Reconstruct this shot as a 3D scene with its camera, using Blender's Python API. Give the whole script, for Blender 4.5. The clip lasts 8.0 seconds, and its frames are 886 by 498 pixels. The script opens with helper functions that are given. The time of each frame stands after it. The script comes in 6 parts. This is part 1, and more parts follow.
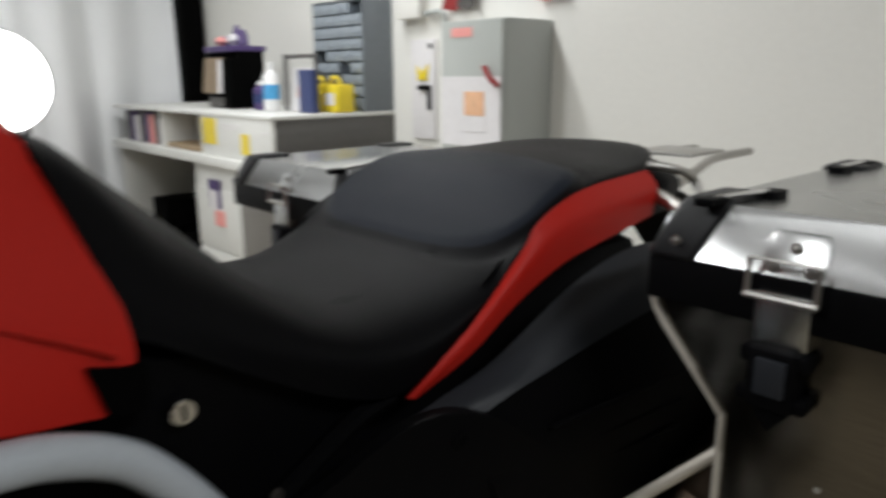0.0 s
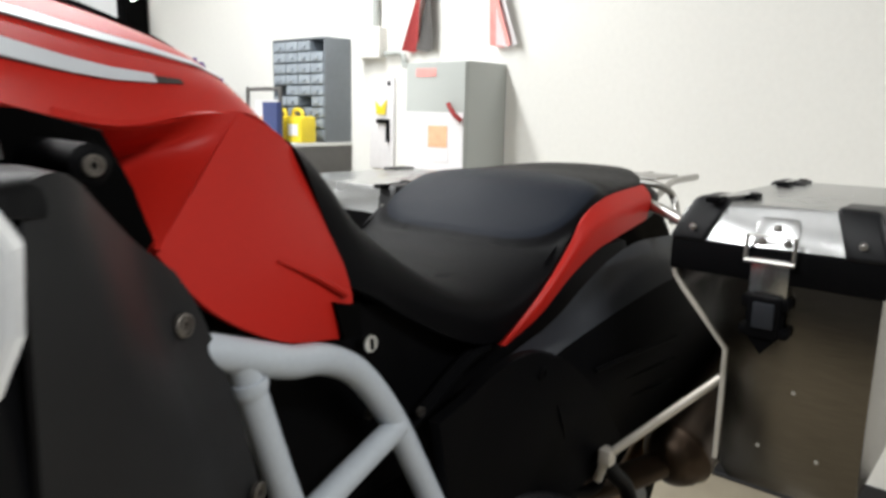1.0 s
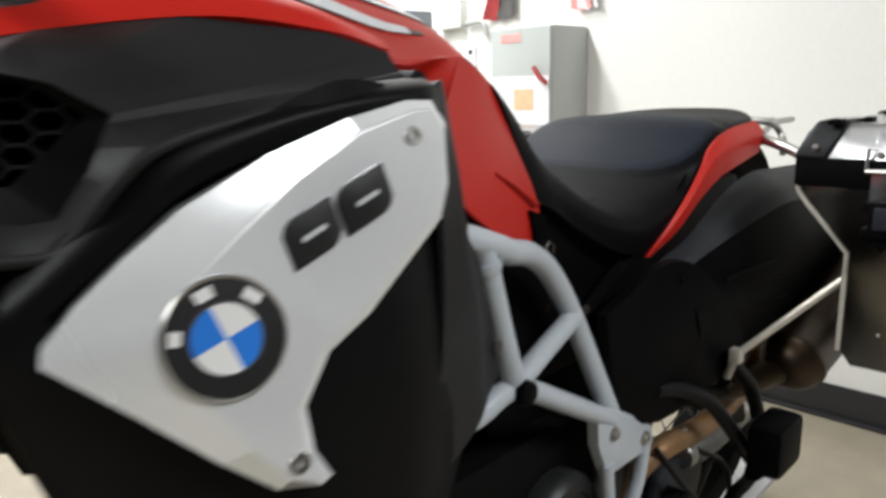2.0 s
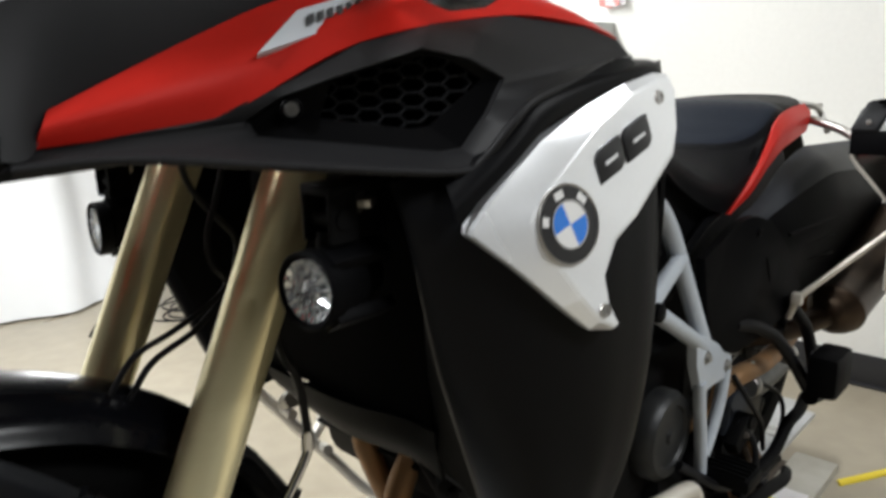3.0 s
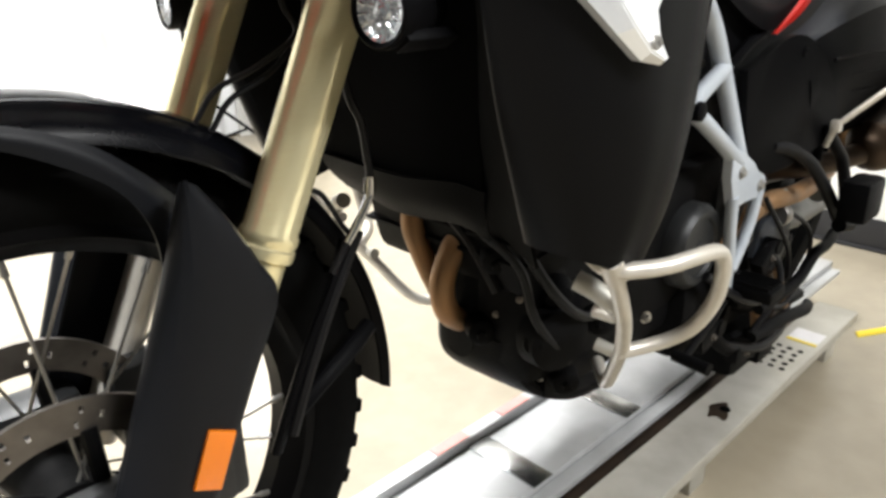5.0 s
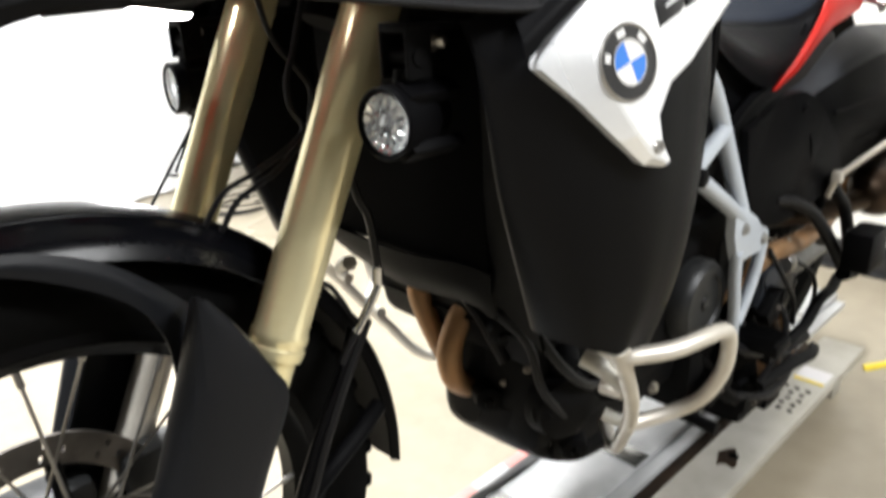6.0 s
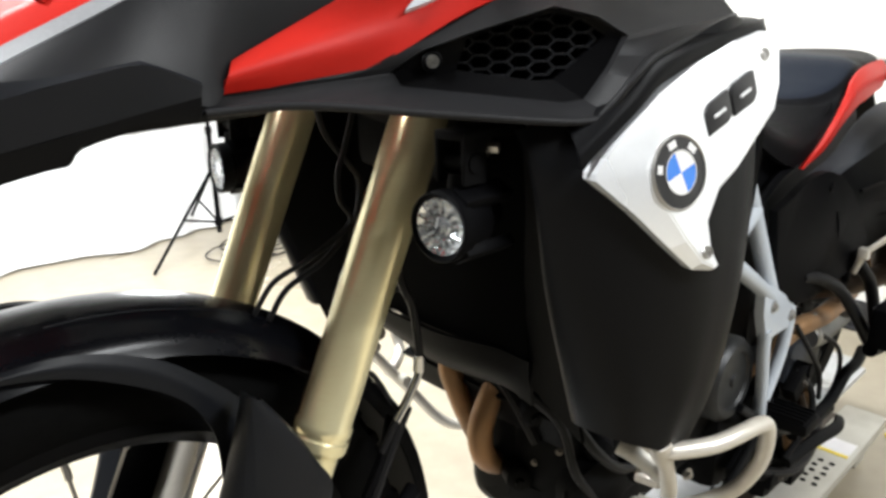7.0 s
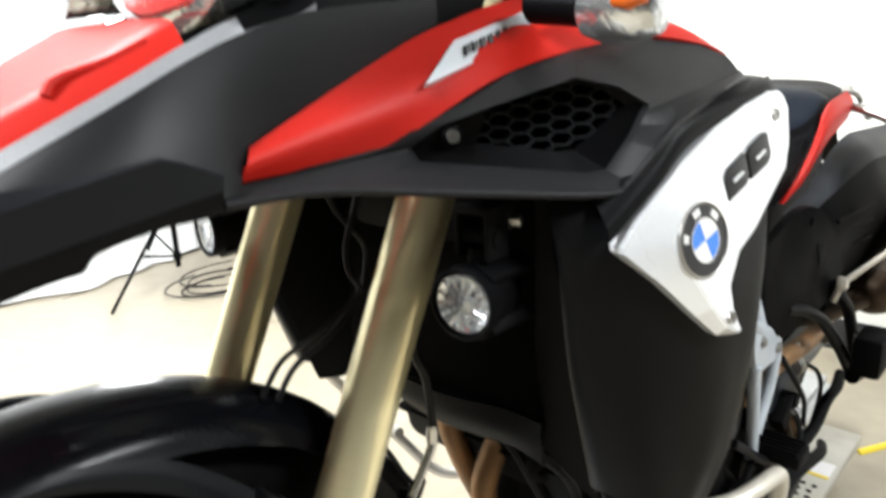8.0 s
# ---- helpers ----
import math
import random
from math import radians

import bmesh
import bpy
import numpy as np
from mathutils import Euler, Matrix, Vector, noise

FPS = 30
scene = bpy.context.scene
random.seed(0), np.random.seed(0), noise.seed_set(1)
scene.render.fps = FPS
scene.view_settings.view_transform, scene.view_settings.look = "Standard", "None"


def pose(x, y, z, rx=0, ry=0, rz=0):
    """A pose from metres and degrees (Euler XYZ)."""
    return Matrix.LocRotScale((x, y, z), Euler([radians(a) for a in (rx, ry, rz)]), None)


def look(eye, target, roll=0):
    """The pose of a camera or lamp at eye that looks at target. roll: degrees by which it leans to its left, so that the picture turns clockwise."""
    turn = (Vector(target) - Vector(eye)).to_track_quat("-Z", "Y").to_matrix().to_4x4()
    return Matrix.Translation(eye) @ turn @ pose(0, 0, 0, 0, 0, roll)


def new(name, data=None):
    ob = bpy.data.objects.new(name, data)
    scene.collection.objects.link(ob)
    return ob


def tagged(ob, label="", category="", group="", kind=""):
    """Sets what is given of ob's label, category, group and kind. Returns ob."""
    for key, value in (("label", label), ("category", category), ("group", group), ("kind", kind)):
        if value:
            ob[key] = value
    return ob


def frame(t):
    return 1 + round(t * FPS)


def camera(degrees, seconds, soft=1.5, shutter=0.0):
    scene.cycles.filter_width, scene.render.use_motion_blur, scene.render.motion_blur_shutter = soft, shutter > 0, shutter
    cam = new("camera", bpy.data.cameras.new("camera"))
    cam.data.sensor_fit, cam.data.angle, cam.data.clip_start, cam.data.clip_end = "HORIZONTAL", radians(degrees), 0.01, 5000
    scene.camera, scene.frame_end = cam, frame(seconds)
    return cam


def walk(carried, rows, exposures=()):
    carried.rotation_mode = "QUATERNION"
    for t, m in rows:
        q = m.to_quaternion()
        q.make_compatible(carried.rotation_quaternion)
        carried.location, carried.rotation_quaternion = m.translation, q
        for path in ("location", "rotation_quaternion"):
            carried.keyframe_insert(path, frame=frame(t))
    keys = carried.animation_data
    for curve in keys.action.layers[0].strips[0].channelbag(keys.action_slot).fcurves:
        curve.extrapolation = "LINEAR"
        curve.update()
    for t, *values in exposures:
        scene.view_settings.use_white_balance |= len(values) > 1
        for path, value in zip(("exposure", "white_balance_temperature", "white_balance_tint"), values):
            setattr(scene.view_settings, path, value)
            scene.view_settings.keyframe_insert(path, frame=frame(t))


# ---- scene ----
# x runs from the front axle towards the tail, y from the left flank to the right, z up from the workshop floor's datum
cam = camera(64.2, 8.0, soft=3.1, shutter=0.5)
PATH = [
    (0, (0.719, -0.607, 1.057), (2.019, 0.835, 0.577), -0.4),
    (0.2, (0.679, -0.617, 1.047), (1.892, 0.907, 0.593), 0.2),
    (0.5, (0.583, -0.605, 1.038), (1.905, 0.859, 0.706), -2.2),
    (0.7, (0.504, -0.622, 1.042), (1.933, 0.739, 0.714), -1.5),
    (1, (0.433, -0.627, 1.051), (1.925, 0.648, 0.67), 1.1),
    (1.2, (0.403, -0.64, 1.048), (1.837, 0.692, 0.634), 0.7),
    (2.3, (0.128, -0.626, 1.014), (1.509, 0.749, 0.564), -2.1),
    (2.5, (0.054, -0.619, 1.019), (1.471, 0.725, 0.588), -1.5),
    (2.8, (-0.034, -0.615, 1.033), (1.396, 0.702, 0.563), -0.7),
    (3, (-0.058, -0.62, 1.009), (1.344, 0.731, 0.552), -1.8),
    (3.3, (-0.096, -0.624, 0.990), (1.287, 0.734, 0.497), -0.4),
    (3.5, (-0.103, -0.629, 0.97), (1.254, 0.756, 0.479), -1.4),
    (4, (-0.118, -0.638, 0.922), (1.24, 0.722, 0.37), -0.6),
    (4.5, (-0.139, -0.657, 0.887), (1.191, 0.695, 0.252), -1.2),
    (4.7, (-0.144, -0.66, 0.88), (1.16, 0.688, 0.185), -0.6),
    (5.8, (-0.125, -0.652, 0.955), (1.134, 0.702, 0.191), -2.6),
    (6, (-0.128, -0.644, 0.965), (1.159, 0.72, 0.269), -2.1),
    (6.2, (-0.134, -0.635, 0.967), (1.186, 0.740, 0.360), -0.6),
    (6.5, (-0.136, -0.619, 1.001), (1.177, 0.771, 0.415), -1.4),
    (7, (-0.148, -0.612, 1.017), (1.154, 0.787, 0.427), -1.1),
    (7.5, (-0.151, -0.607, 1.026), (1.168, 0.778, 0.438), 0.1),
    (7.8, (-0.160, -0.572, 1.040), (1.228, 0.748, 0.465), -0.8),
    (8, (-0.161, -0.55, 1.059), (1.24, 0.767, 0.511), -2.0),
]
EXPOSURES = [(0.0, -0.72, 6320, 9), (0.3, -0.32, 6320, 9), (0.6, -0.02, 6320, 9), (1.2, 0.03, 6320, 9), (2.5, 0.15, 6250, 9), (3.0, 0.14, 6250, 9),
             (3.5, 0.38, 6350, 9), (4.5, 1.05, 6400, 10), (6.0, 1.06, 6350, 10), (7.0, 1.0, 6250, 9), (8.0, 1.06, 6200, 8)]
walk(cam, [(t, look(eye, target, roll)) for t, eye, target, roll in PATH], EXPOSURES)

FLOOR = -0.06          # the workshop floor
DECK = 0.085           # top of the stand's runway, on which both tyres rest
WALL_X = 2.585         # wall behind the tail
CURTAIN_Y = 3.25       # white curtain on the right flank
CEIL = 2.75

# ---- light ----
world = bpy.data.worlds.new("world")
scene.world = world
world.use_nodes = True
world.node_tree.nodes["Background"].inputs["Color"].default_value = (0.9, 0.95, 1.0, 1)
world.node_tree.nodes["Background"].inputs["Strength"].default_value = 0.05


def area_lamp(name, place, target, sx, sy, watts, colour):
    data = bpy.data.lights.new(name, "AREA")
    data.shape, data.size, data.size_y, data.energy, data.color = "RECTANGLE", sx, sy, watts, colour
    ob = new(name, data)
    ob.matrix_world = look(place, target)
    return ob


# ceiling lamps are assumed and unseen; places and watts suit the bike's shading
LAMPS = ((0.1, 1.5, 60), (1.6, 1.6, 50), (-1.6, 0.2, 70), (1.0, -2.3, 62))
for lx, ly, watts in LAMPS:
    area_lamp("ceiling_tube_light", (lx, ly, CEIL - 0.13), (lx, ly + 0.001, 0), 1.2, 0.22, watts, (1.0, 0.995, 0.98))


# ---- materials ----
def material(name, colour, rough=0.5, metal=0.0, vary=0.12, grain=40.0, stain=4.0, bump=0.05, coat=0.0, sheen=0.0, mottle=None, rough_vary=0.1, emit=0.0, brushed=None, spec=0.5):
    """A principled surface with fine grain, broad stains and fine relief; mottle: a second colour that shows in patches."""
    m = bpy.data.materials.new(name)
    m.use_nodes = True
    nt = m.node_tree
    b = nt.nodes["Principled BSDF"]
    link = nt.links.new
    co = nt.nodes.new("ShaderNodeTexCoord")
    mp = nt.nodes.new("ShaderNodeMapping")
    link(co.outputs["Object"], mp.inputs["Vector"])
    if brushed:
        mp.inputs["Scale"].default_value = brushed
    fine = nt.nodes.new("ShaderNodeTexNoise")
    fine.inputs["Scale"].default_value, fine.inputs["Detail"].default_value = grain, 4
    link(mp.outputs["Vector"], fine.inputs["Vector"])
    broad = nt.nodes.new("ShaderNodeTexNoise")
    broad.inputs["Scale"].default_value, broad.inputs["Detail"].default_value = stain, 3
    link(co.outputs["Object"], broad.inputs["Vector"])
    both = nt.nodes.new("ShaderNodeMath")
    both.operation = "ADD"
    link(fine.outputs["Fac"], both.inputs[0])
    link(broad.outputs["Fac"], both.inputs[1])
    ramp = nt.nodes.new("ShaderNodeMapRange")
    ramp.inputs["From Min"].default_value, ramp.inputs["From Max"].default_value = 0.6, 1.4
    link(both.outputs[0], ramp.inputs["Value"])
    mix = nt.nodes.new("ShaderNodeMix")
    mix.data_type = "RGBA"
    lo = mottle or tuple(c * (1 - vary) for c in colour)
    hi = colour if mottle else tuple(min(1, c * (1 + vary)) for c in colour)
    mix.inputs["A"].default_value, mix.inputs["B"].default_value = (*lo, 1), (*hi, 1)
    link(ramp.outputs["Result"], mix.inputs["Factor"])
    link(mix.outputs["Result"], b.inputs["Base Color"])
    rr = nt.nodes.new("ShaderNodeMapRange")
    rr.inputs["To Min"].default_value, rr.inputs["To Max"].default_value = max(0.02, rough - rough_vary), min(1, rough + rough_vary)
    link(broad.outputs["Fac"], rr.inputs["Value"])
    link(rr.outputs["Result"], b.inputs["Roughness"])
    b.inputs["Metallic"].default_value, b.inputs["Coat Weight"].default_value, b.inputs["Sheen Weight"].default_value = metal, coat, sheen
    b.inputs["Coat Roughness"].default_value = 0.12
    b.inputs["Specular IOR Level"].default_value = spec
    if bump:
        bp = nt.nodes.new("ShaderNodeBump")
        bp.inputs["Strength"].default_value, bp.inputs["Distance"].default_value = bump, 0.002
        link(fine.outputs["Fac"], bp.inputs["Height"])
        link(bp.outputs["Normal"], b.inputs["Normal"])
    if emit:
        b.inputs["Emission Color"].default_value, b.inputs["Emission Strength"].default_value = (*colour, 1), emit
    return m


RED = material("satin_red_paint", (0.45, 0.0145, 0.0085), 0.44, vary=0.05, grain=300, bump=0.02, spec=0.18)
BLACK = material("matte_black_plastic", (0.0028, 0.0028, 0.0033), 0.5, vary=0.2, grain=900, bump=0.12, spec=0.047)
DARK = material("dark_grey_plastic", (0.0085, 0.0088, 0.010), 0.43, vary=0.15, grain=900, bump=0.12, spec=0.22)
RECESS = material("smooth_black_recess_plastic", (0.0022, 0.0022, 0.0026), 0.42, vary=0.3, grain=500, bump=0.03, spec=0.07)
SLATE = material("slate_satin_plastic", (0.020, 0.0225, 0.0275), 0.45, vary=0.12, grain=700, bump=0.1, spec=0.25)
# much lighter grey than the beak panel beside it
EDGE = material("light_grey_bevel_plastic", (0.20, 0.205, 0.215), 0.36, vary=0.12, grain=400, bump=0.04, spec=0.5)
SATIN = material("satin_slate_mudguard_plastic", (0.0075, 0.0083, 0.0105), 0.42, vary=0.15, grain=700, bump=0.06, spec=0.16)
# lighter colour carries the light on the intake rim and the cowl's rear facet
FLANK = material("light_lifted_grey_plastic", (0.0135, 0.0135, 0.0145), 0.5, vary=0.15, grain=900, stain=14, bump=0.1, spec=0.18)
COWLING = material("satin_black_cowl_plastic", (0.0041, 0.0042, 0.0048), 0.42, vary=0.16, grain=900, bump=0.1, spec=0.082)
GLOSS = material("gloss_black_plastic", (0.0034, 0.0036, 0.0048), 0.22, vary=0.2, grain=200, bump=0.01, spec=0.13)
# near-black for real black parts; in pockets and holes it paints the shade
DEEP = material("deep_black_and_cavity_shade", (0.0012, 0.0012, 0.0012), 0.75, vary=0.2, spec=0.03)
RUBBER = material("tyre_rubber", (0.0035, 0.0035, 0.0035), 0.75, vary=0.3, grain=120, bump=0.2, spec=0.03)
VINYL = material("seat_vinyl_black_and_slate", (0.0030, 0.0030, 0.0036), 0.46, vary=0.12, grain=700, bump=0.25, spec=0.056)


def slate_patch(m, colour):
    """A second vinyl colour on the raised bolster of the seat."""
    nt = m.node_tree
    b = nt.nodes["Principled BSDF"]
    base = b.inputs["Base Color"].links[0].from_socket
    co = nt.nodes.new("ShaderNodeTexCoord")
    sep = nt.nodes.new("ShaderNodeSeparateXYZ")
    nt.links.new(co.outputs["Object"], sep.inputs[0])
    terms = []
    for axis, mid, half in (("X", 1.262, 0.086), ("Y", 0.0, 0.164)):
        sub, div, ab, power = [nt.nodes.new("ShaderNodeMath") for k in range(4)]
        sub.operation, div.operation, ab.operation, power.operation = "SUBTRACT", "DIVIDE", "ABSOLUTE", "POWER"
        nt.links.new(sep.outputs[axis], sub.inputs[0])
        sub.inputs[1].default_value, div.inputs[1].default_value, power.inputs[1].default_value = mid, half, 3.2
        nt.links.new(sub.outputs[0], div.inputs[0])
        nt.links.new(div.outputs[0], ab.inputs[0])
        nt.links.new(ab.outputs[0], power.inputs[0])
        terms.append(power)
    add = nt.nodes.new("ShaderNodeMath")
    nt.links.new(terms[0].outputs[0], add.inputs[0])
    nt.links.new(terms[1].outputs[0], add.inputs[1])
    edge = nt.nodes.new("ShaderNodeMapRange")
    edge.inputs["From Min"].default_value, edge.inputs["From Max"].default_value = 1.03, 0.97
    nt.links.new(add.outputs[0], edge.inputs["Value"])
    mix = nt.nodes.new("ShaderNodeMix")
    mix.data_type = "RGBA"
    nt.links.new(edge.outputs["Result"], mix.inputs["Factor"])
    nt.links.new(base, mix.inputs["A"])
    mix.inputs["B"].default_value = (*colour, 1)
    nt.links.new(mix.outputs["Result"], b.inputs["Base Color"])


slate_patch(VINYL, (0.0115, 0.0142, 0.0205))
GOLD = material("gold_anodised_aluminium", (1.0, 0.87, 0.54), 0.20, 0.62, vary=0.06, grain=60, brushed=(1, 1, 14), bump=0.015)
SILVER = material("silver_satin_paint", (0.93, 0.95, 0.98), 0.27, 0.46, vary=0.03, grain=300, bump=0.01, coat=0.1)
STEEL = material("bare_bolt_steel", (0.42, 0.41, 0.39), 0.38, 1.0, vary=0.15, grain=150)
DISC = material("worn_brake_steel", (0.17, 0.155, 0.14), 0.42, 0.85, vary=0.25, grain=40, stain=20)
RUNWAY = material("pale_scuffed_aluminium", (0.52, 0.53, 0.54), 0.45, 0.35, vary=0.18, grain=18, stain=7, bump=0.08, mottle=(0.38, 0.385, 0.385))
FADED = material("faded_orange_label", (0.80, 0.47, 0.28), 0.6, vary=0.12, stain=14)
CHROME = material("chrome_tube", (0.75, 0.75, 0.76), 0.12, 1.0, vary=0.05)
ALU = material("brushed_aluminium", (0.43, 0.435, 0.435), 0.25, 1.0, vary=0.08, grain=30, stain=7, brushed=(1, 18, 1), bump=0.02, rough_vary=0.08)
# same aluminium as the lid, darkened in colour for the darker side it reflects
ALU_SIDE = material("reflection_darkened_aluminium", (0.22, 0.202, 0.176), 0.19, 1.0, vary=0.14, grain=30, stain=7, brushed=(1, 1, 18), bump=0.03, rough_vary=0.14, mottle=(0.14, 0.127, 0.108))
ALU_DULL = material("weathered_aluminium", (0.52, 0.51, 0.465), 0.5, 0.45, vary=0.2, grain=20, stain=6, bump=0.1, mottle=(0.39, 0.37, 0.32))
FRAME = material("light_grey_frame_paint", (0.46, 0.50, 0.55), 0.35, vary=0.06, grain=200, bump=0.03, coat=0.2)
BARS = material("polished_steel_bars", (0.62, 0.585, 0.52), 0.38, 0.42, vary=0.1, grain=60)
RUST = material("heat_tinted_exhaust", (0.36, 0.195, 0.085), 0.5, 0.5, vary=0.3, grain=25, stain=12, mottle=(0.20, 0.135, 0.08))
MUFF = material("browned_exhaust_steel", (0.09, 0.06, 0.04), 0.4, 0.8, vary=0.3, grain=20, stain=9, mottle=(0.04, 0.032, 0.025))
ENGINE = material("black_engine_casting", (0.0045, 0.0045, 0.0048), 0.55, 0.0, vary=0.35, grain=60, bump=0.3, spec=0.05)
SWING = material("dull_grey_swingarm_alloy", (0.17, 0.175, 0.175), 0.5, 0.3, vary=0.2, grain=40, stain=9, bump=0.1)
GREYCAST = material("grey_engine_casting", (0.024, 0.025, 0.026), 0.45, 0.4, vary=0.25, grain=60, bump=0.2)
REFLECTOR = material("lamp_reflector", (0.8, 0.82, 0.84), 0.12, 0.9, vary=0.1, grain=160, bump=0.5)
ORANGE = material("orange_reflector", (0.85, 0.22, 0.01), 0.2, vary=0.05, coat=0.5)
AMBER = material("amber_bulb", (0.8, 0.16, 0.02), 0.25, vary=0.05)
STRIPE = material("pale_grey_decal", (0.56, 0.59, 0.63), 0.35, vary=0.03, bump=0.0)
INK = material("black_decal", (0.012, 0.012, 0.013), 0.4, vary=0.05, bump=0.0)
BLUE = material("blue_enamel", (0.03, 0.20, 0.72), 0.25, vary=0.03, bump=0.0, coat=0.4)
WHITE = material("white_enamel", (0.80, 0.80, 0.80), 0.3, vary=0.02, bump=0.0, coat=0.4)
CABLE = material("cable_sheath", (0.006, 0.006, 0.007), 0.45, vary=0.2, spec=0.2)
WALLPAINT = material("warm_white_wall_paint", (0.80, 0.79, 0.75), 0.75, vary=0.03, grain=60, stain=1.2, bump=0.05)
DARKWALL = material("dark_unseen_wall_paint", (0.07, 0.072, 0.075), 0.7, vary=0.1, grain=30, stain=1.5)
# unseen ceiling, greyed to darken what the metal reflects
CEILPAINT = material("dimming_grey_ceiling_paint", (0.40, 0.40, 0.39), 0.8, vary=0.03)
CONCRETE = material("sealed_concrete", (0.345, 0.303, 0.228), 0.30, vary=0.2, grain=14, stain=1.6, bump=0.02, mottle=(0.26, 0.226, 0.168), rough_vary=0.08)
VINYLBASE = material("black_cove_base", (0.02, 0.02, 0.022), 0.5, vary=0.1)
CLOTH = material("white_curtain_cloth", (0.78, 0.79, 0.80), 0.85, vary=0.05, grain=500, stain=3, bump=0.2, sheen=0.1)
CABINET = material("grey_enamel_steel", (0.42, 0.44, 0.42), 0.4, vary=0.05, grain=200, bump=0.02)
ORGANISER = material("slate_grey_organiser", (0.17, 0.19, 0.21), 0.45, vary=0.08)
DRAWER = material("translucent_grey_drawer", (0.30, 0.34, 0.38), 0.25, vary=0.15, stain=25)
DESKWHITE = material("white_laminate", (0.70, 0.70, 0.67), 0.5, vary=0.05)
DESKGREY = material("dark_grey_laminate", (0.10, 0.095, 0.09), 0.6, vary=0.1)
WOOD = material("pale_wood", (0.34, 0.25, 0.15), 0.6, vary=0.25, grain=10, brushed=(1, 1, 8))
PAPER = material("paper", (0.75, 0.73, 0.74), 0.8, vary=0.05)
YELLOW = material("yellow_plastic", (0.80, 0.62, 0.03), 0.4, vary=0.06)
NAVY = material("navy_card", (0.02, 0.035, 0.13), 0.5, vary=0.1)
BROWNCARD = material("brown_card", (0.28, 0.21, 0.14), 0.7, vary=0.15)
SKY = material("cyan_label", (0.08, 0.35, 0.65), 0.5, vary=0.1)
PINK = material("pink_label", (0.85, 0.35, 0.32), 0.6, vary=0.1)
MAROON = material("maroon_cloth", (0.30, 0.03, 0.03), 0.8, vary=0.2)
PURPLE = material("purple_plastic", (0.08, 0.05, 0.16), 0.5, vary=0.2)
GLOWDISC = material("glowing_diffuser", (1.0, 0.98, 0.95), 0.6, vary=0.0, bump=0.0, emit=20.0)
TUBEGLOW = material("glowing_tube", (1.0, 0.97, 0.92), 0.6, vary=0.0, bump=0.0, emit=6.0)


# ---- mesh helpers ----
def finish(name, bm, mat, sharp=38):
    bmesh.ops.recalc_face_normals(bm, faces=bm.faces)
    me = bpy.data.meshes.new(name)
    bm.to_mesh(me)
    bm.free()
    me.polygons.foreach_set("use_smooth", [True] * len(me.polygons))
    me.set_sharp_from_angle(angle=radians(sharp))
    for x in mat if isinstance(mat, (list, tuple)) else (mat,):
        me.materials.append(x)
    return me


def thing(name, label, category, at=(0, 0, 0), group="", kind=""):
    """An empty at the base of a thing with parts."""
    ob = new(name)
    ob.empty_display_size = 0.05
    ob.location = at
    return tagged(ob, label, category, group, kind)


def part(name, bm, mat, parent, label="", sharp=38):
    ob = new(name, finish(name, bm, mat, sharp))
    if parent is not None:
        ob.parent = parent
        if parent.parent is None:
            ob.matrix_parent_inverse = Matrix.Translation(-parent.location)
    return tagged(ob, label) if label else ob


def solo(name, bm, mat, label, category, group="", kind="", sharp=38):
    return tagged(new(name, finish(name, bm, mat, sharp)), label, category, group, kind)


def joined(*bms):
    out = bmesh.new()
    for b in bms:
        me = bpy.data.meshes.new("tmp")
        b.to_mesh(me)
        b.free()
        out.from_mesh(me)
        bpy.data.meshes.remove(me)
    return out


def moved(bm, m):
    bmesh.ops.transform(bm, matrix=m, verts=bm.verts)
    return bm


def flipped(bm):
    """The same on the other flank."""
    for v in bm.verts:
        v.co.y = -v.co.y
    bmesh.ops.reverse_faces(bm, faces=bm.faces)
    return bm


def block(x0, x1, y0, y1, z0, z1, bevel=0.003, seg=2):
    bm = bmesh.new()
    bmesh.ops.create_cube(bm, size=1)
    bmesh.ops.scale(bm, vec=(abs(x1 - x0), abs(y1 - y0), abs(z1 - z0)), verts=bm.verts)
    bmesh.ops.translate(bm, vec=((x0 + x1) / 2, (y0 + y1) / 2, (z0 + z1) / 2), verts=bm.verts)
    if bevel:
        bmesh.ops.bevel(bm, geom=bm.edges[:], offset=bevel, segments=seg, profile=0.6, affect="EDGES", clamp_overlap=True)
    return bm


def catmull(pts, n):
    """A smooth line through the points, n steps a span."""
    p = np.array(pts, float)
    p = np.vstack([2 * p[0] - p[1], p, 2 * p[-1] - p[-2]])
    out = []
    for i in range(1, len(p) - 2):
        for k in range(n):
            t = k / n
            out.append(0.5 * (2 * p[i] + (p[i + 1] - p[i - 1]) * t + (2 * p[i - 1] - 5 * p[i] + 4 * p[i + 1] - p[i + 2]) * t * t
                              + (3 * p[i] - p[i - 1] - 3 * p[i + 1] + p[i + 2]) * t ** 3))
    out.append(p[-2])
    return np.array(out)


def tube(pts, r, n=6, seg=12, squash=1.0, taper=None):
    """A round bar along a smooth line."""
    line = catmull(pts, n) if n > 1 else np.array(pts, float)
    bm = bmesh.new()
    rings, side = [], None
    for i, c in enumerate(line):
        d = Vector(line[min(i + 1, len(line) - 1)] - line[max(i - 1, 0)]).normalized()
        if side is None:
            side = d.orthogonal().normalized()
        side = (side - d * side.dot(d)).normalized()
        up = d.cross(side)
        k = r if taper is None else r + (taper - r) * i / (len(line) - 1)
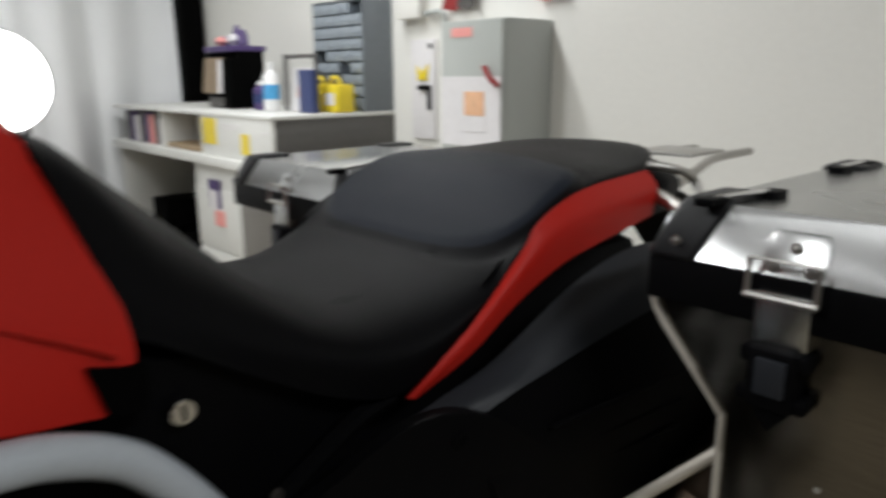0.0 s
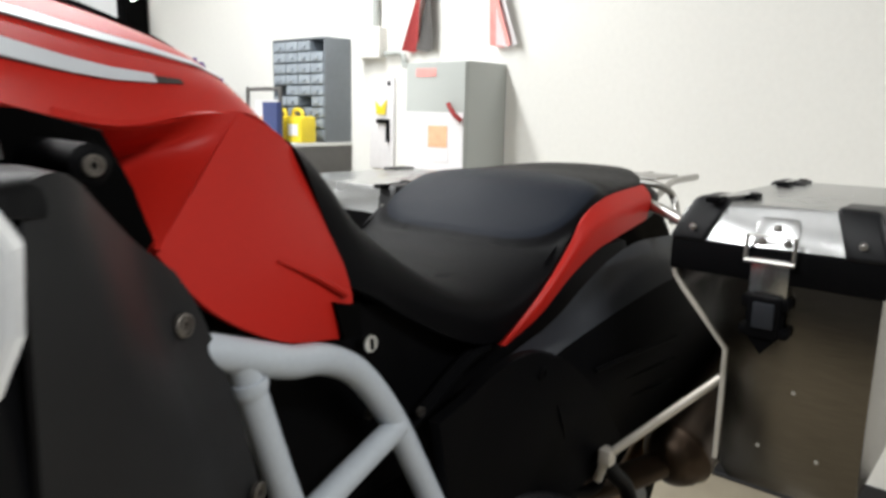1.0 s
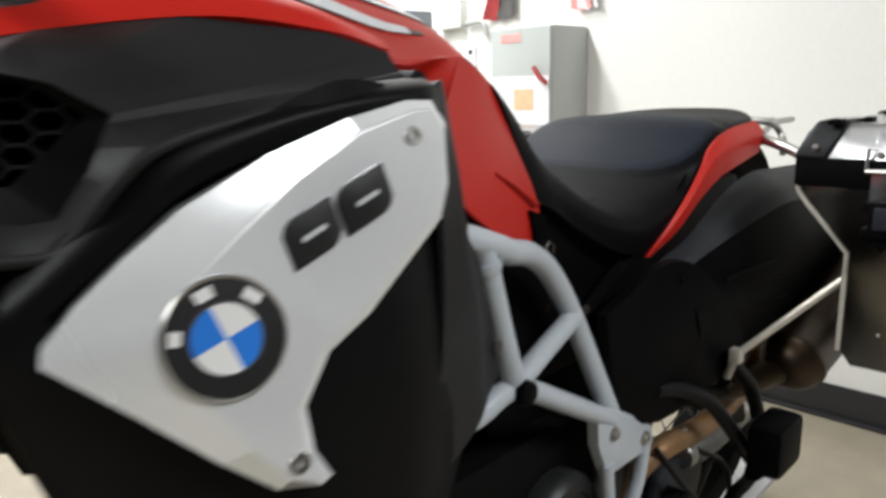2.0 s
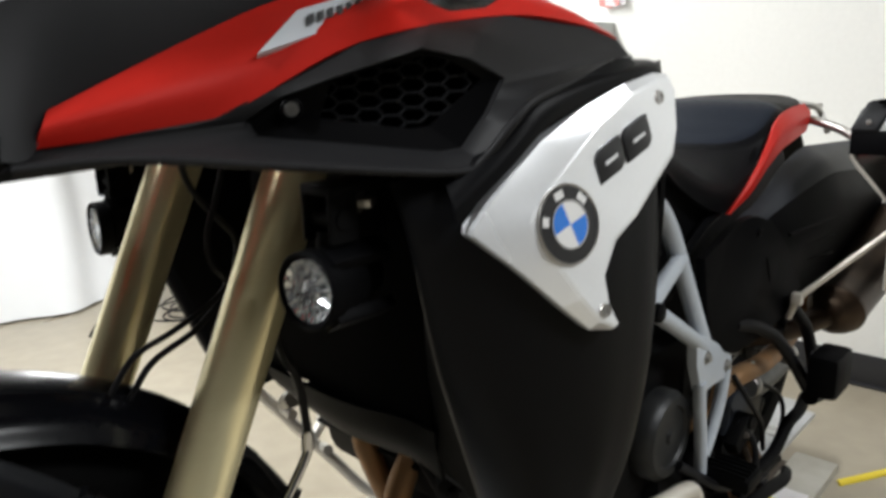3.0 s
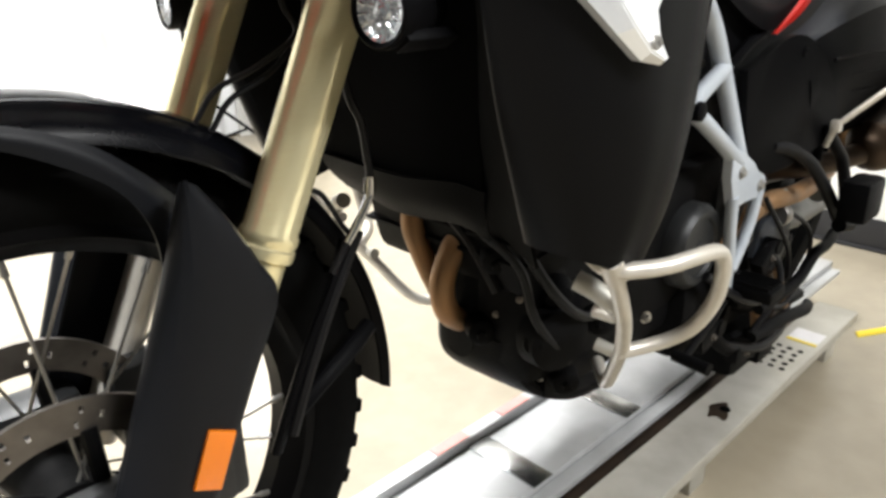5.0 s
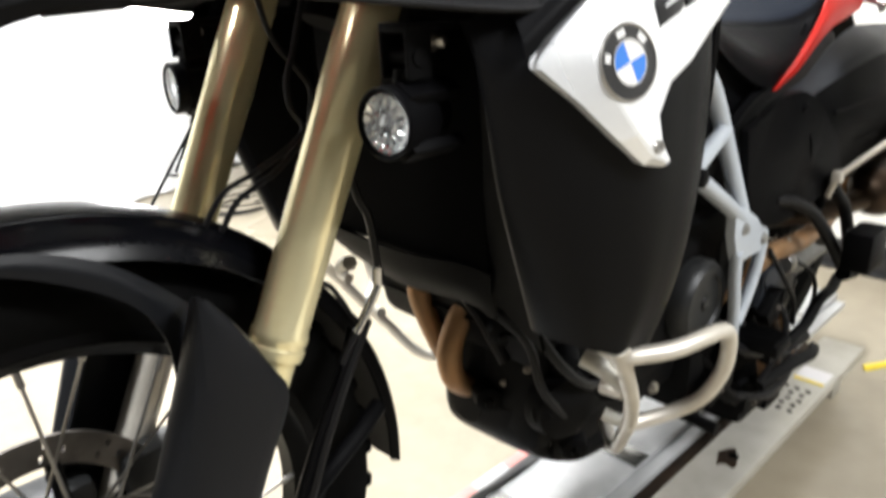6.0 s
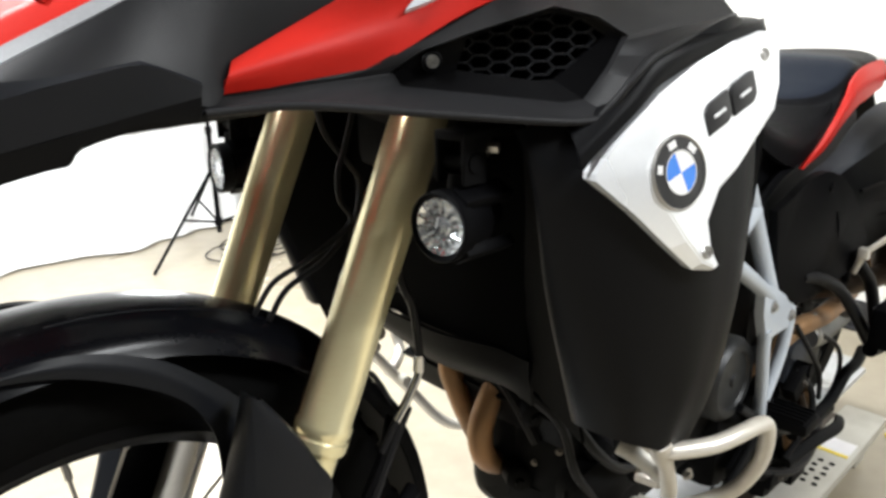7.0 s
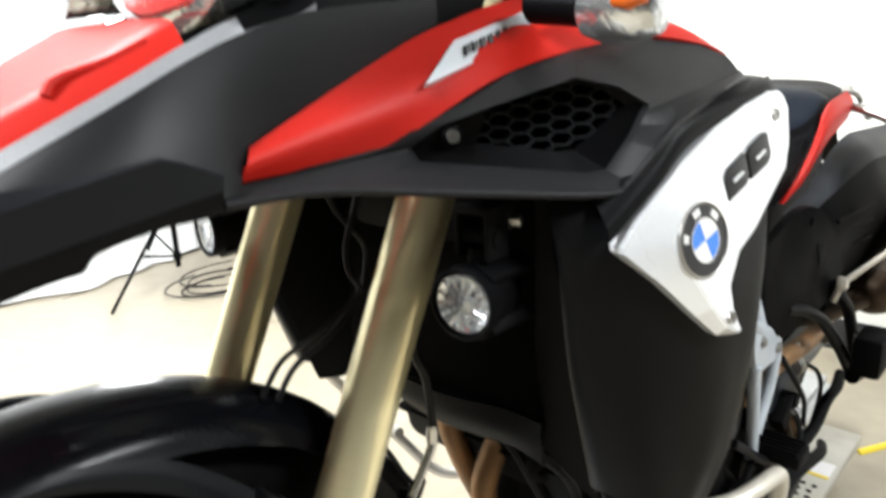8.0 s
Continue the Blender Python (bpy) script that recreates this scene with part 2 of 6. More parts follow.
        rings.append([bm.verts.new(Vector(c) + k * (math.cos(a) * side + squash * math.sin(a) * up)) for a in [2 * math.pi * j / seg for j in range(seg)]])
    for a, b in zip(rings, rings[1:]):
        for j in range(seg):
            bm.faces.new((a[j], a[(j + 1) % seg], b[(j + 1) % seg], b[j]))
    bm.faces.new(rings[0][::-1])
    bm.faces.new(rings[-1])
    return bm


def lathe(profile, origin, axis, seg=32, turn=2 * math.pi, caps=(True, True)):
    """A body of revolution: profile of (along, radius) about the axis from origin."""
    a = Vector(axis).normalized()
    s = a.orthogonal().normalized()
    u = a.cross(s)
    bm = bmesh.new()
    rings = []
    for h, r in profile:
        rings.append([bm.verts.new(Vector(origin) + a * h + max(r, 1e-5) * (math.cos(t) * s + math.sin(t) * u)) for t in [turn * j / seg for j in range(seg)]])
    for p, q in zip(rings, rings[1:]):
        for j in range(seg):
            bm.faces.new((p[j], p[(j + 1) % seg], q[(j + 1) % seg], q[j]))
    for ring, cap in zip((rings[0], rings[-1]), caps):
        if cap:
            bm.faces.new(ring)
    bmesh.ops.remove_doubles(bm, verts=bm.verts, dist=1e-5)
    return bm


def skin(net, nu=5, nv=5, thick=0.004, wrap=False):
    """A curved shell through a net of places, rows by columns."""
    rows = [catmull(r, nv) for r in net]
    cols = np.array([catmull([r[j] for r in rows], nu) for j in range(len(rows[0]))]).transpose(1, 0, 2)
    gu, gv = np.gradient(cols, axis=0), np.gradient(cols, axis=1)
    nrm = np.cross(gu, gv)
    nrm /= np.linalg.norm(nrm, axis=2, keepdims=True) + 1e-9
    mid = cols.reshape(-1, 3).mean(0)
    out = np.sum(nrm[:, :, 1] * np.sign(mid[1] or -1)) + 0.2 * np.sum(nrm[:, :, 2])
    inner = cols - nrm * thick * (1 if out >= 0 else -1)
    bm = bmesh.new()
    A = [[bm.verts.new(p) for p in r] for r in cols]
    B = [[bm.verts.new(p) for p in r] for r in inner]
    h, w = cols.shape[:2]
    for i in range(h - 1):
        for j in range(w - 1):
            bm.faces.new((A[i][j], A[i][j + 1], A[i + 1][j + 1], A[i + 1][j]))
            bm.faces.new((B[i][j], B[i + 1][j], B[i + 1][j + 1], B[i][j + 1]))
    for i in range(h - 1):
        bm.faces.new((A[i][0], A[i + 1][0], B[i + 1][0], B[i][0]))
        bm.faces.new((A[i][-1], B[i][-1], B[i + 1][-1], A[i + 1][-1]))
    for j in range(w - 1):
        bm.faces.new((A[0][j], B[0][j], B[0][j + 1], A[0][j + 1]))
        bm.faces.new((A[-1][j], A[-1][j + 1], B[-1][j + 1], B[-1][j]))
    return bm


def plate(outline, depth=(0, 0.004, 0), bevel=0.0015, smooth_line=0):
    """A plate with the given outline, as thick as depth."""
    pts = catmull(list(outline) + [outline[0]], smooth_line)[:-1] if smooth_line else outline
    bm = bmesh.new()
    lo = [bm.verts.new(p) for p in pts]
    hi = [bm.verts.new(Vector(p) + Vector(depth)) for p in pts]
    f = bm.faces.new(lo)
    bm.faces.new(hi[::-1])
    n = len(lo)
    for i in range(n):
        bm.faces.new((lo[i], hi[i], hi[(i + 1) % n], lo[(i + 1) % n]))
    if bevel:
        bmesh.ops.bevel(bm, geom=list(f.edges), offset=bevel, segments=2, profile=0.6, affect="EDGES", clamp_overlap=True)
    bmesh.ops.triangulate(bm, faces=[f for f in bm.faces if len(f.verts) > 4])
    return bm



def ring_panel(outer, inner, sink, hole, deep, axis):
    """A panel with a sunk field that has a deeper hole in it, spread in spokes about the field's middle."""
    mid = np.mean(np.array(inner), axis=0)
    flat = lambda p: (float(np.dot(np.array(p) - mid, axis)), float(p[2] - mid[2]))
    angles = sorted({round(math.atan2(*flat(p)[::-1]) % (2 * math.pi), 4) for p in list(outer) + list(inner) + list(hole)} | {round(2 * math.pi * k / 32, 4) for k in range(32)})

    def spoke(loop, a):
        best, far = None, -1
        for p, q in zip(loop, list(loop[1:]) + [loop[0]]):
            (x0, y0), (x1, y1) = flat(p), flat(q)
            c0, c1 = x0 * math.sin(a) - y0 * math.cos(a), x1 * math.sin(a) - y1 * math.cos(a)
            if c0 * c1 > 1e-12 or abs(c0 - c1) < 1e-12:
                continue
            s = min(max(c0 / (c0 - c1), 0), 1)
            r = np.array(p) + (np.array(q) - np.array(p)) * s
            x, y = flat(r)
            d = x * math.cos(a) + y * math.sin(a)
            if d > far:
                best, far = r, d
        return best
    a, b, h = [[spoke(loop, t) for t in angles] for loop in (outer, inner, hole)]
    n = len(angles)
    sink, deep = np.array(sink), np.array(deep)
    rows = [[p + sink * 0.8 for p in a], a, [p + (q - p) * 0.5 for p, q in zip(a, b)], b, [q + (mid - q) * 0.03 + sink for q in b], h, [p + deep for p in h]]
    bm = bmesh.new()
    loops = [[bm.verts.new(p) for p in row] for row in rows]
    for i, (p, q) in enumerate(zip(loops, loops[1:])):
        for k in range(n):
            f = bm.faces.new((p[k], p[(k + 1) % n], q[(k + 1) % n], q[k]))
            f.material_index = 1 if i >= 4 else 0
    return bm


def bevel_panel(outer, inner, back):
    """A panel whose raised face (inner) meets its outer edge in a chamfer; back: depth of the edge."""
    bm = bmesh.new()
    a = [bm.verts.new(Vector(p) + Vector(back)) for p in outer]
    b = [bm.verts.new(p) for p in outer]
    c = [bm.verts.new(p) for p in inner]
    n = len(a)
    for p, q in ((a, b), (b, c)):
        for k in range(n):
            bm.faces.new((p[k], p[(k + 1) % n], q[(k + 1) % n], q[k]))
    f = bm.faces.new(c)
    bmesh.ops.triangulate(bm, faces=[f])
    bmesh.ops.bevel(bm, geom=[e for e in bm.edges if e.verts[0] in c and e.verts[1] in c and len([x for x in e.link_faces if len(x.verts) == 4]) == 1], offset=0.0012, segments=2, affect="EDGES", clamp_overlap=True)
    return bm


def screw(place, axis, r=0.009, h=0.005):
    """A flat button-head screw: a bright rim, a groove and a six-sided socket."""
    head = lathe([(-0.002, r), (h * 0.40, r), (h * 0.52, r * 0.92), (h * 0.52, r * 0.74), (h * 0.10, r * 0.70), (h * 0.10, r * 0.60), (h * 0.46, r * 0.57), (h * 0.46, r * 0.36)], place, axis, 24, caps=(True, False))
    return joined(head, lathe([(h * 0.46, r * 0.36), (-0.001, r * 0.33), (-0.001, 0)], place, axis, 6, caps=(False, False)))
def bolt(place, axis, r=0.007, h=0.006):
    return joined(lathe([(0, r * 1.6), (h * 0.25, r * 1.6), (h * 0.25, r * 1.1)], place, axis, 16), lathe([(h * 0.2, r), (h, r), (h * 1.1, r * 0.8)], place, axis, 6))


# ---- the room ----
def setting(name, bm, mat, label, category):
    return solo(name, bm, mat, label, category, kind="structure")


X0, Y0 = -4.5, -5.0
setting("floor", block(X0 - 0.1, WALL_X + 0.1, Y0 - 0.1, 4.3, FLOOR - 0.1, FLOOR, 0), CONCRETE, "sealed beige concrete workshop floor with faint stains", "floor")
setting("ceiling", block(X0 - 0.1, WALL_X + 0.1, Y0 - 0.1, 4.3, CEIL, CEIL + 0.1, 0), CEILPAINT, "unseen workshop ceiling, grey to darken reflections and bounce", "ceiling")
setting("wall_east", block(WALL_X, WALL_X + 0.12, Y0 - 0.1, 4.3, FLOOR, CEIL, 0), WALLPAINT, "warm white painted wall behind the motorcycle", "wall")
setting("wall_north", block(X0 - 0.1, WALL_X, 4.0, 4.12, FLOOR, CEIL, 0), WALLPAINT, "white painted wall behind the curtain", "wall")
# unseen walls, set far off and dark to cut bounce and reflections
setting("wall_south", block(X0 - 0.1, WALL_X, Y0 - 0.12, Y0, FLOOR, CEIL, 0), DARKWALL, "unseen wall, dark to hold down bounced light", "wall")
setting("wall_west", block(X0 - 0.12, X0, Y0, 4.0, FLOOR, CEIL, 0), DARKWALL, "unseen wall, dark to hold down bounced light", "wall")
setting("baseboard", joined(block(WALL_X - 0.008, WALL_X - 0.001, Y0, 1.58, FLOOR, FLOOR + 0.115, 0.002), block(WALL_X - 0.022, WALL_X - 0.001, Y0, 1.58, FLOOR, FLOOR + 0.012, 0.002)),
        VINYLBASE, "black vinyl cove base along the white wall", "baseboard")


def curtain():
    """White cloth that hangs in folds from a rail, over the floor."""
    th = thing("curtain", "white cloth curtain hanging in soft folds to the floor", "curtain", (1.2, CURTAIN_Y, FLOOR))
    xs = np.linspace(-2.3, 2.55, 260)
    bm = bmesh.new()
    rows = []
    for z in np.linspace(FLOOR + 0.012, CEIL - 0.08, 14):
        drop = (z - FLOOR) / (CEIL - FLOOR)
        row = []
        for x in xs:
            fold = 0.045 * math.sin(x * 9.5 + 1.3 * math.sin(x * 2.1)) + 0.02 * math.sin(x * 23 + 2 * math.sin(x * 3.7 + z))
            deep = 0.36 * min(1.0, max(0.0, (x - 1.45) / 0.5)) ** 2
            row.append(bm.verts.new((x, CURTAIN_Y + deep + fold * (1.15 - 0.4 * drop) - 0.12 * (1 - drop) ** 3 * (0.6 + 0.4 * math.sin(x * 1.7)), z)))
        rows.append(row)
    for a, b in zip(rows, rows[1:]):
        for i in range(len(a) - 1):
            bm.faces.new((a[i], a[i + 1], b[i + 1], b[i]))
    part("cloth", bm, CLOTH, th, sharp=180)
    part("rail", tube([(-2.35, CURTAIN_Y, CEIL - 0.06), (1.45, CURTAIN_Y, CEIL - 0.06), (1.95, CURTAIN_Y + 0.36, CEIL - 0.06), (2.56, CURTAIN_Y + 0.36, CEIL - 0.06)], 0.014, 1), ALU_DULL, th, "grey curtain rail")


curtain()
solo("tube_lamp", tube([(2.50, 3.60, 1.645), (2.47, 3.45, 1.66)], 0.016, 1), TUBEGLOW, "short lit tube lamp on the black post", "lamp")


# assumed fixture around each added lamp, out of view
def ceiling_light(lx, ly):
    th = thing("ceiling_light", "assumed white fluorescent batten on the ceiling, out of view", "ceiling light", (lx, ly, CEIL), "ceiling lights")
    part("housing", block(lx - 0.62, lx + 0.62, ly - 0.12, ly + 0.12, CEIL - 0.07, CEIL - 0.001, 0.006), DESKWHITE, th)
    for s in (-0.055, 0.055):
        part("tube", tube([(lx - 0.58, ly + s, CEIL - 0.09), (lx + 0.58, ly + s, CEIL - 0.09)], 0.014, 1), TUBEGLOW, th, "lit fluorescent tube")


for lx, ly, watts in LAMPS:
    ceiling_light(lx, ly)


def light_stand(px, py, head, spread, turn):
    """A photographer's stand with a round lit diffuser."""
    th = thing("studio_light", "round lit white diffuser on a black tripod stand", "studio light", (px, py, FLOOR))
    part("column", joined(tube([(px, py, FLOOR + 0.08), (px, py, FLOOR + 0.62)], 0.013, 1), tube([(px, py, FLOOR + 0.6), (px, py, head)], 0.009, 1)), BLACK, th)
    for z, r in ((0.40, 0.022), (0.12, 0.02), (0.6, 0.017)):
        part("collar", lathe([(0, r), (0.035, r)], (px, py, FLOOR + z), (0, 0, 1), 16), BLACK, th)
    for k in range(3):
        a = turn + k * 2 * math.pi / 3
        foot = (px + spread * math.cos(a), py + spread * math.sin(a), FLOOR + 0.008)
        mid = (px + spread * 0.5 * math.cos(a), py + spread * 0.5 * math.sin(a), FLOOR + 0.205)
        part("leg", joined(tube([foot, (px + 0.02 * math.cos(a), py + 0.02 * math.sin(a), FLOOR + 0.41)], 0.008, 1), tube([mid, (px, py, FLOOR + 0.135)], 0.006, 1)), BLACK, th)
    face = Vector((-0.55, -0.83, -0.05)).normalized()
    c = Vector((px - 0.11, py - 0.09, head))
    part("shade", lathe([(-0.14, 0.05), (-0.02, 0.205), (0.0, 0.21), (0.002, 0.203)], c, face, 40), BLACK, th)
    part("diffuser", lathe([(0, 0.206), (0.012, 0.19), (0.02, 0.12), (0.022, 0)], c, face, 40), GLOWDISC, th, "glowing white diffuser")


light_stand(1.45, 2.84, 1.04, 0.50, 3.6)


def cable_heap(px, py):
    rng = random.Random(4)
    loops = []
    for k in range(5):
        r, cx, cy = rng.uniform(0.1, 0.22), px + rng.uniform(-0.1, 0.1), py + rng.uniform(-0.1, 0.1)
        ph = rng.uniform(0, 6)
        loops.append(tube([(cx + r * 1.4 * math.cos(ph + a), cy + r * math.sin(ph + a), FLOOR + 0.005 + 0.006 * k) for a in np.linspace(0, 5.6, 10)], 0.0045, 4, 6))
    solo("power_cable", joined(*loops), CABLE, "black power cable lying in loose loops on the concrete", "cable")


cable_heap(1.6, 2.62)


# ---- desk corner behind the tail ----
# drawn to its own datum, then set in place as a whole
BACK = 2.72
earlier = set(scene.objects)


def desk():
    """A white desk with a hutch; its end panel is dark grey."""
    x0, x1, y0, y1 = 2.11, BACK - 0.004, 1.742, 3.56
    ya, yb = 2.401, 2.888          # the hutch's dividers
    th = thing("desk", "white laminate desk with a hutch and a dark grey end panel", "desk", (x0, y0, FLOOR))
    part("worktop", block(x0 - 0.03, x1, y0 + 0.0, y1, 0.735, 0.775, 0.004), DESKWHITE, th)
    part("end_panel", block(x0 + 0.005, x1, y0, y0 + 0.03, FLOOR, 0.735, 0.003), DESKWHITE, th)
    part("drawer_unit", block(x0 + 0.012, x1, y0 + 0.03, y0 + 0.79, FLOOR + 0.03, 0.735, 0.004), DESKWHITE, th)
    for z in (0.10, 0.40):
        part("drawer_front", block(x0 + 0.004, x0 + 0.0115, y0 + 0.04, y0 + 0.78, z - 0.06, z + 0.22, 0.003), DESKWHITE, th)
    part("side_panel", block(x0 + 0.01, x1, y1 - 0.03, y1, FLOOR, 0.735, 0.003), DESKWHITE, th)
    # near-black panel paints the shade at the back of the kneehole
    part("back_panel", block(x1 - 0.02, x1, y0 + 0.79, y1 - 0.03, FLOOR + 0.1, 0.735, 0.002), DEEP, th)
    hz0, hz1 = 0.775, 0.968
    part("hutch_top", block(x0 - 0.005, x1, y0 - 0.004, y1, hz1 - 0.016, hz1, 0.003), DESKWHITE, th)
    part("hutch_end", block(x0 + 0.012, x1, y0, y0 + 0.018, hz0, hz1 - 0.016, 0.002), DESKGREY, th, "dark grey end panel")
    part("hutch_front", block(x0, x0 + 0.016, y0, ya, hz0, hz1 - 0.016, 0.002), DESKWHITE, th)
    for y in (ya, yb):
        part("hutch_divider", block(x0 + 0.01, x1, y, y + 0.016, hz0, hz1 - 0.016, 0.002), DESKWHITE, th)
    part("hutch_back", block(x1 - 0.25, x1 - 0.24, ya + 0.016, y1, hz0, hz1 - 0.016, 0.001), WOOD, th)
    for y, z, w, h in ((2.305, 0.885, 0.135, 0.115), (1.967, 0.845, 0.070, 0.085)):
        part("sticker", block(x0 - 0.003, x0 - 0.0005, y - w / 2, y + w / 2, z - h / 2, z + h / 2, 0), YELLOW, th, "orange-yellow sticker")
    for y, z, w in ((2.10, 0.92, 0.16), (2.10, 0.905, 0.12), (1.80, 0.90, 0.04)):
        part("faint_print", block(x0 - 0.002, x0 - 0.0005, y - w / 2, y + w / 2, z - 0.003, z + 0.003, 0), PAPER, th, "faint printed line")
    for y, z, w, h, m in ((2.31, 0.60, 0.12, 0.13, PURPLE), (2.32, 0.57, 0.07, 0.09, PAPER), (2.27, 0.49, 0.09, 0.07, PINK)):
        part("card", block(x0 + (0.0 if m is PURPLE else -0.003), x0 + 0.0035, y - w / 2, y + w / 2, z - h / 2, z + h / 2, 0), m, th, "small printed card")


desk()
# bin and box are made up to darken the space under the desk
solo("kneehole_filler_bin", lathe([(0, 0.13), (0.02, 0.14), (0.40, 0.17), (0.40, 0.16), (0.03, 0.13), (0.03, 0)], (2.30, 2.86, FLOOR), (0, 0, 1), 28), DEEP, "made-up black bin that darkens the kneehole", "bin")
solo("kneehole_filler_box", block(2.18, 2.55, 3.10, 3.30, FLOOR, 0.46, 0.01), DEEP, "made-up black box that darkens the kneehole", "computer case")
def drawer_organiser():
    x0, x1, y0, y1, z0, z1 = 2.56, BACK - 0.003, 1.744, 2.131, 0.969, 1.436
    th = thing("parts_organiser", "slate grey steel parts organiser with small clear drawers", "parts organiser", (x0, y0, z0))
    for q in ((x0 + 0.004, x1, y0, y0 + 0.008, z0, z1), (x0 + 0.004, x1, y1 - 0.008, y1, z0, z1), (x0 + 0.004, x1, y0 + 0.008, y1 - 0.008, z1 - 0.008, z1), (x0 + 0.004, x1, y0 + 0.008, y1 - 0.008, z0, z0 + 0.008), (x1 - 0.01, x1 - 0.001, y0 + 0.008, y1 - 0.008, z0 + 0.008, z1 - 0.008)):
        part("case_panel", block(*q, 0.001), ORGANISER, th)
    rows, cols = 9, 4
    dh, dw = (z1 - z0 - 0.02) / rows, (y1 - y0 - 0.02) / cols
    for i in range(rows):
        for j in range(cols):
            if (i * 5 + j * 3) % 11 == 7:
                continue
            a, b = y0 + 0.01 + j * dw, z0 + 0.01 + i * dh
            part("drawer", joined(block(x0, x0 + 0.13, a + 0.003, a + dw - 0.003, b + 0.003, b + dh - 0.004, 0.002, 1), block(x0 - 0.008, x0, a + dw * 0.35, a + dw * 0.65, b + dh * 0.3, b + dh * 0.5, 0.001, 1)), DRAWER, th)


drawer_organiser()


def power_cabinet():
    """A grey wall-mounted switch cabinet with stickers and a red handle."""
    x0, x1, y0, y1, z0, z1 = 2.47, BACK - 0.001, 0.86, 1.157, 0.66, 1.30
    th = thing("switch_cabinet", "grey enamelled switch cabinet on the wall with stickers", "cabinet", (x0, y0, z0))
    part("body", block(x0 + 0.014, x1, y0, y1, z0, z1, 0.004), CABINET, th)
    part("door", joined(block(x0, x0 + 0.016, y0 + 0.002, y1 - 0.002, z0 + 0.004, z1 - 0.004, 0.005)), CABINET, th)
    part("label", block(x0 - 0.002, x0 - 0.0005, y0 + 0.14, y0 + 0.24, z1 - 0.055, z1 - 0.025, 0), PINK, th, "faded red warning label")
    part("sheet", block(x0 - 0.002, x0 - 0.0005, y0 + 0.005, y1 - 0.005, z1 - 0.42, z1 - 0.185, 0), PAPER, th, "white paper sheet")
    part("label", block(x0 - 0.004, x0 - 0.0025, y0 + 0.08, y0 + 0.175, z1 - 0.315, z1 - 0.235, 0), FADED, th, "faded orange label")
    part("label", block(x0 - 0.004, x0 - 0.0025, y0 + 0.075, y0 + 0.18, z1 - 0.37, z1 - 0.325, 0), PAPER, th, "pale printed label")
    part("handle", tube([(x0 - 0.012, y0 + 0.07, z1 - 0.155), (x0 - 0.022, y0 + 0.035, z1 - 0.19), (x0 - 0.012, y0 + 0.008, z1 - 0.215)], 0.009, 4), MAROON, th, "dark red handle")


power_cabinet()


def conduit_box():
    th = thing("junction_box", "pale wall junction box with a grey conduit above", "junction box", (BACK, 1.58, 1.4))
    part("cover", block(BACK - 0.05, BACK - 0.001, 1.51, 1.66, 1.345, 1.475, 0.004), WALLPAINT, th)
    part("conduit", tube([(BACK - 0.022, 1.56, 1.47), (BACK - 0.022, 1.56, CEIL - 0.002)], 0.016, 1), CABINET, th, "grey steel conduit")
    part("conduit", tube([(BACK - 0.022, 1.50, 1.36), (BACK - 0.022, 1.40, 1.36), (BACK - 0.022, 1.38, 1.30)], 0.012, 4), CABINET, th, "grey steel conduit")


conduit_box()


def notice_board():
    th = thing("notice_board", "narrow pale board with papers and a yellow tag on the wall", "notice board", (BACK, 1.53, 1.1))
    part("backing", block(BACK - 0.016, BACK - 0.001, 1.455, 1.605, 0.86, 1.262, 0.003), PAPER, th)
    part("tag", plate([(BACK - 0.022, 1.50, 1.10), (BACK - 0.022, 1.555, 1.10), (BACK - 0.022, 1.565, 1.16), (BACK - 0.022, 1.53, 1.13), (BACK - 0.022, 1.49, 1.165)], (0.004, 0, 0), 0), YELLOW, th, "yellow hanging tag")
    part("bracket", joined(block(BACK - 0.03, BACK - 0.017, 1.475, 1.55, 1.06, 1.08, 0.002), block(BACK - 0.03, BACK - 0.017, 1.475, 1.49, 0.98, 1.06, 0.002)), BLACK, th, "black bracket")
    part("label", block(BACK - 0.0195, BACK - 0.0165, 1.47, 1.49, 1.225, 1.245, 0), INK, th)


notice_board()


def pennant(y, tilt, mat, label):
    """A cloth hung by its tip from the wall."""
    bm = bmesh.new()
    rows = []
    for i in range(9):
        s = i / 8
        w = 0.018 + 0.075 * s
        rows.append([bm.verts.new((BACK - 0.03 - 0.014 * math.sin(4 * u + 3 * s), y + tilt * s + w * (u - 0.5), 1.72 - 0.36 * s + 0.02 * abs(u - 0.5))) for u in np.linspace(0, 1, 9)])
    for a, b in zip(rows, rows[1:]):
        for i in range(8):
            bm.faces.new((a[i], a[i + 1], b[i + 1], b[i]))
    ob = thing("hanging_cloth", label, "cloth", (BACK, y, 1.4), "cloths on the wall")
    part("cloth", bm, mat, ob, sharp=180)
    part("hook", tube([(BACK - 0.001, y, 1.74), (BACK - 0.03, y, 1.735), (BACK - 0.032, y, 1.715)], 0.004, 3, 8), STEEL, ob)


pennant(1.27, 0.07, MAROON, "dark red shop cloth hanging on the wall")
pennant(1.235, 0.02, DESKGREY, "grey shop cloth hanging on the wall")
pennant(0.95, -0.08, PINK, "faded red shop cloth hanging on the wall")
pennant(0.92, -0.08, PAPER, "white shop cloth hanging on the wall")


def bottle(px, py, z, r, h, mat, band, name, label, cat):
    th = thing(name, label, cat, (px, py, z))
    part("body", lathe([(0, r * 0.94), (0.004, r), (h * 0.72, r), (h * 0.82, r * 0.55), (h * 0.86, r * 0.4)], (px, py, z), (0, 0, 1), 20), mat, th)
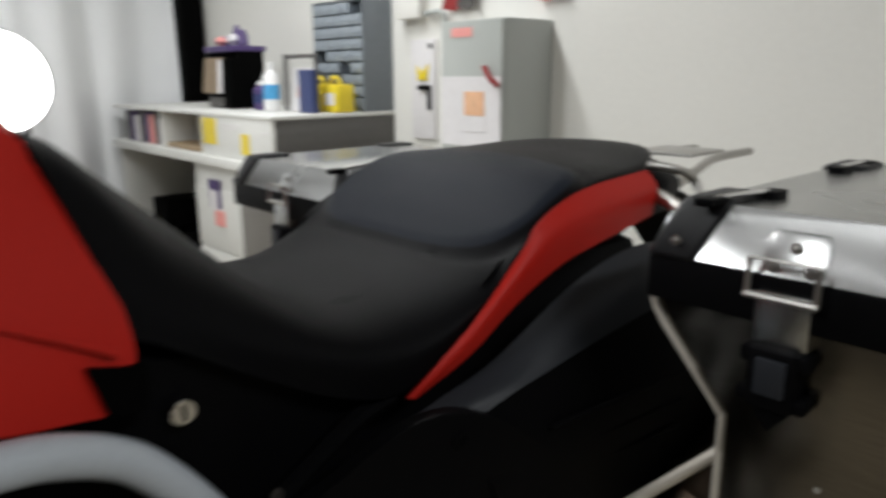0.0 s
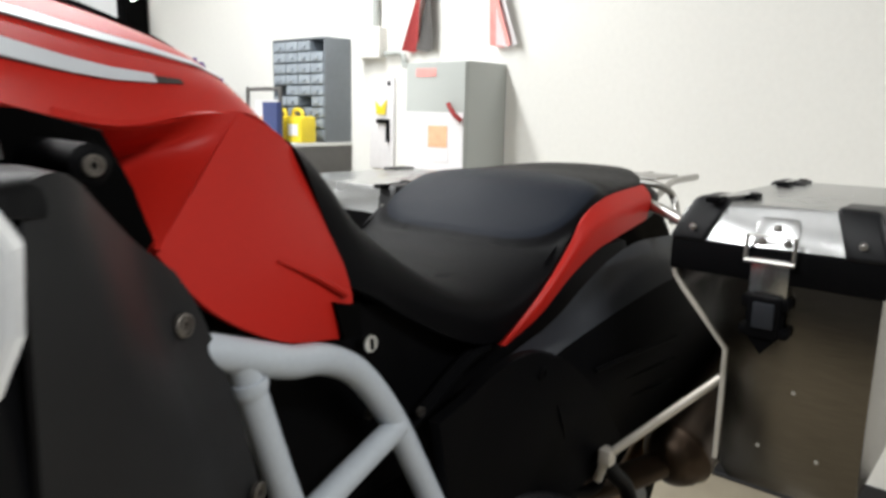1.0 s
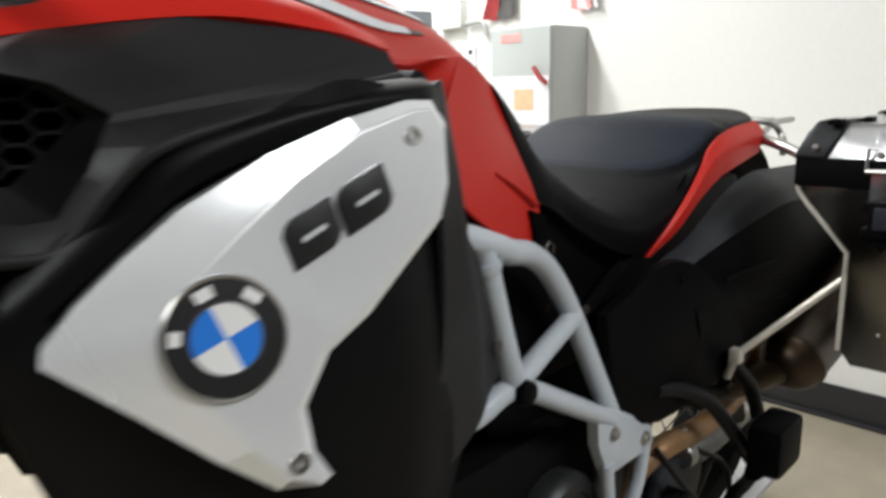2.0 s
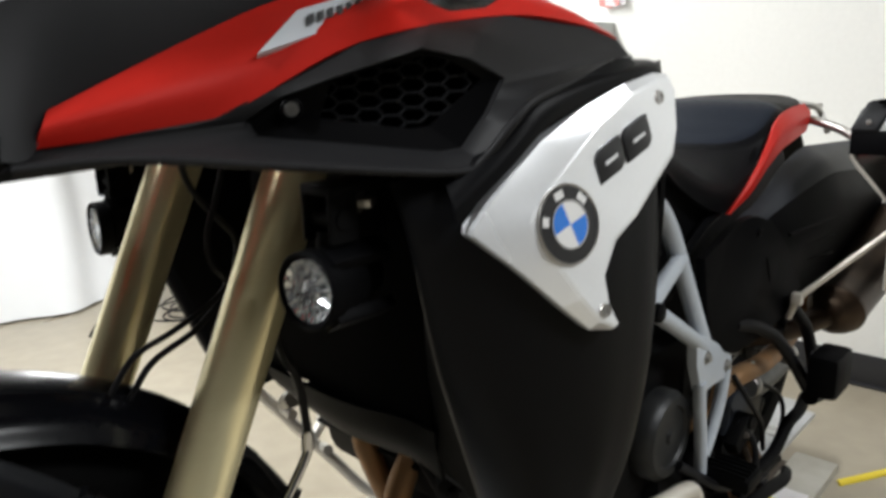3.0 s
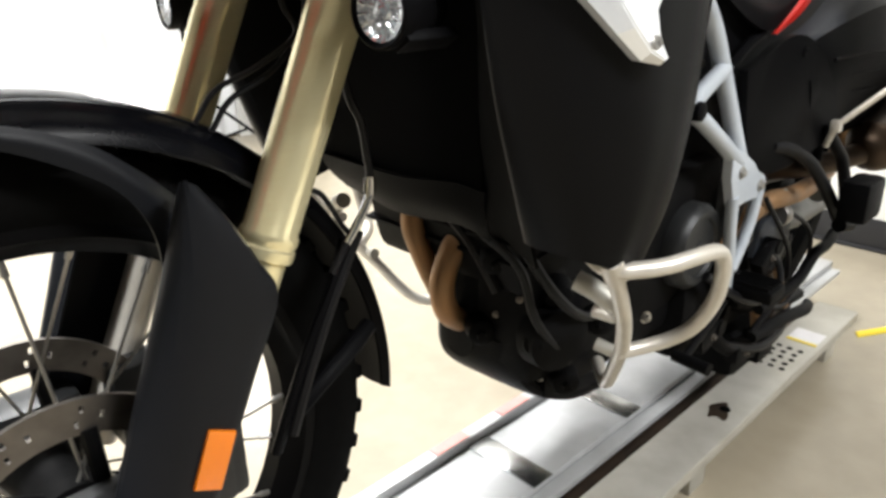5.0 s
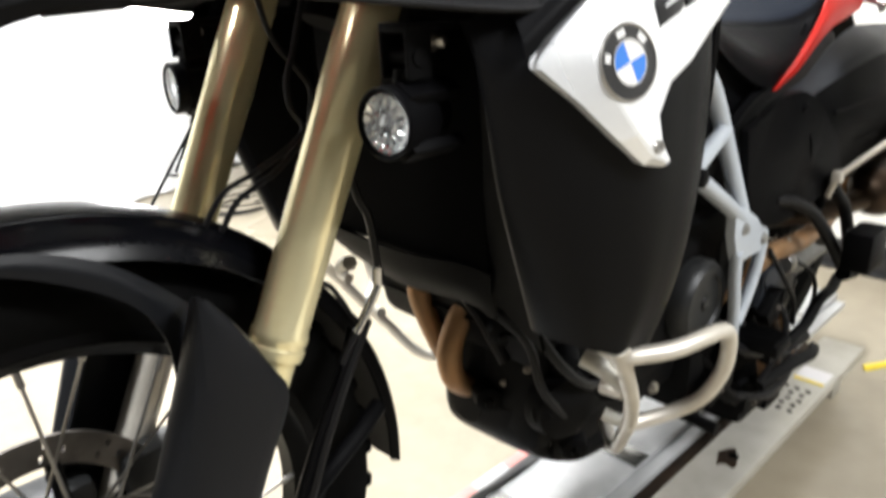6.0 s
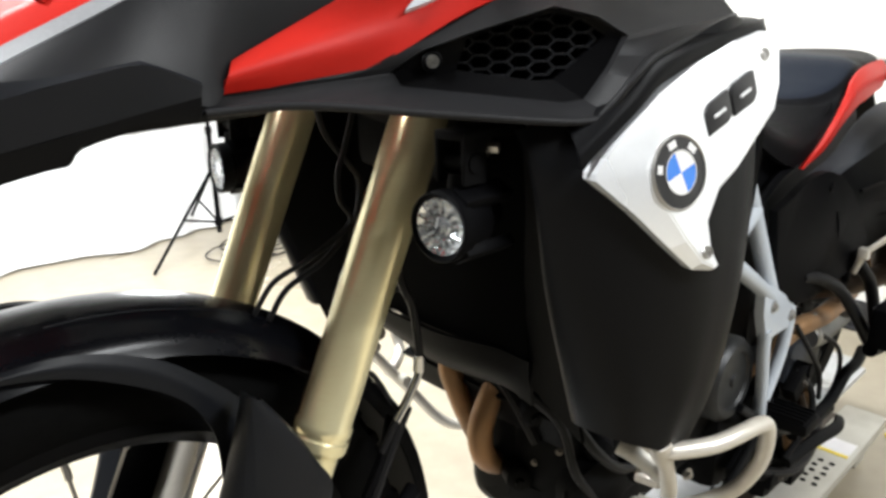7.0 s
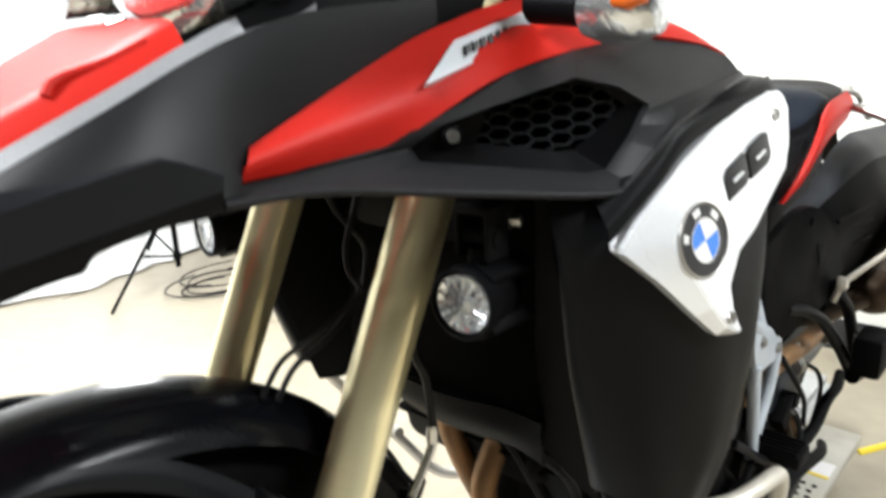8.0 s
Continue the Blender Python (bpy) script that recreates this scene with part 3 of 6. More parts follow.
    part("cap", lathe([(h * 0.85, r * 0.5), (h, r * 0.46), (h, 0)], (px, py, z), (0, 0, 1), 16), WHITE, th)
    part("band", lathe([(h * 0.25, r * 1.01), (h * 0.25, r * 1.02), (h * 0.55, r * 1.02), (h * 0.55, r * 1.01)], (px, py, z), (0, 0, 1), 20), band, th)


bottle(2.32, 2.105, 0.969, 0.036, 0.21, WHITE, SKY, "spray_bottle", "white spray bottle with a blue and green band", "bottle")
bottle(2.36, 2.27, 0.969, 0.036, 0.13, PURPLE, NAVY, "small_bottle", "dark purple bottle on the hutch", "bottle")


def oil_jug(py):
    th = thing("oil_jug", "yellow oil jug with a dark cap on the hutch", "jug", (2.47, py, 0.969), "oil jugs")
    part("body", joined(block(2.425, 2.515, py - 0.055, py + 0.055, 0.969, 1.085, 0.014), tube([(2.45, py + 0.03, 1.08), (2.45, py + 0.02, 1.112), (2.45, py - 0.03, 1.108), (2.45, py - 0.04, 1.075)], 0.008, 4)), YELLOW, th)
    part("cap", lathe([(0, 0.022), (0.04, 0.018), (0.04, 0)], (2.49, py + 0.03, 1.083), (0, 0, 1), 16), DESKGREY, th, "dark cap")
    part("label", block(2.4225, 2.4245, py - 0.035, py + 0.035, 1.00, 1.05, 0), PAPER, th, "pale printed label")


oil_jug(1.805)
oil_jug(1.925)
solo("spray_can", lathe([(0, 0.03), (0.13, 0.03), (0.145, 0.018), (0.145, 0.016), (0.17, 0.016), (0.17, 0)], (2.52, 2.03, 0.969), (0, 0, 1), 20), DESKGREY, "dark grey spray can on the hutch", "can")
solo("binder", block(2.335, 2.362, 1.800, 1.905, 0.970, 1.145, 0.004), NAVY, "navy blue binder standing on the hutch", "binder")
solo("small_picture", moved(block(-0.004, 0.004, -0.085, 0.085, 0, 0.185, 0.002), pose(2.385, 1.965, 0.971, 0, 6, 0)), PAPER, "small white print standing on the hutch", "print")
solo("print_patch", moved(block(-0.0058, -0.0045, -0.035, 0.035, 0.06, 0.11, 0), pose(2.385, 1.965, 0.971, 0, 6, 0)), FADED, "orange sticker on the small white print", "sticker")
solo("carrying_handle", tube([(2.37, 1.815, 0.972), (2.37, 1.82, 1.185), (2.37, 1.84, 1.20), (2.37, 2.04, 1.20), (2.37, 2.06, 1.185), (2.37, 2.065, 0.972)], 0.009, 4), DESKGREY, "dark metal hoop handle standing on the hutch", "handle")


def picture_stand():
    """A dark stand that holds a brown card, with odds and ends on top."""
    th = thing("display_stand", "black stand holding a brown card, cluttered on top", "stand", (2.35, 2.57, 0.969))
    part("frame", joined(block(2.34, 2.48, 2.45, 2.78, 0.969, 1.235, 0.006), block(2.30, 2.34, 2.45, 2.54, 0.969, 1.20, 0.006)), DEEP, th)
    part("pocket", block(2.315, 2.34, 2.54, 2.74, 0.975, 1.02, 0.004), DESKGREY, th)
    part("card", moved(block(-0.003, 0.003, -0.10, 0.10, 0, 0.17, 0.001), pose(2.300, 2.665, 1.04, 0, 8, 0)), BROWNCARD, th, "brown card")
    part("sleeve", moved(block(-0.003, 0.003, -0.02, 0.02, 0, 0.16, 0.001), pose(2.292, 2.56, 1.04, -8, 8, 0)), PAPER, th, "white paper edge")
    part("tray", block(2.31, 2.50, 2.46, 2.74, 1.235, 1.262, 0.006), PURPLE, th, "dark purple tray")
    for y, r, h in ((2.50, 0.028, 0.075), (2.56, 0.022, 0.10), (2.68, 0.025, 0.05)):
        part("odds_and_ends", lathe([(0, r), (h * 0.6, r * 0.9), (h, r * 0.4)], (2.40, y, 1.262), (0.1, 0.1, 1), 12), PURPLE, th, "small purple odds and ends")
    part("paper_ball", lathe([(0, 0.005), (0.02, 0.03), (0.045, 0.028), (0.06, 0.004)], (2.37, 2.53, 1.262), (0, 0.3, 1), 9), PAPER, th, "crumpled white paper")
    part("ball", lathe([(0, 0.001), (0.01, 0.022), (0.025, 0.03), (0.04, 0.022), (0.05, 0.001)], (2.36, 2.65, 1.262), (0, 0, 1), 14), PINK, th, "pale orange ball")


picture_stand()
solo("steel_post", block(2.56, 2.70, 3.58, 3.70, FLOOR, CEIL + 0.16, 0.004), DEEP, "black steel post between curtain and wall", "post")
for py, m, h in ((2.95, PAPER, 0.13), (3.02, DESKGREY, 0.165), (3.09, PINK, 0.15), (3.16, PURPLE, 0.16), (3.23, DESKGREY, 0.165), (3.30, PAPER, 0.14), (3.37, PURPLE, 0.16), (3.44, DESKGREY, 0.16)):
    solo("box_file", block(2.14, 2.36, py - 0.03, py + 0.03, 0.776, 0.776 + h, 0.003), m, "worn box file on the desk under the hutch", "box file", "box files")
solo("wood_tray", block(2.13, 2.4, 2.45, 2.86, 0.776, 0.80, 0.003), WOOD, "shallow pale wooden tray on the desk", "tray")
solo("toolbox", joined(block(2.0, 2.4, 1.15, 1.5, FLOOR, 0.70, 0.01)), DESKWHITE, "pale storage cupboard standing by the wall", "cupboard")
solo("shop_tray", joined(block(1.95, 2.6, 0.9, 1.56, 0.702, 0.73, 0.004)), ALU_DULL, "worn metal tray on the cupboard", "tray")
solo("white_cup", lathe([(0, 0.025), (0.05, 0.032), (0.05, 0.028), (0.01, 0.022), (0.01, 0)], (2.2, 1.18, 0.731), (0, 0, 1), 18), WHITE, "small white cup on the metal tray", "cup")
CORNER = Matrix.Translation((2.33, 1.576, 0.912)) @ Matrix.Scale(0.945, 4) @ Matrix.Translation((-2.45, -1.55, -0.969))
for ob in list(scene.objects):
    if ob not in earlier and ob.parent is None:
        ob.matrix_world = CORNER @ ob.matrix_basis


# ---- the stand under the motorcycle ----
def stand_rails():
    th = thing("motorcycle_stand", "aluminium runway stand with a scuffed side rail", "stand", (0.8, 0, FLOOR))
    # the runway: a flat deck with lips and ribs
    part("runway", block(-0.62, 2.0, -0.068, 0.084, DECK - 0.03, DECK, 0.004), RUNWAY, th, "pale scuffed runway")
    part("runway_lip", block(-0.62, 2.0, 0.085, 0.112, DECK - 0.05, DECK + 0.018, 0.004), RUNWAY, th)
    part("runway_flange", block(-0.60, 1.98, -0.097, -0.069, DECK - 0.028, DECK - 0.014, 0.003), RUNWAY, th)
    for k in range(9):
        x = -0.5 + k * 0.28
        part("rib", block(x, x + 0.05, -0.072, 0.083, DECK, DECK + 0.003, 0.001), ALU, th)
    part("side_rail", block(0.20, 1.72, -0.226, -0.128, 0.047, 0.073, 0.005), ALU_DULL, th, "scuffed grey side rail")
    # added dark beam stands in for the shadow between runway and rail
    part("gap_shade_beam", block(-0.5, 1.7, -0.126, -0.072, -0.045, 0.050, 0.004), MUFF, th, "added dark brown beam standing in for the gap's shadow")
    for i in range(5):
        for j in range(3):
            # black discs laid on the rail in place of shaded holes
            part("grip_hole", lathe([(0, 0.007), (0.0012, 0.006), (0.0012, 0)], (1.31 + 0.026 * i, -0.200 + 0.024 * j + 0.004 * (i % 2), 0.0726), (0, 0, 1), 12), DEEP, th)
    for k in range(4):
        x = -0.45 + k * 0.7
        part("cross_member", block(x, x + 0.06, -0.19, 0.09, FLOOR, 0.0465, 0.004), ALU_DULL, th)
    part("warning_label", block(1.47, 1.53, -0.216, -0.150, 0.073, 0.0742, 0), PAPER, th, "worn white label")
    part("label_edge", block(1.458, 1.469, -0.216, -0.150, 0.073, 0.0744, 0), YELLOW, th, "yellow strip of the label")
    for x in (0.55, 0.72, 0.95):
        part("red_mark", block(x, x + 0.08, 0.088, 0.11, DECK + 0.018, DECK + 0.0195, 0), PINK, th, "worn red paint mark")
    spot = part("rust_spot", plate([(1.062 + (0.030 + 0.012 * math.sin(3 * a + 1)) * math.cos(a), -0.178 + (0.020 + 0.007 * math.sin(2 * a)) * math.sin(a), 0.0727) for a in np.linspace(0, 2 * math.pi, 20)[:-1]], (0, 0, 0.0012), 0), MUFF, th, "brown rust stain")
    # black disc painted in for the shade of a bolt hole
    part("bolt_hole", lathe([(0, 0.011), (0.0024, 0.010), (0.0024, 0)], (1.078, -0.183, 0.0727), (0, 0, 1), 14), DEEP, spot, "black disc standing in for a shaded bolt hole")


stand_rails()
solo("yellow_strap", tube([(1.86, -0.20, FLOOR + 0.006), (2.0, -0.28, FLOOR + 0.006), (2.2, -0.4, FLOOR + 0.006), (2.5, -0.42, FLOOR + 0.006)], 0.009, 5, 8, 0.35), YELLOW, "yellow strap lying on the concrete floor", "strap")


# ---- the motorcycle ----
bike = thing("motorcycle", "red and black adventure motorcycle on an aluminium stand", "motorcycle", (0.75, 0, DECK))
AXLE = Vector((-0.032, 0, DECK + 0.345))
REAR = Vector((1.53, 0, DECK + 0.322))


def both(name, make, mat, label="", sharp=38):
    """A part on the left flank and its mirror image on the right."""
    a = part(name, make(), mat, bike, label, sharp)
    part(name, flipped(make()), mat, bike, label, sharp)
    return a


def drilled_disc(x, y, z, r0, r1):
    """A flat ring with rows of open holes."""
    bm = bmesh.new()
    rings, n = np.linspace(r0, r1, 6), 168
    grid = [[[bm.verts.new((x + r * math.cos(2 * math.pi * k / n), y + h, z + r * math.sin(2 * math.pi * k / n))) for k in range(n)] for r in rings] for h in (-0.0025, 0.0025)]
    open_at = lambda i, k: 0 <= i < 5 and k % 7 == (0, 3, 5, 2, 6)[i] and (k // 7 + i) % 2 == 0 and 0 < i < 4
    for i in range(5):
        for k in range(n):
            q = ((i, k), (i, (k + 1) % n), (i + 1, (k + 1) % n), (i + 1, k))
            if open_at(i, k):
                for (a, b), (c, d) in zip(q, q[1:] + q[:1]):
                    bm.faces.new((grid[0][a][b], grid[0][c][d], grid[1][c][d], grid[1][a][b]))
            else:
                for side in grid:
                    bm.faces.new([side[a][b] for a, b in q])
    for i in (0, 5):
        for k in range(n):
            bm.faces.new((grid[0][i][k], grid[0][i][(k + 1) % n], grid[1][i][(k + 1) % n], grid[1][i][k]))
    return bm


def wheel(name, c, tyre_r, tyre_w, rim_r, disc_r, disc_y, label):
    w = part(name, lathe([(-0.075, 0.02), (-0.07, 0.045), (-0.03, 0.035), (0.03, 0.035), (0.07, 0.045), (0.075, 0.02)], c, (0, 1, 0), 28), ENGINE, bike, label)
    h = tyre_w / 2
    prof = [(-h * 0.75, rim_r), (-h * 1.0, rim_r + 0.02), (-h * 1.02, tyre_r - 0.035), (-h * 0.8, tyre_r - 0.012), (-h * 0.35, tyre_r - 0.001), (h * 0.35, tyre_r - 0.001), (h * 0.8, tyre_r - 0.012), (h * 1.02, tyre_r - 0.035), (h * 1.0, rim_r + 0.02), (h * 0.75, rim_r)]
    me = finish("tread_block", block(-0.009, 0.009, -h * 0.22, h * 0.22, -0.008, 0.007, 0.002, 1), RUBBER)
    n = 44
    for k in range(n):
        a = 2 * math.pi * k / n
        for s, off in ((-0.55, 0.0), (0.0, 0.5), (0.55, 0.0)):
            ob = new("tread_block", me)
            ob.parent = w
            ob.matrix_basis = Matrix.Translation(c) @ Matrix.Rotation(a + off * 2 * math.pi / n, 4, "Y") @ Matrix.Translation((0, s * h, tyre_r - 0.004 - abs(s) * 0.009))
    part("tyre", lathe(prof, c, (0, 1, 0), 72, caps=(False, False)), RUBBER, w, "black knobbed tyre")
    part("rim", lathe([(-h * 0.72, rim_r + 0.012), (-h * 0.75, rim_r - 0.012), (-h * 0.55, rim_r - 0.016), (-h * 0.3, rim_r - 0.03), (h * 0.3, rim_r - 0.03), (h * 0.55, rim_r - 0.016), (h * 0.75, rim_r - 0.012), (h * 0.72, rim_r + 0.012), (0, rim_r), (-h * 0.72, rim_r + 0.012)], c, (0, 1, 0), 72, caps=(False, False)), RECESS, w, "black rim")
    for k in range(24):
        a = 2 * math.pi * k / 24
        s = 1 if k % 2 else -1
        b = a + (0.35 if k % 4 < 2 else -0.35)
        p = c + Vector((0.042 * math.cos(b), s * 0.06, 0.042 * math.sin(b)))
        q = c + Vector(((rim_r - 0.026) * math.cos(a), s * h * 0.22, (rim_r - 0.026) * math.sin(a)))
        part("spoke", joined(tube([p, q], 0.0018, 1, 6), tube([q + (p - q) * 0.09, q], 0.0034, 1, 6)), STEEL, w)
    for sgn in ((-1, 1) if name == "front_wheel" else (1,)):
        y = c.y + sgn * disc_y
        part("brake_disc", drilled_disc(c.x, y, c.z, disc_r - 0.034, disc_r), DISC, w, "drilled steel brake disc")
        spider = [tube([c + Vector((0.05 * math.cos(a), sgn * disc_y * 0.98, 0.05 * math.sin(a))), c + Vector(((disc_r - 0.03) * math.cos(a + 0.3), sgn * disc_y, (disc_r - 0.03) * math.sin(a + 0.3)))], 0.008, 1, 8) for a in np.linspace(0, 2 * math.pi, 7)[:-1]]
        for arm in spider:
            part("carrier_arm", arm, ENGINE, w)
    return w


wheel("front_wheel", AXLE, 0.346, 0.092, 0.273, 0.13, 0.072, "wire-spoked front wheel")
wheel("rear_wheel", REAR, 0.322, 0.15, 0.215, 0.13, 0.09, "wire-spoked rear wheel")

# fork
RAKE = radians(25.4)
FDIR = Vector((math.sin(RAKE), 0, math.cos(RAKE)))


def fork_at(z, y):
    return Vector((0.0090 + (z - 0.34) * math.tan(RAKE), y, z))


for s in (-1, 1):
    y = 0.108 * s
    leg = part("fork_tube", lathe([(0, 0.020), (0.004, 0.0218), (0.02, 0.0222), (0.052, 0.0226), (0.054, 0.0268), (0.058, 0.0278), (0.064, 0.0278), (0.066, 0.0262), (0.068, 0.0262), (0.070, 0.0276), (0.078, 0.0276), (0.081, 0.0258), (0.17, 0.0260), (0.33, 0.0272), (0.66, 0.0272)], fork_at(0.600, y), FDIR, 40), GOLD, bike, "gold anodised fork tube")
    part("fork_slider", lathe([(0, 0.021), (0.32, 0.021)], fork_at(0.40, y), FDIR, 28), BARS, bike, "bright fork slider")
    part("axle_clamp", joined(block(AXLE.x - 0.03, AXLE.x + 0.06, y - 0.028, y + 0.028, AXLE.z - 0.04, AXLE.z + 0.05, 0.012), lathe([(-0.05, 0.016), (0.05, 0.016)], (AXLE.x, y, AXLE.z), (0, 1, 0), 20)), GREYCAST, bike, "grey axle clamp")
    part("brake_caliper", joined(block(0.05, 0.12, s * 0.055, s * 0.10, 0.40, 0.50, 0.012), block(0.06, 0.10, s * 0.095, s * 0.112, 0.41, 0.49, 0.008)), GREYCAST, bike, "grey brake caliper")
part("axle", tube([(AXLE.x, -0.14, AXLE.z), (AXLE.x, 0.14, AXLE.z)], 0.011, 1, 16), STEEL, bike)
part("lower_fork_clamp", joined(block(0.255, 0.365, -0.155, 0.155, 0.968, 0.998, 0.012), lathe([(-0.02, 0.04), (0.02, 0.04)], fork_at(0.985, -0.108), FDIR, 24), lathe([(-0.02, 0.04), (0.02, 0.04)], fork_at(0.985, 0.108), FDIR, 24)), ENGINE, bike, "black lower fork clamp")
part("upper_fork_clamp", block(0.32, 0.43, -0.15, 0.15, 1.13, 1.155, 0.01), ENGINE, bike)
part("handlebar", tube([(0.47, -0.40, 1.26), (0.45, -0.30, 1.265), (0.40, -0.12, 1.22), (0.39, 0, 1.215), (0.40, 0.12, 1.22), (0.45, 0.30, 1.265), (0.47, 0.40, 1.26)], 0.0135), BLACK, bike, "black handlebar")
for s in (-1, 1):
    part("grip", tube([(0.458, s * 0.31, 1.264), (0.472, s * 0.42, 1.258)], 0.018, 1), RUBBER, bike)

# front mudguard
def arc(r, y, a0, a1, n=10, c=AXLE):
    return [(c.x + r * math.cos(radians(a)), y, c.z + r * math.sin(radians(a))) for a in np.linspace(a0, a1, n)]


part("front_mudguard", skin([arc(0.346, -0.074, 166, 48), arc(0.364, -0.062, 170, 40), arc(0.376, -0.036, 171, 36), arc(0.381, 0, 172, 34), arc(0.374, 0.034, 171, 36), arc(0.358, 0.058, 170, 40), arc(0.346, 0.074, 166, 48)], 5, 4, 0.003), GLOSS, bike, "gloss black front mudguard")
part("mudguard_crease", tube(arc(0.3755, -0.036, 90, 60, 8), 0.0020, 4, 8), GLOSS, bike)
part("rear_mudguard_blade", skin([arc(0.352, -0.064, 54, -2), arc(0.372, -0.055, 50, -4), arc(0.380, 0, 46, -6), arc(0.372, 0.055, 50, -4), arc(0.352, 0.064, 54, -2)], 5, 4, 0.003), BLACK, bike, "matte black rear blade of the mudguard")
both("mudguard_side", lambda: skin([
    [(-0.16, -0.074, 0.779), (-0.10, -0.076, 0.793), (-0.03, -0.078, 0.795), (0.028, -0.079, 0.774), (0.066, -0.081, 0.745), (0.098, -0.082, 0.712), (0.122, -0.083, 0.680)],
    [(-0.16, -0.077, 0.788), (-0.10, -0.0795, 0.793), (-0.035, -0.082, 0.788), (0.022, -0.084, 0.766), (0.060, -0.087, 0.736), (0.088, -0.089, 0.700), (0.104, -0.090, 0.664)],
    [(-0.16, -0.076, 0.786), (-0.10, -0.0785, 0.790), (-0.04, -0.081, 0.781), (0.012, -0.084, 0.757), (0.050, -0.087, 0.728), (0.069, -0.089, 0.690), (0.072, -0.090, 0.640)]], 5, 5, 0.004), SATIN, "dark slate flank of the mudguard")
both("mudguard_strut", lambda: joined(tube([(0.259, -0.090, 0.632), (0.238, -0.10, 0.596), (0.206, -0.10, 0.544), (0.176, -0.10, 0.486), (0.150, -0.10, 0.430)], 0.010, 5, 10, 0.6), tube([(0.296, -0.078, 0.517), (0.252, -0.092, 0.503), (0.211, -0.10, 0.488), (0.170, -0.10, 0.462)], 0.010, 5, 10, 0.6)), BLACK)
both("fork_guard", lambda: skin([
    [(0.091, -0.100, 0.728), (0.080, -0.100, 0.692), (0.067, -0.100, 0.653), (0.045, -0.100, 0.600), (0.022, -0.100, 0.545), (-0.006, -0.100, 0.475), (-0.036, -0.100, 0.400)],
    [(0.082, -0.124, 0.738), (0.070, -0.124, 0.704), (0.055, -0.124, 0.660), (0.034, -0.124, 0.604), (0.012, -0.124, 0.544), (-0.014, -0.124, 0.472), (-0.042, -0.124, 0.400)],
    [(0.078, -0.143, 0.744), (0.076, -0.147, 0.712), (0.070, -0.150, 0.662), (0.056, -0.150, 0.600), (0.040, -0.149, 0.536), (0.020, -0.148, 0.465), (0.000, -0.147, 0.400)],
    [(0.088, -0.143, 0.738), (0.110, -0.146, 0.702), (0.128, -0.147, 0.662), (0.142, -0.145, 0.622), (0.116, -0.143, 0.560), (0.078, -0.142, 0.478), (0.040, -0.142, 0.400)],
    [(0.092, -0.128, 0.734), (0.114, -0.128, 0.700), (0.132, -0.128, 0.660), (0.144, -0.128, 0.620), (0.118, -0.128, 0.558), (0.080, -0.128, 0.476), (0.042, -0.128, 0.400)]], 4, 5, 0.004), SATIN, "dark grey plastic fork guard with a ridge", 24)
both("side_reflector", lambda: plate([(0.063, -0.1520, 0.527), (0.088, -0.1505, 0.513), (0.066, -0.1505, 0.462), (0.042, -0.1525, 0.476)], (0, 0.004, 0), 0.001), ORANGE, "orange side reflector")

# beak
BEAK_TOP = [(-0.12, -0.0985, 0.9630), (-0.045, -0.1105, 1.0010), (0.019, -0.1190, 1.0325), (0.063, -0.1250, 1.0550), (0.105, -0.1305, 1.0730), (0.159, -0.1375, 1.0870), (0.27, -0.1465, 1.0980)]
BEAK_FOOT = [(-0.12, -0.1035, 0.9580), (-0.050, -0.1230, 0.9885), (0.018, -0.1395, 0.9940), (0.072, -0.1440, 0.9700), (0.100, -0.1345, 0.9930), (0.165, -0.1385, 1.0250), (0.27, -0.1460, 1.0680)]
both("beak_cowl", lambda: skin([[tuple(Vector(p).lerp(Vector(q), s) + Vector((0, -0.004 * s * (1 - s), 0))) for p, q in zip(BEAK_TOP, BEAK_FOOT)] for s in (0, 0.3, 0.65, 1)], 5, 6, 0.004), DARK, "dark grey beak fairing")
both("beak_inner", lambda: plate([(0.02, -0.126, 0.955), (0.13, -0.142, 0.962), (0.15, -0.142, 0.99), (0.03, -0.126, 1.0)], (0, 0.012, 0), 0.002), DARK)
both("lower_beak", lambda: skin([
    [(-0.220, -0.0815, 0.978), (-0.120, -0.1075, 0.988), (-0.0476, -0.1256, 0.9932), (-0.0308, -0.1298, 0.9937), (-0.0039, -0.1365, 0.997), (0.0247, -0.1437, 1.002), (0.0305, -0.1451, 1.0021), (0.0468, -0.1492, 0.9955), (0.0631, -0.1533, 0.988)],
    [(-0.220, -0.0860, 0.950), (-0.120, -0.1112, 0.972), (-0.0493, -0.1292, 0.9833), (-0.0317, -0.1336, 0.9878), (-0.0044, -0.1404, 0.9941), (0.0227, -0.1472, 0.999), (0.0302, -0.1490, 0.9997), (0.0465, -0.1531, 0.9931), (0.0625, -0.1571, 0.9858)]], 2, 2, 0.004), SATIN, "slate chamfer of the lower beak")
both("lower_beak", lambda: skin([
    [(-0.220, -0.0860, 0.950), (-0.120, -0.1112, 0.972), (-0.0493, -0.1292, 0.9833), (-0.0044, -0.1404, 0.9941), (0.0302, -0.1490, 0.9997), (0.0625, -0.1571, 0.9858)],
    [(-0.220, -0.0880, 0.922), (-0.120, -0.1130, 0.940), (-0.0545, -0.1290, 0.9524), (0.0071, -0.1440, 0.9662), (0.0360, -0.1515, 0.9730), (0.0609, -0.1575, 0.9783)]], 2, 4, 0.004), DARK, "matte dark grey lower beak")
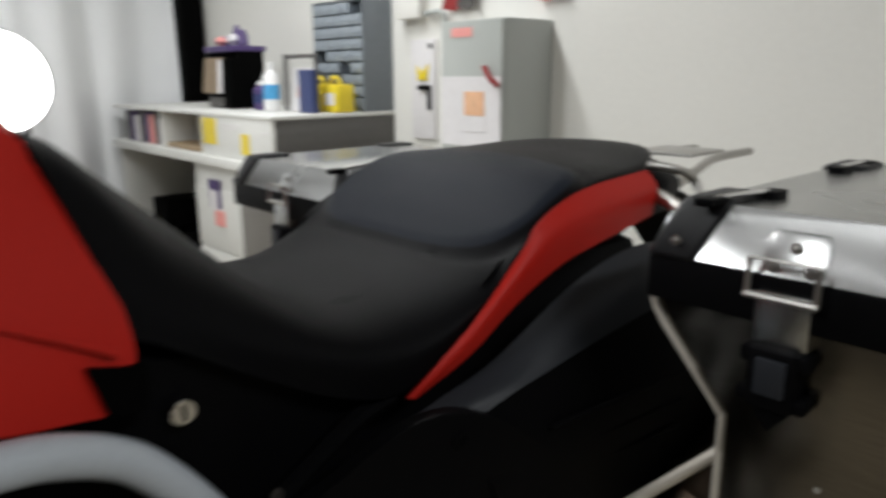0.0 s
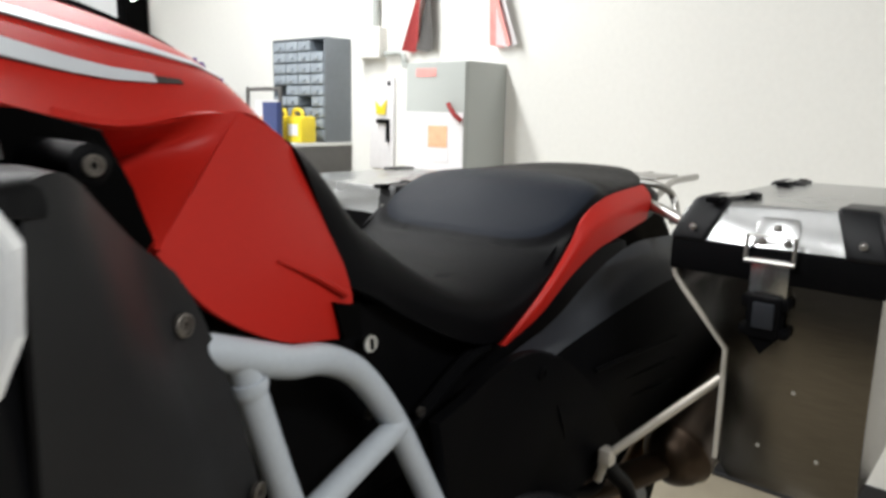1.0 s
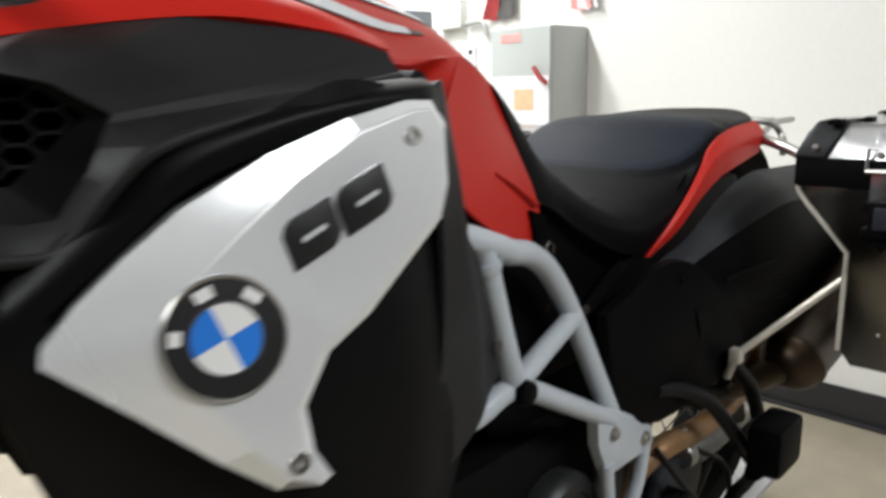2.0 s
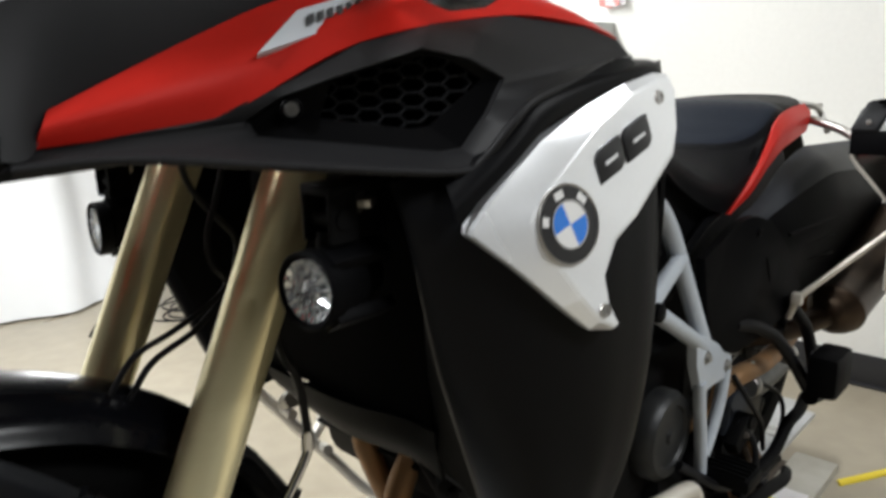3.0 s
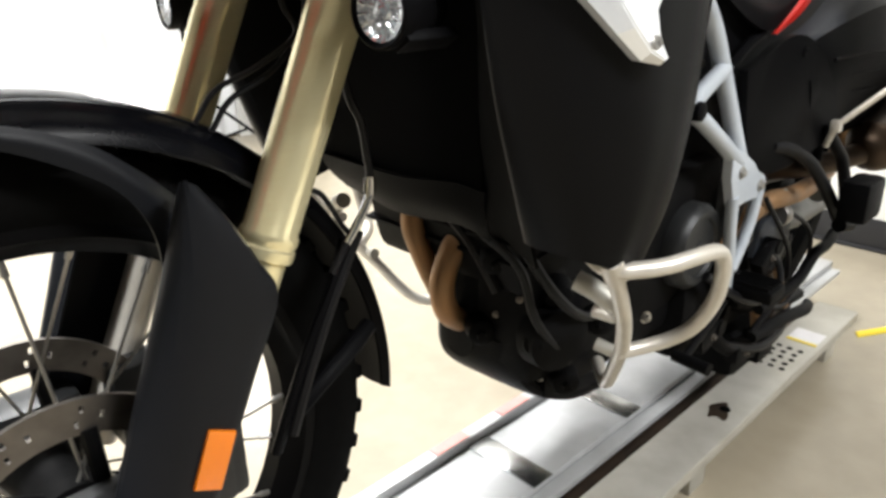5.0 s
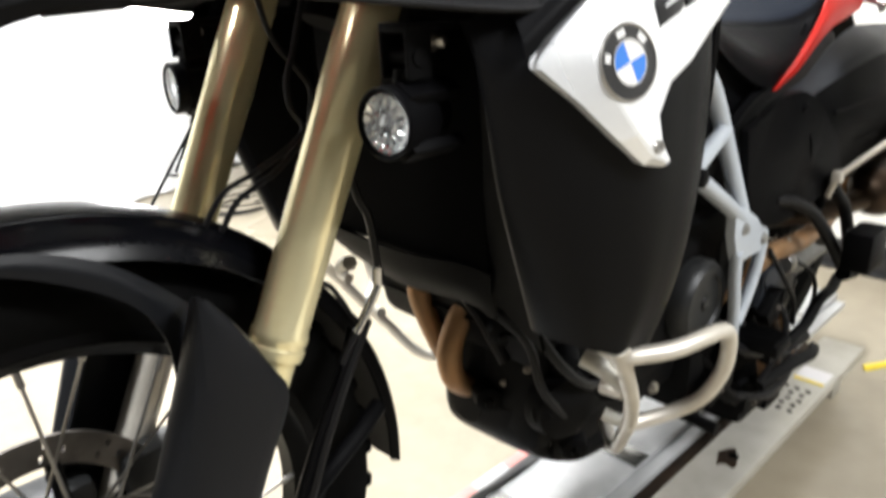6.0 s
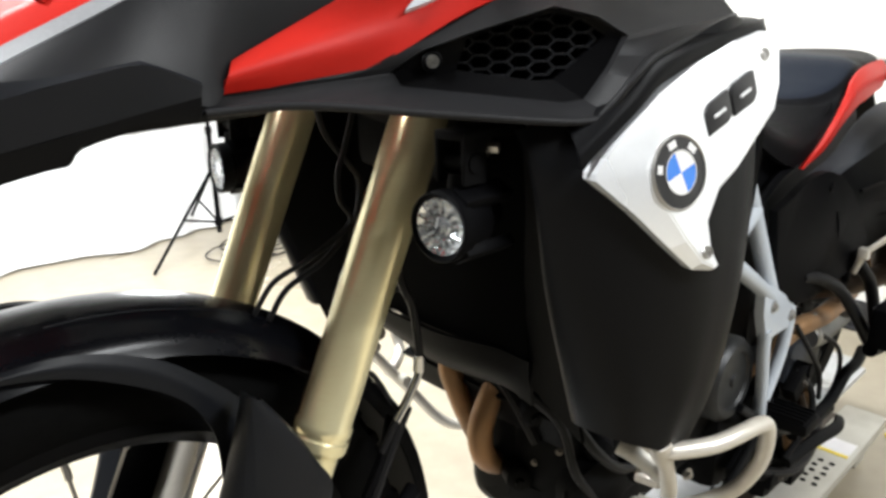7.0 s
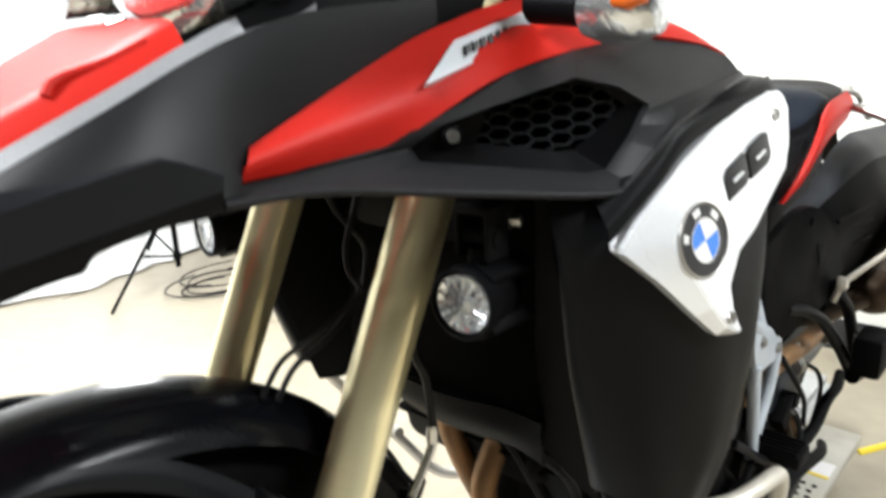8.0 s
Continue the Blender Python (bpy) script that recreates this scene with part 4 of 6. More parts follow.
# darker plastic on the down-facing half paints the shadow under the beak
both("lower_beak", lambda: skin([
    [(-0.220, -0.0880, 0.922), (-0.120, -0.1130, 0.940), (-0.0545, -0.1290, 0.9524), (-0.0250, -0.1362, 0.9581), (-0.0130, -0.1392, 0.961), (-0.0040, -0.1413, 0.9635), (0.0189, -0.1470, 0.9690), (0.0392, -0.1522, 0.9740), (0.0609, -0.1575, 0.9783)],
    [(-0.220, -0.0790, 0.880), (-0.120, -0.1040, 0.913), (-0.0581, -0.1190, 0.9313), (-0.0300, -0.1262, 0.9380), (-0.0184, -0.1300, 0.9403), (-0.0100, -0.1330, 0.9500), (0.0189, -0.1410, 0.9581), (0.0392, -0.1470, 0.9608), (0.0596, -0.1524, 0.9629)],
    [(-0.220, -0.0500, 0.885), (-0.120, -0.0740, 0.918), (-0.0560, -0.0890, 0.9360), (-0.0280, -0.0962, 0.9430), (-0.0160, -0.1000, 0.9450), (-0.0080, -0.1030, 0.9540), (0.0189, -0.1110, 0.9620), (0.0392, -0.1170, 0.9650), (0.0596, -0.1224, 0.9670)]], 2, 3, 0.004), COWLING, "beak underside, darker plastic in place of its shade")
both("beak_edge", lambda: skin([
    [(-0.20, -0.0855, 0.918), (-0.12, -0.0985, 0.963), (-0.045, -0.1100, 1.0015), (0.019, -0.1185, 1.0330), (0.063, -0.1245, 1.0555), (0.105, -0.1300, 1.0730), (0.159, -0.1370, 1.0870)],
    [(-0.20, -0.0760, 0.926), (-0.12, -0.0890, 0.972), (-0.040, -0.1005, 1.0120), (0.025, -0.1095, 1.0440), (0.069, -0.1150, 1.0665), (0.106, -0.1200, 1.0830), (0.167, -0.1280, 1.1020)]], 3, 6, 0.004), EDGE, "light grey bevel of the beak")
both("beak_top_rail", lambda: skin([
    [(0.105, -0.1300, 1.0745), (0.16, -0.1360, 1.0875), (0.22, -0.142, 1.092), (0.29, -0.150, 1.100)],
    [(0.106, -0.1200, 1.0840), (0.167, -0.1270, 1.1035), (0.23, -0.133, 1.112), (0.30, -0.140, 1.122)],
    [(0.110, -0.1000, 1.0840), (0.17, -0.1070, 1.1035), (0.23, -0.113, 1.110), (0.30, -0.120, 1.120)]], 3, 5, 0.004), BLACK, "matte black rail above the beak")
NOSE = [(-0.20, 0.076, 0.925), (-0.12, 0.089, 0.971), (-0.040, 0.1005, 1.0110), (0.025, 0.1095, 1.0430), (0.070, 0.115, 1.066)]
part("nose_panel", skin([[(x, y * k, z + h) for x, y, z in NOSE] for k, h in ((-1, 0), (-0.93, 0.010), (-0.84, 0.0165), (-0.5, 0.0185), (0, 0.019), (0.5, 0.0185), (0.84, 0.0165), (0.93, 0.010), (1, 0))], 3, 5, 0.004), RED, bike, "satin red nose panel")
# black plate on the panel paints the shaded slot
part("nose_slot", plate([(0.000, -0.0962, 1.0410), (0.007, -0.0958, 1.0452), (0.018, -0.0972, 1.0480), (0.016, -0.0985, 1.0430), (0.004, -0.0985, 1.0385)], (0, 0.006, -0.001), 0.0005), DEEP, bike)
part("nose_slot_rim", tube([(-0.010, -0.0945, 1.0395), (-0.005, -0.0930, 1.0465), (0.005, -0.0925, 1.0510), (0.027, -0.0965, 1.0575), (0.052, -0.1000, 1.0690)], 0.0036, 6, 10), RED, bike)
head = part("headlight", lathe([(-0.09, 0.03), (-0.06, 0.065), (0, 0.078), (0.004, 0.07)], (0.085, -0.070, 1.150), (-1, -0.15, 0.05), 32), REFLECTOR, bike, "bright round twin headlight")
part("headlight", lathe([(-0.09, 0.03), (-0.06, 0.055), (0, 0.066), (0.004, 0.06)], (0.075, 0.085, 1.155), (-1, 0.15, 0.05), 32), REFLECTOR, bike, "bright round twin headlight")
part("lens", lathe([(0, 0.072), (0.012, 0.06), (0.02, 0.03), (0.022, 0)], (0.084, -0.070, 1.150), (-1, -0.15, 0.05), 32), REFLECTOR, head, "clear faceted lens")
part("headlight_cowl", skin([
    [(0.14, -0.16, 1.11), (0.12, -0.08, 1.10), (0.115, 0, 1.10), (0.12, 0.08, 1.10), (0.14, 0.16, 1.11)],
    [(0.18, -0.17, 1.16), (0.14, -0.12, 1.17), (0.13, 0, 1.17), (0.14, 0.12, 1.17), (0.18, 0.17, 1.16)],
    [(0.24, -0.15, 1.22), (0.20, -0.09, 1.24), (0.19, 0, 1.245), (0.20, 0.09, 1.24), (0.24, 0.15, 1.22)]], 4, 4, 0.004), BLACK, bike)

both("fairing_infill", lambda: plate([(0.14, -0.126, 1.045), (0.17, -0.127, 1.080), (0.24, -0.128, 1.108), (0.31, -0.129, 1.122), (0.36, -0.130, 1.105), (0.34, -0.130, 1.03), (0.20, -0.127, 1.01)], (0, 0.006, 0), 0.002), BLACK, "black inner fairing")

# upper flank panels
both("flank_band", lambda: skin([
    [(0.085, -0.136, 0.977), (0.192, -0.163, 0.990), (0.29, -0.206, 1.040), (0.42, -0.240, 1.062), (0.50, -0.264, 1.055), (0.542, -0.272, 1.044)],
    [(0.088, -0.142, 0.988), (0.195, -0.163, 1.018), (0.28, -0.184, 1.058), (0.40, -0.215, 1.082), (0.49, -0.238, 1.075), (0.545, -0.252, 1.054)],
    [(0.095, -0.137, 1.000), (0.195, -0.142, 1.046), (0.27, -0.150, 1.076), (0.37, -0.170, 1.100), (0.48, -0.195, 1.090), (0.548, -0.205, 1.064)]], 5, 6, 0.004), RED, "satin red flank band")
both("flank_decal", lambda: plate([(0.222, -0.1775, 1.033), (0.262, -0.172, 1.064), (0.338, -0.1835, 1.086), (0.330, -0.199, 1.068), (0.28, -0.189, 1.051)], (0.002, 0.004, -0.003), 0.0), STRIPE, "pale grey decal")
for k in range(6):
    x = 0.262 + 0.0085 * k
    both("decal_bar", lambda: plate([(x, -0.1848 - 0.055 * (x - 0.26), 1.053 + 0.28 * (x - 0.26)), (x + 0.005, -0.1850 - 0.055 * (x - 0.26), 1.0545 + 0.28 * (x - 0.26)), (x + 0.008, -0.1815 - 0.055 * (x - 0.26), 1.0615 + 0.28 * (x - 0.26)), (x + 0.003, -0.1813 - 0.055 * (x - 0.26), 1.060 + 0.28 * (x - 0.26))], (0.001, 0.004, -0.001), 0.0), INK)
OUTER = [(0.060, -0.142, 0.965), (0.13, -0.17, 0.968), (0.22, -0.222, 0.957), (0.31, -0.278, 0.946), (0.328, -0.289, 0.954), (0.347, -0.302, 0.979), (0.371, -0.306, 0.996), (0.437, -0.305, 1.011), (0.492, -0.299, 1.021), (0.538, -0.288, 1.0275),
         (0.540, -0.274, 1.042), (0.50, -0.263, 1.054), (0.42, -0.239, 1.062), (0.35, -0.222, 1.054), (0.29, -0.205, 1.040), (0.24, -0.182, 1.014), (0.192, -0.163, 0.990), (0.13, -0.150, 0.982), (0.085, -0.139, 0.975)]
INNER = [(0.216, -0.172, 0.975), (0.316, -0.262, 0.959), (0.329, -0.272, 0.961), (0.345, -0.282, 0.986), (0.355, -0.29, 1.011), (0.336, -0.273, 1.026), (0.31, -0.251, 1.034), (0.261, -0.208, 1.015), (0.233, -0.184, 1.003), (0.212, -0.166, 0.986)]
GRILLE = [(0.282, -0.214, 0.982), (0.308, -0.237, 0.977), (0.319, -0.246, 0.978), (0.349, -0.273, 1.011), (0.332, -0.259, 1.025), (0.317, -0.245, 1.029), (0.287, -0.219, 1.02), (0.265, -0.2, 1.01), (0.259, -0.194, 0.987)]
# rim colour lifted for the light it catches; sunk field left near black
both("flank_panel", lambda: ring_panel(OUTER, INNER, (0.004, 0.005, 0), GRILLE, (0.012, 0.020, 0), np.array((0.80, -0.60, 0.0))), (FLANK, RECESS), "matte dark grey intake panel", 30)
# near-black sheet paints the shade behind the grille cells
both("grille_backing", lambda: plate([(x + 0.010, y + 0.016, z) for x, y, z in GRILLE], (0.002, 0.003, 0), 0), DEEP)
both("flank_lip", lambda: tube([(0.068, -0.146, 0.966), (0.13, -0.171, 0.968), (0.22, -0.223, 0.957), (0.31, -0.279, 0.947), (0.330, -0.290, 0.955), (0.348, -0.302, 0.979), (0.372, -0.306, 0.996), (0.437, -0.305, 1.010), (0.492, -0.299, 1.020), (0.536, -0.288, 1.0255)], 0.0034, 5, 10), FLANK)


def honeycomb():
    """Open six-sided cells in the sunk field."""
    o = Vector(GRILLE[-1])
    ex = (Vector(GRILLE[3]) - o).normalized()
    ex.z = 0
    ex.normalize()
    n = ex.cross(Vector((0, 0, 1)))
    ey = Vector((0, 0, 1))
    poly = [((Vector(p) - o).dot(ex), p[2] - o.z) for p in GRILLE]

    def inside(u, v):
        hit = False
        for (a, b), (c, d) in zip(poly, poly[1:] + poly[:1]):
            if (b > v) != (d > v) and u < (c - a) * (v - b) / (d - b) + a:
                hit = not hit
        return hit
    r, WIDE = 0.0062, 1.75
    cells = []
    for i in range(-2, 22):
        for j in range(-5, 10):
            u, v = 0.004 + i * r * 1.5 * WIDE, (j + 0.5 * (i % 2)) * r * math.sqrt(3)
            if not inside(u, v):
                continue
            c = o + ex * u + ey * v + Vector((0.001, 0.0015, 0))
            ring = [c + ex * (r * math.cos(a) * 0.99 * WIDE) + ey * (r * math.sin(a) * 0.99) for a in [math.pi / 3 * k for k in range(6)]]
            for k in range(6):
                a, b = ring[k], ring[(k + 1) % 6]
                mid = (a + b) / 2
                if (k in (0, 1, 2)) or not inside(u + (mid - c).dot(ex) * 2, v + (mid - c).dot(ey) * 2):
                    w = (mid - c).normalized() * 0.0008
                    bm = bmesh.new()
                    vs = [bm.verts.new(p) for p in (a - w, b - w, b + w, a + w)]
                    ws = [bm.verts.new(p + Vector((0.004, 0.007, 0))) for p in (a - w, b - w, b + w, a + w)]
                    bm.faces.new(vs)
                    for q in range(4):
                        bm.faces.new((vs[q], ws[q], ws[(q + 1) % 4], vs[(q + 1) % 4]))
                    cells.append(bm)
    return joined(*cells)


both("intake_grille", honeycomb, DARK, "black honeycomb grille", 20)
both("flank_screw", lambda: screw((0.240, -0.187, 0.994), (-0.55, -0.83, 0.05), 0.0052, 0.006), STEEL, "bright socket screw", 20)
both("screw_cup", lambda: lathe([(-0.004, 0.0082), (0.0004, 0.0082), (0.0010, 0.0072), (0.0006, 0.0055)], (0.240, -0.187, 0.994), (-0.55, -0.83, 0.05), 28, caps=(True, False)), RECESS)

# lower cowl
COWL_HEAD = [
    [(0.304, -0.227, 0.936), (0.286, -0.238, 0.94), (0.334, -0.277, 0.955), (0.404, -0.299, 0.996), (0.464, -0.317, 1.024), (0.521, -0.308, 1.018), (0.557, -0.278, 1.018), (0.604, -0.221, 0.99)],
    [(0.309, -0.242, 0.9), (0.288, -0.254, 0.9), (0.329, -0.296, 0.9), (0.389, -0.323, 0.9), (0.454, -0.335, 0.905), (0.518, -0.33, 0.91), (0.598, -0.264, 0.912), (0.67, -0.181, 0.908)],
    [(0.339, -0.232, 0.79), (0.319, -0.248, 0.79), (0.349, -0.296, 0.79), (0.399, -0.326, 0.79), (0.458, -0.337, 0.79), (0.522, -0.329, 0.785), (0.618, -0.260, 0.785), (0.716, -0.186, 0.79)]]
COWL_FOOT = [
    [(0.376, -0.227, 0.69), (0.356, -0.242, 0.69), (0.376, -0.292, 0.69), (0.412, -0.32, 0.69), (0.446, -0.330, 0.685), (0.504, -0.323, 0.678), (0.602, -0.256, 0.68), (0.702, -0.190, 0.7)],
    [(0.398, -0.222, 0.634), (0.380, -0.236, 0.632), (0.392, -0.280, 0.626), (0.418, -0.306, 0.616), (0.440, -0.312, 0.608), (0.484, -0.309, 0.606), (0.565, -0.252, 0.612), (0.650, -0.200, 0.640)]]
COWL = COWL_HEAD + COWL_FOOT
both("lower_cowl", lambda: skin(COWL, 6, 5, 0.005), COWLING, "matte black radiator cowl", 80)
both("cowl_rim", lambda: skin([
    [(0.300, -0.2900, 0.912), (0.346, -0.3040, 0.950), (0.382, -0.3100, 0.976), (0.430, -0.3165, 0.992), (0.478, -0.3225, 1.003), (0.522, -0.3260, 1.007), (0.545, -0.316, 1.005)],
    [(0.298, -0.2880, 0.925), (0.346, -0.3035, 0.962), (0.380, -0.3105, 0.987), (0.432, -0.3165, 1.005), (0.480, -0.3215, 1.014), (0.526, -0.3210, 1.018), (0.552, -0.310, 1.017)],
    [(0.305, -0.2750, 0.938), (0.350, -0.2950, 0.975), (0.380, -0.3030, 0.997), (0.435, -0.3070, 1.0115), (0.485, -0.3070, 1.0205), (0.532, -0.3080, 1.0235), (0.556, -0.303, 1.0215)],
    [(0.320, -0.2550, 0.945), (0.365, -0.2750, 0.980), (0.400, -0.2850, 1.000), (0.450, -0.2880, 1.014), (0.500, -0.2870, 1.0225), (0.540, -0.2860, 1.0255), (0.562, -0.286, 1.0210)]], 5, 5, 0.004), COWLING, "matte black shoulder of the cowl")
# same cowl plastic, lighter in colour for the light on this facet
both("cowl_rear_facet", lambda: skin([
    [(0.536, -0.3165, 1.0195), (0.558, -0.306, 1.022), (0.590, -0.270, 0.998), (0.620, -0.238, 0.974), (0.655, -0.214, 0.948)],
    [(0.530, -0.3305, 0.94), (0.570, -0.310, 0.94), (0.600, -0.280, 0.932), (0.636, -0.231, 0.922), (0.673, -0.212, 0.916)],
    [(0.525, -0.3300, 0.84), (0.585, -0.298, 0.84), (0.628, -0.270, 0.84), (0.662, -0.240, 0.84), (0.698, -0.213, 0.84)],
    [(0.505, -0.3215, 0.74), (0.575, -0.290, 0.74), (0.636, -0.262, 0.74), (0.684, -0.230, 0.74), (0.722, -0.210, 0.74)]], 4, 4, 0.004), FLANK, "rear facet of the cowl, colour lifted for its light")
both("cowl_screw", lambda: joined(screw((0.653, -0.2245, 0.915), (0.35, -0.93, 0.1), 0.0080, 0.004)), DISC)
both("cowl_screw", lambda: joined(screw((0.704, -0.224, 0.778), (0.4, -0.9, 0.0), 0.0080, 0.004)), DISC)
# near-black sheet stands in for the shade inside the pocket
both("tank_pocket_shade", lambda: plate([(0.47, -0.205, 1.055), (0.58, -0.197, 1.049), (0.628, -0.186, 1.036), (0.646, -0.184, 1.000), (0.654, -0.194, 0.958), (0.70, -0.188, 0.898), (0.60, -0.185, 0.88), (0.50, -0.185, 0.95)], (0, 0.01, 0), 0.002), DEEP)
both("pocket_boss", lambda: lathe([(-0.055, 0.016), (0, 0.0115), (0.002, 0.008)], (0.595, -0.244, 1.020), (0.1, -1, 0.05), 24), BLACK)
both("pocket_screw", lambda: screw((0.595, -0.2465, 1.020), (0.1, -1, 0.05), 0.0060, 0.004), DISC)

# silver trim plate and emblems
TRIM = [(0.307, -0.299, 0.908), (0.322, -0.303, 0.926), (0.344, -0.307, 0.945), (0.373, -0.309, 0.965), (0.421, -0.315, 0.988), (0.468, -0.322, 1.004), (0.507, -0.327, 1.012), (0.524, -0.329, 1.0115), (0.530, -0.334, 0.998), (0.525, -0.341, 0.964), (0.514, -0.345, 0.944), (0.460, -0.341, 0.898), (0.433, -0.339, 0.883), (0.415, -0.340, 0.858), (0.416, -0.344, 0.834), (0.424, -0.347, 0.818), (0.419, -0.344, 0.813), (0.396, -0.339, 0.818), (0.370, -0.331, 0.841), (0.338, -0.317, 0.873), (0.306, -0.300, 0.903)]
FACE = [(x, -0.4262 - 0.2019 * x + 0.1939 * z, z) for x, z in ((0.346, 0.910), (0.352, 0.918), (0.370, 0.932), (0.396, 0.951), (0.430, 0.975), (0.470, 0.996), (0.505, 1.006), (0.519, 1.007), (0.524, 0.997), (0.520, 0.966), (0.510, 0.947), (0.456, 0.902), (0.428, 0.886), (0.410, 0.859), (0.411, 0.835), (0.418, 0.820), (0.414, 0.818), (0.400, 0.826), (0.384, 0.846), (0.364, 0.876), (0.348, 0.902))]
trim = both("trim_plate", lambda: bevel_panel(TRIM, FACE, (0.005, 0.016, 0)), SILVER, "silver painted trim plate", 11)
NRM = Vector((-0.194, -0.963, 0.187)).normalized()
for p in ((0.405, -0.3462, 0.833), (0.503, -0.3340, 0.992)):
    part("trim_screw", screw(p, NRM, 0.0057, 0.005), STEEL, trim)
RC = Vector((0.3805, -0.3280, 0.9030))
part("emblem_ring", lathe([(-0.003, 0.0312), (0.0022, 0.0312), (0.0030, 0.0304), (0.0022, 0.0294), (-0.002, 0.0294)], RC, NRM, 48, caps=(False, False)), STEEL, trim, "bright ring of the round emblem")
part("emblem_disc", lathe([(-0.003, 0.0296), (0.0018, 0.0296), (0.0022, 0.0188), (0.0022, 0)], RC, NRM, 48), INK, trim, "black round emblem")
EU = Vector((0, 0, 1)).cross(NRM).normalized()
EU = EU if EU.x > 0 else -EU
EV = NRM.cross(EU)
EV = EV if EV.z > 0 else -EV


def quadrant(a0, r1, h):
    pts = [RC + NRM * h] + [RC + NRM * h + EU * (r1 * math.cos(a)) + EV * (r1 * math.sin(a)) for a in np.linspace(a0, a0 + math.pi / 2, 9)]
    return plate(pts, -NRM * 0.002, 0)


for k in range(4):
    part("emblem_field", quadrant(math.pi / 2 * k + 0.35, 0.0175, 0.0030), BLUE if k % 2 else WHITE, trim, "blue enamel quarter" if k % 2 else "white enamel quarter")
part("emblem_rim", lathe([(0.0020, 0.0185), (0.0032, 0.0185), (0.0032, 0.0174), (0.0020, 0.0174)], RC, NRM, 40, caps=(False, False)), CHROME, trim)
for a, w in ((0.87, 0.21), (1.90, 0.21), (2.95, 0.16)):
    pts = [RC + NRM * 0.0026 + EU * (r * math.cos(b)) + EV * (r * math.sin(b)) for r, b in ((0.0214, a - w), (0.0274, a - w * 0.85), (0.0274, a + w * 0.85), (0.0214, a + w))]
    part("emblem_bar", plate(pts, -NRM * 0.002, 0), WHITE, trim)
# the slanted badge above the emblem, drawn as plain dark slabs
GC = Vector((0.449, -0.3325, 0.9535))
GU, GV = Vector((0.058, -0.0102, 0.0265)), Vector((-0.005, 0.005, 0.024))


def slab(a0, a1, b0, b1, h):
    return plate([GC + NRM * h + GU * a + GV * b for a, b in ((a0, b0), (a1, b0), (a1, b1), (a0, b1))], -NRM * 0.005, 0.0008 if h < 0.004 else 0)


def round_slab(a0, a1, cut, h):
    """A slanted slab with two rounded corners."""
    pts = [(a0 + cut, 0.5), (a1, 0.5), (a1, -0.5 + 2.2 * cut), (a1 - cut * 0.4, -0.5 + 0.8 * cut), (a1 - cut, -0.5), (a0, -0.5), (a0, 0.5 - 2.2 * cut), (a0 + cut * 0.4, 0.5 - 0.8 * cut)]
    return plate([GC + NRM * h + GU * a + GV * b for a, b in pts], -NRM * 0.005, 0.0008)


part("badge_slab", round_slab(-0.52, -0.02, 0.11, 0.003), INK, trim, "dark slanted badge")
part("badge_slab", round_slab(0.03, 0.53, 0.11, 0.003), INK, trim, "dark slanted badge")
for a0, a1 in ((-0.38, -0.15), (0.17, 0.40)):
    part("badge_slit", slab(a0, a1, -0.05, 0.05, 0.0042), SILVER, trim)

# auxiliary lamps
def aux_lamp(s):
    c = Vector((0.236, s * 0.198, 0.862))
    ax = Vector((-1, s * 0.14, 0.0)).normalized()
    k = 0.81
    lamp = part("fog_lamp", lathe([(h * 0.92, r * k) for h, r in [(-0.075, 0.006), (-0.07, 0.022), (-0.045, 0.028), (-0.04, 0.034), (-0.012, 0.035), (-0.010, 0.0375), (0.004, 0.0375), (0.006, 0.035), (0.002, 0.0315), (-0.006, 0.030)]], c, ax, 40, caps=(True, False)), BLACK, bike, "small round auxiliary lamp on a bracket")
    part("reflector", lathe([(h * k, r * k) for h, r in [(0.000, 0.0318), (0.003, 0.030), (0.001, 0.025), (-0.006, 0.012), (0.002, 0.010), (0.003, 0.0)]], c, ax, 36), REFLECTOR, lamp, "clear lens over a bright reflector")
    for q in range(14):
        a = 2 * math.pi * q / 14
        e = ax.orthogonal().normalized()
        d = e * math.cos(a) + ax.cross(e) * math.sin(a)
        part("lens_flute", tube([c + ax * 0.0032 + d * 0.0125, c + ax * 0.0034 + d * 0.0235], 0.0011, 1, 6), REFLECTOR, lamp)
    for q in range(3):
        a = q * 2 * math.pi / 3 + 0.5
        part("cooling_lug", moved(block(-0.030, 0.028, -0.011, 0.011, 0.022, 0.033, 0.003), Matrix.Translation(c + Vector((0.036, 0, 0))) @ Matrix.Rotation(a, 4, "X")), BLACK, lamp)
    bx = c.x + 0.022
    part("bracket", joined(block(bx - 0.012, bx + 0.014, c.y - 0.018, c.y - 0.013, c.z + 0.034, c.z + 0.074, 0.002), block(bx - 0.012, bx + 0.014, c.y + 0.013, c.y + 0.018, c.z + 0.034, c.z + 0.074, 0.002),
                           block(bx - 0.012, bx + 0.05, c.y - 0.018, c.y + 0.018, c.z + 0.070, c.z + 0.078, 0.002), lathe([(0, 0.012), (0.020, 0.010)], (bx, c.y, c.z + 0.022), (0, 0, 1), 14), tube([(bx, c.y - 0.02, c.z + 0.052), (bx, c.y + 0.02, c.z + 0.052)], 0.008, 1, 12)), ENGINE, lamp, "black lamp bracket")
    part("bracket_bolt", bolt(Vector((bx + 0.020, c.y + s * 0.010, c.z + 0.062)), (0.35, s * 1.0, 0.0), 0.0050, 0.012), STEEL, lamp)


aux_lamp(-1)
aux_lamp(1)

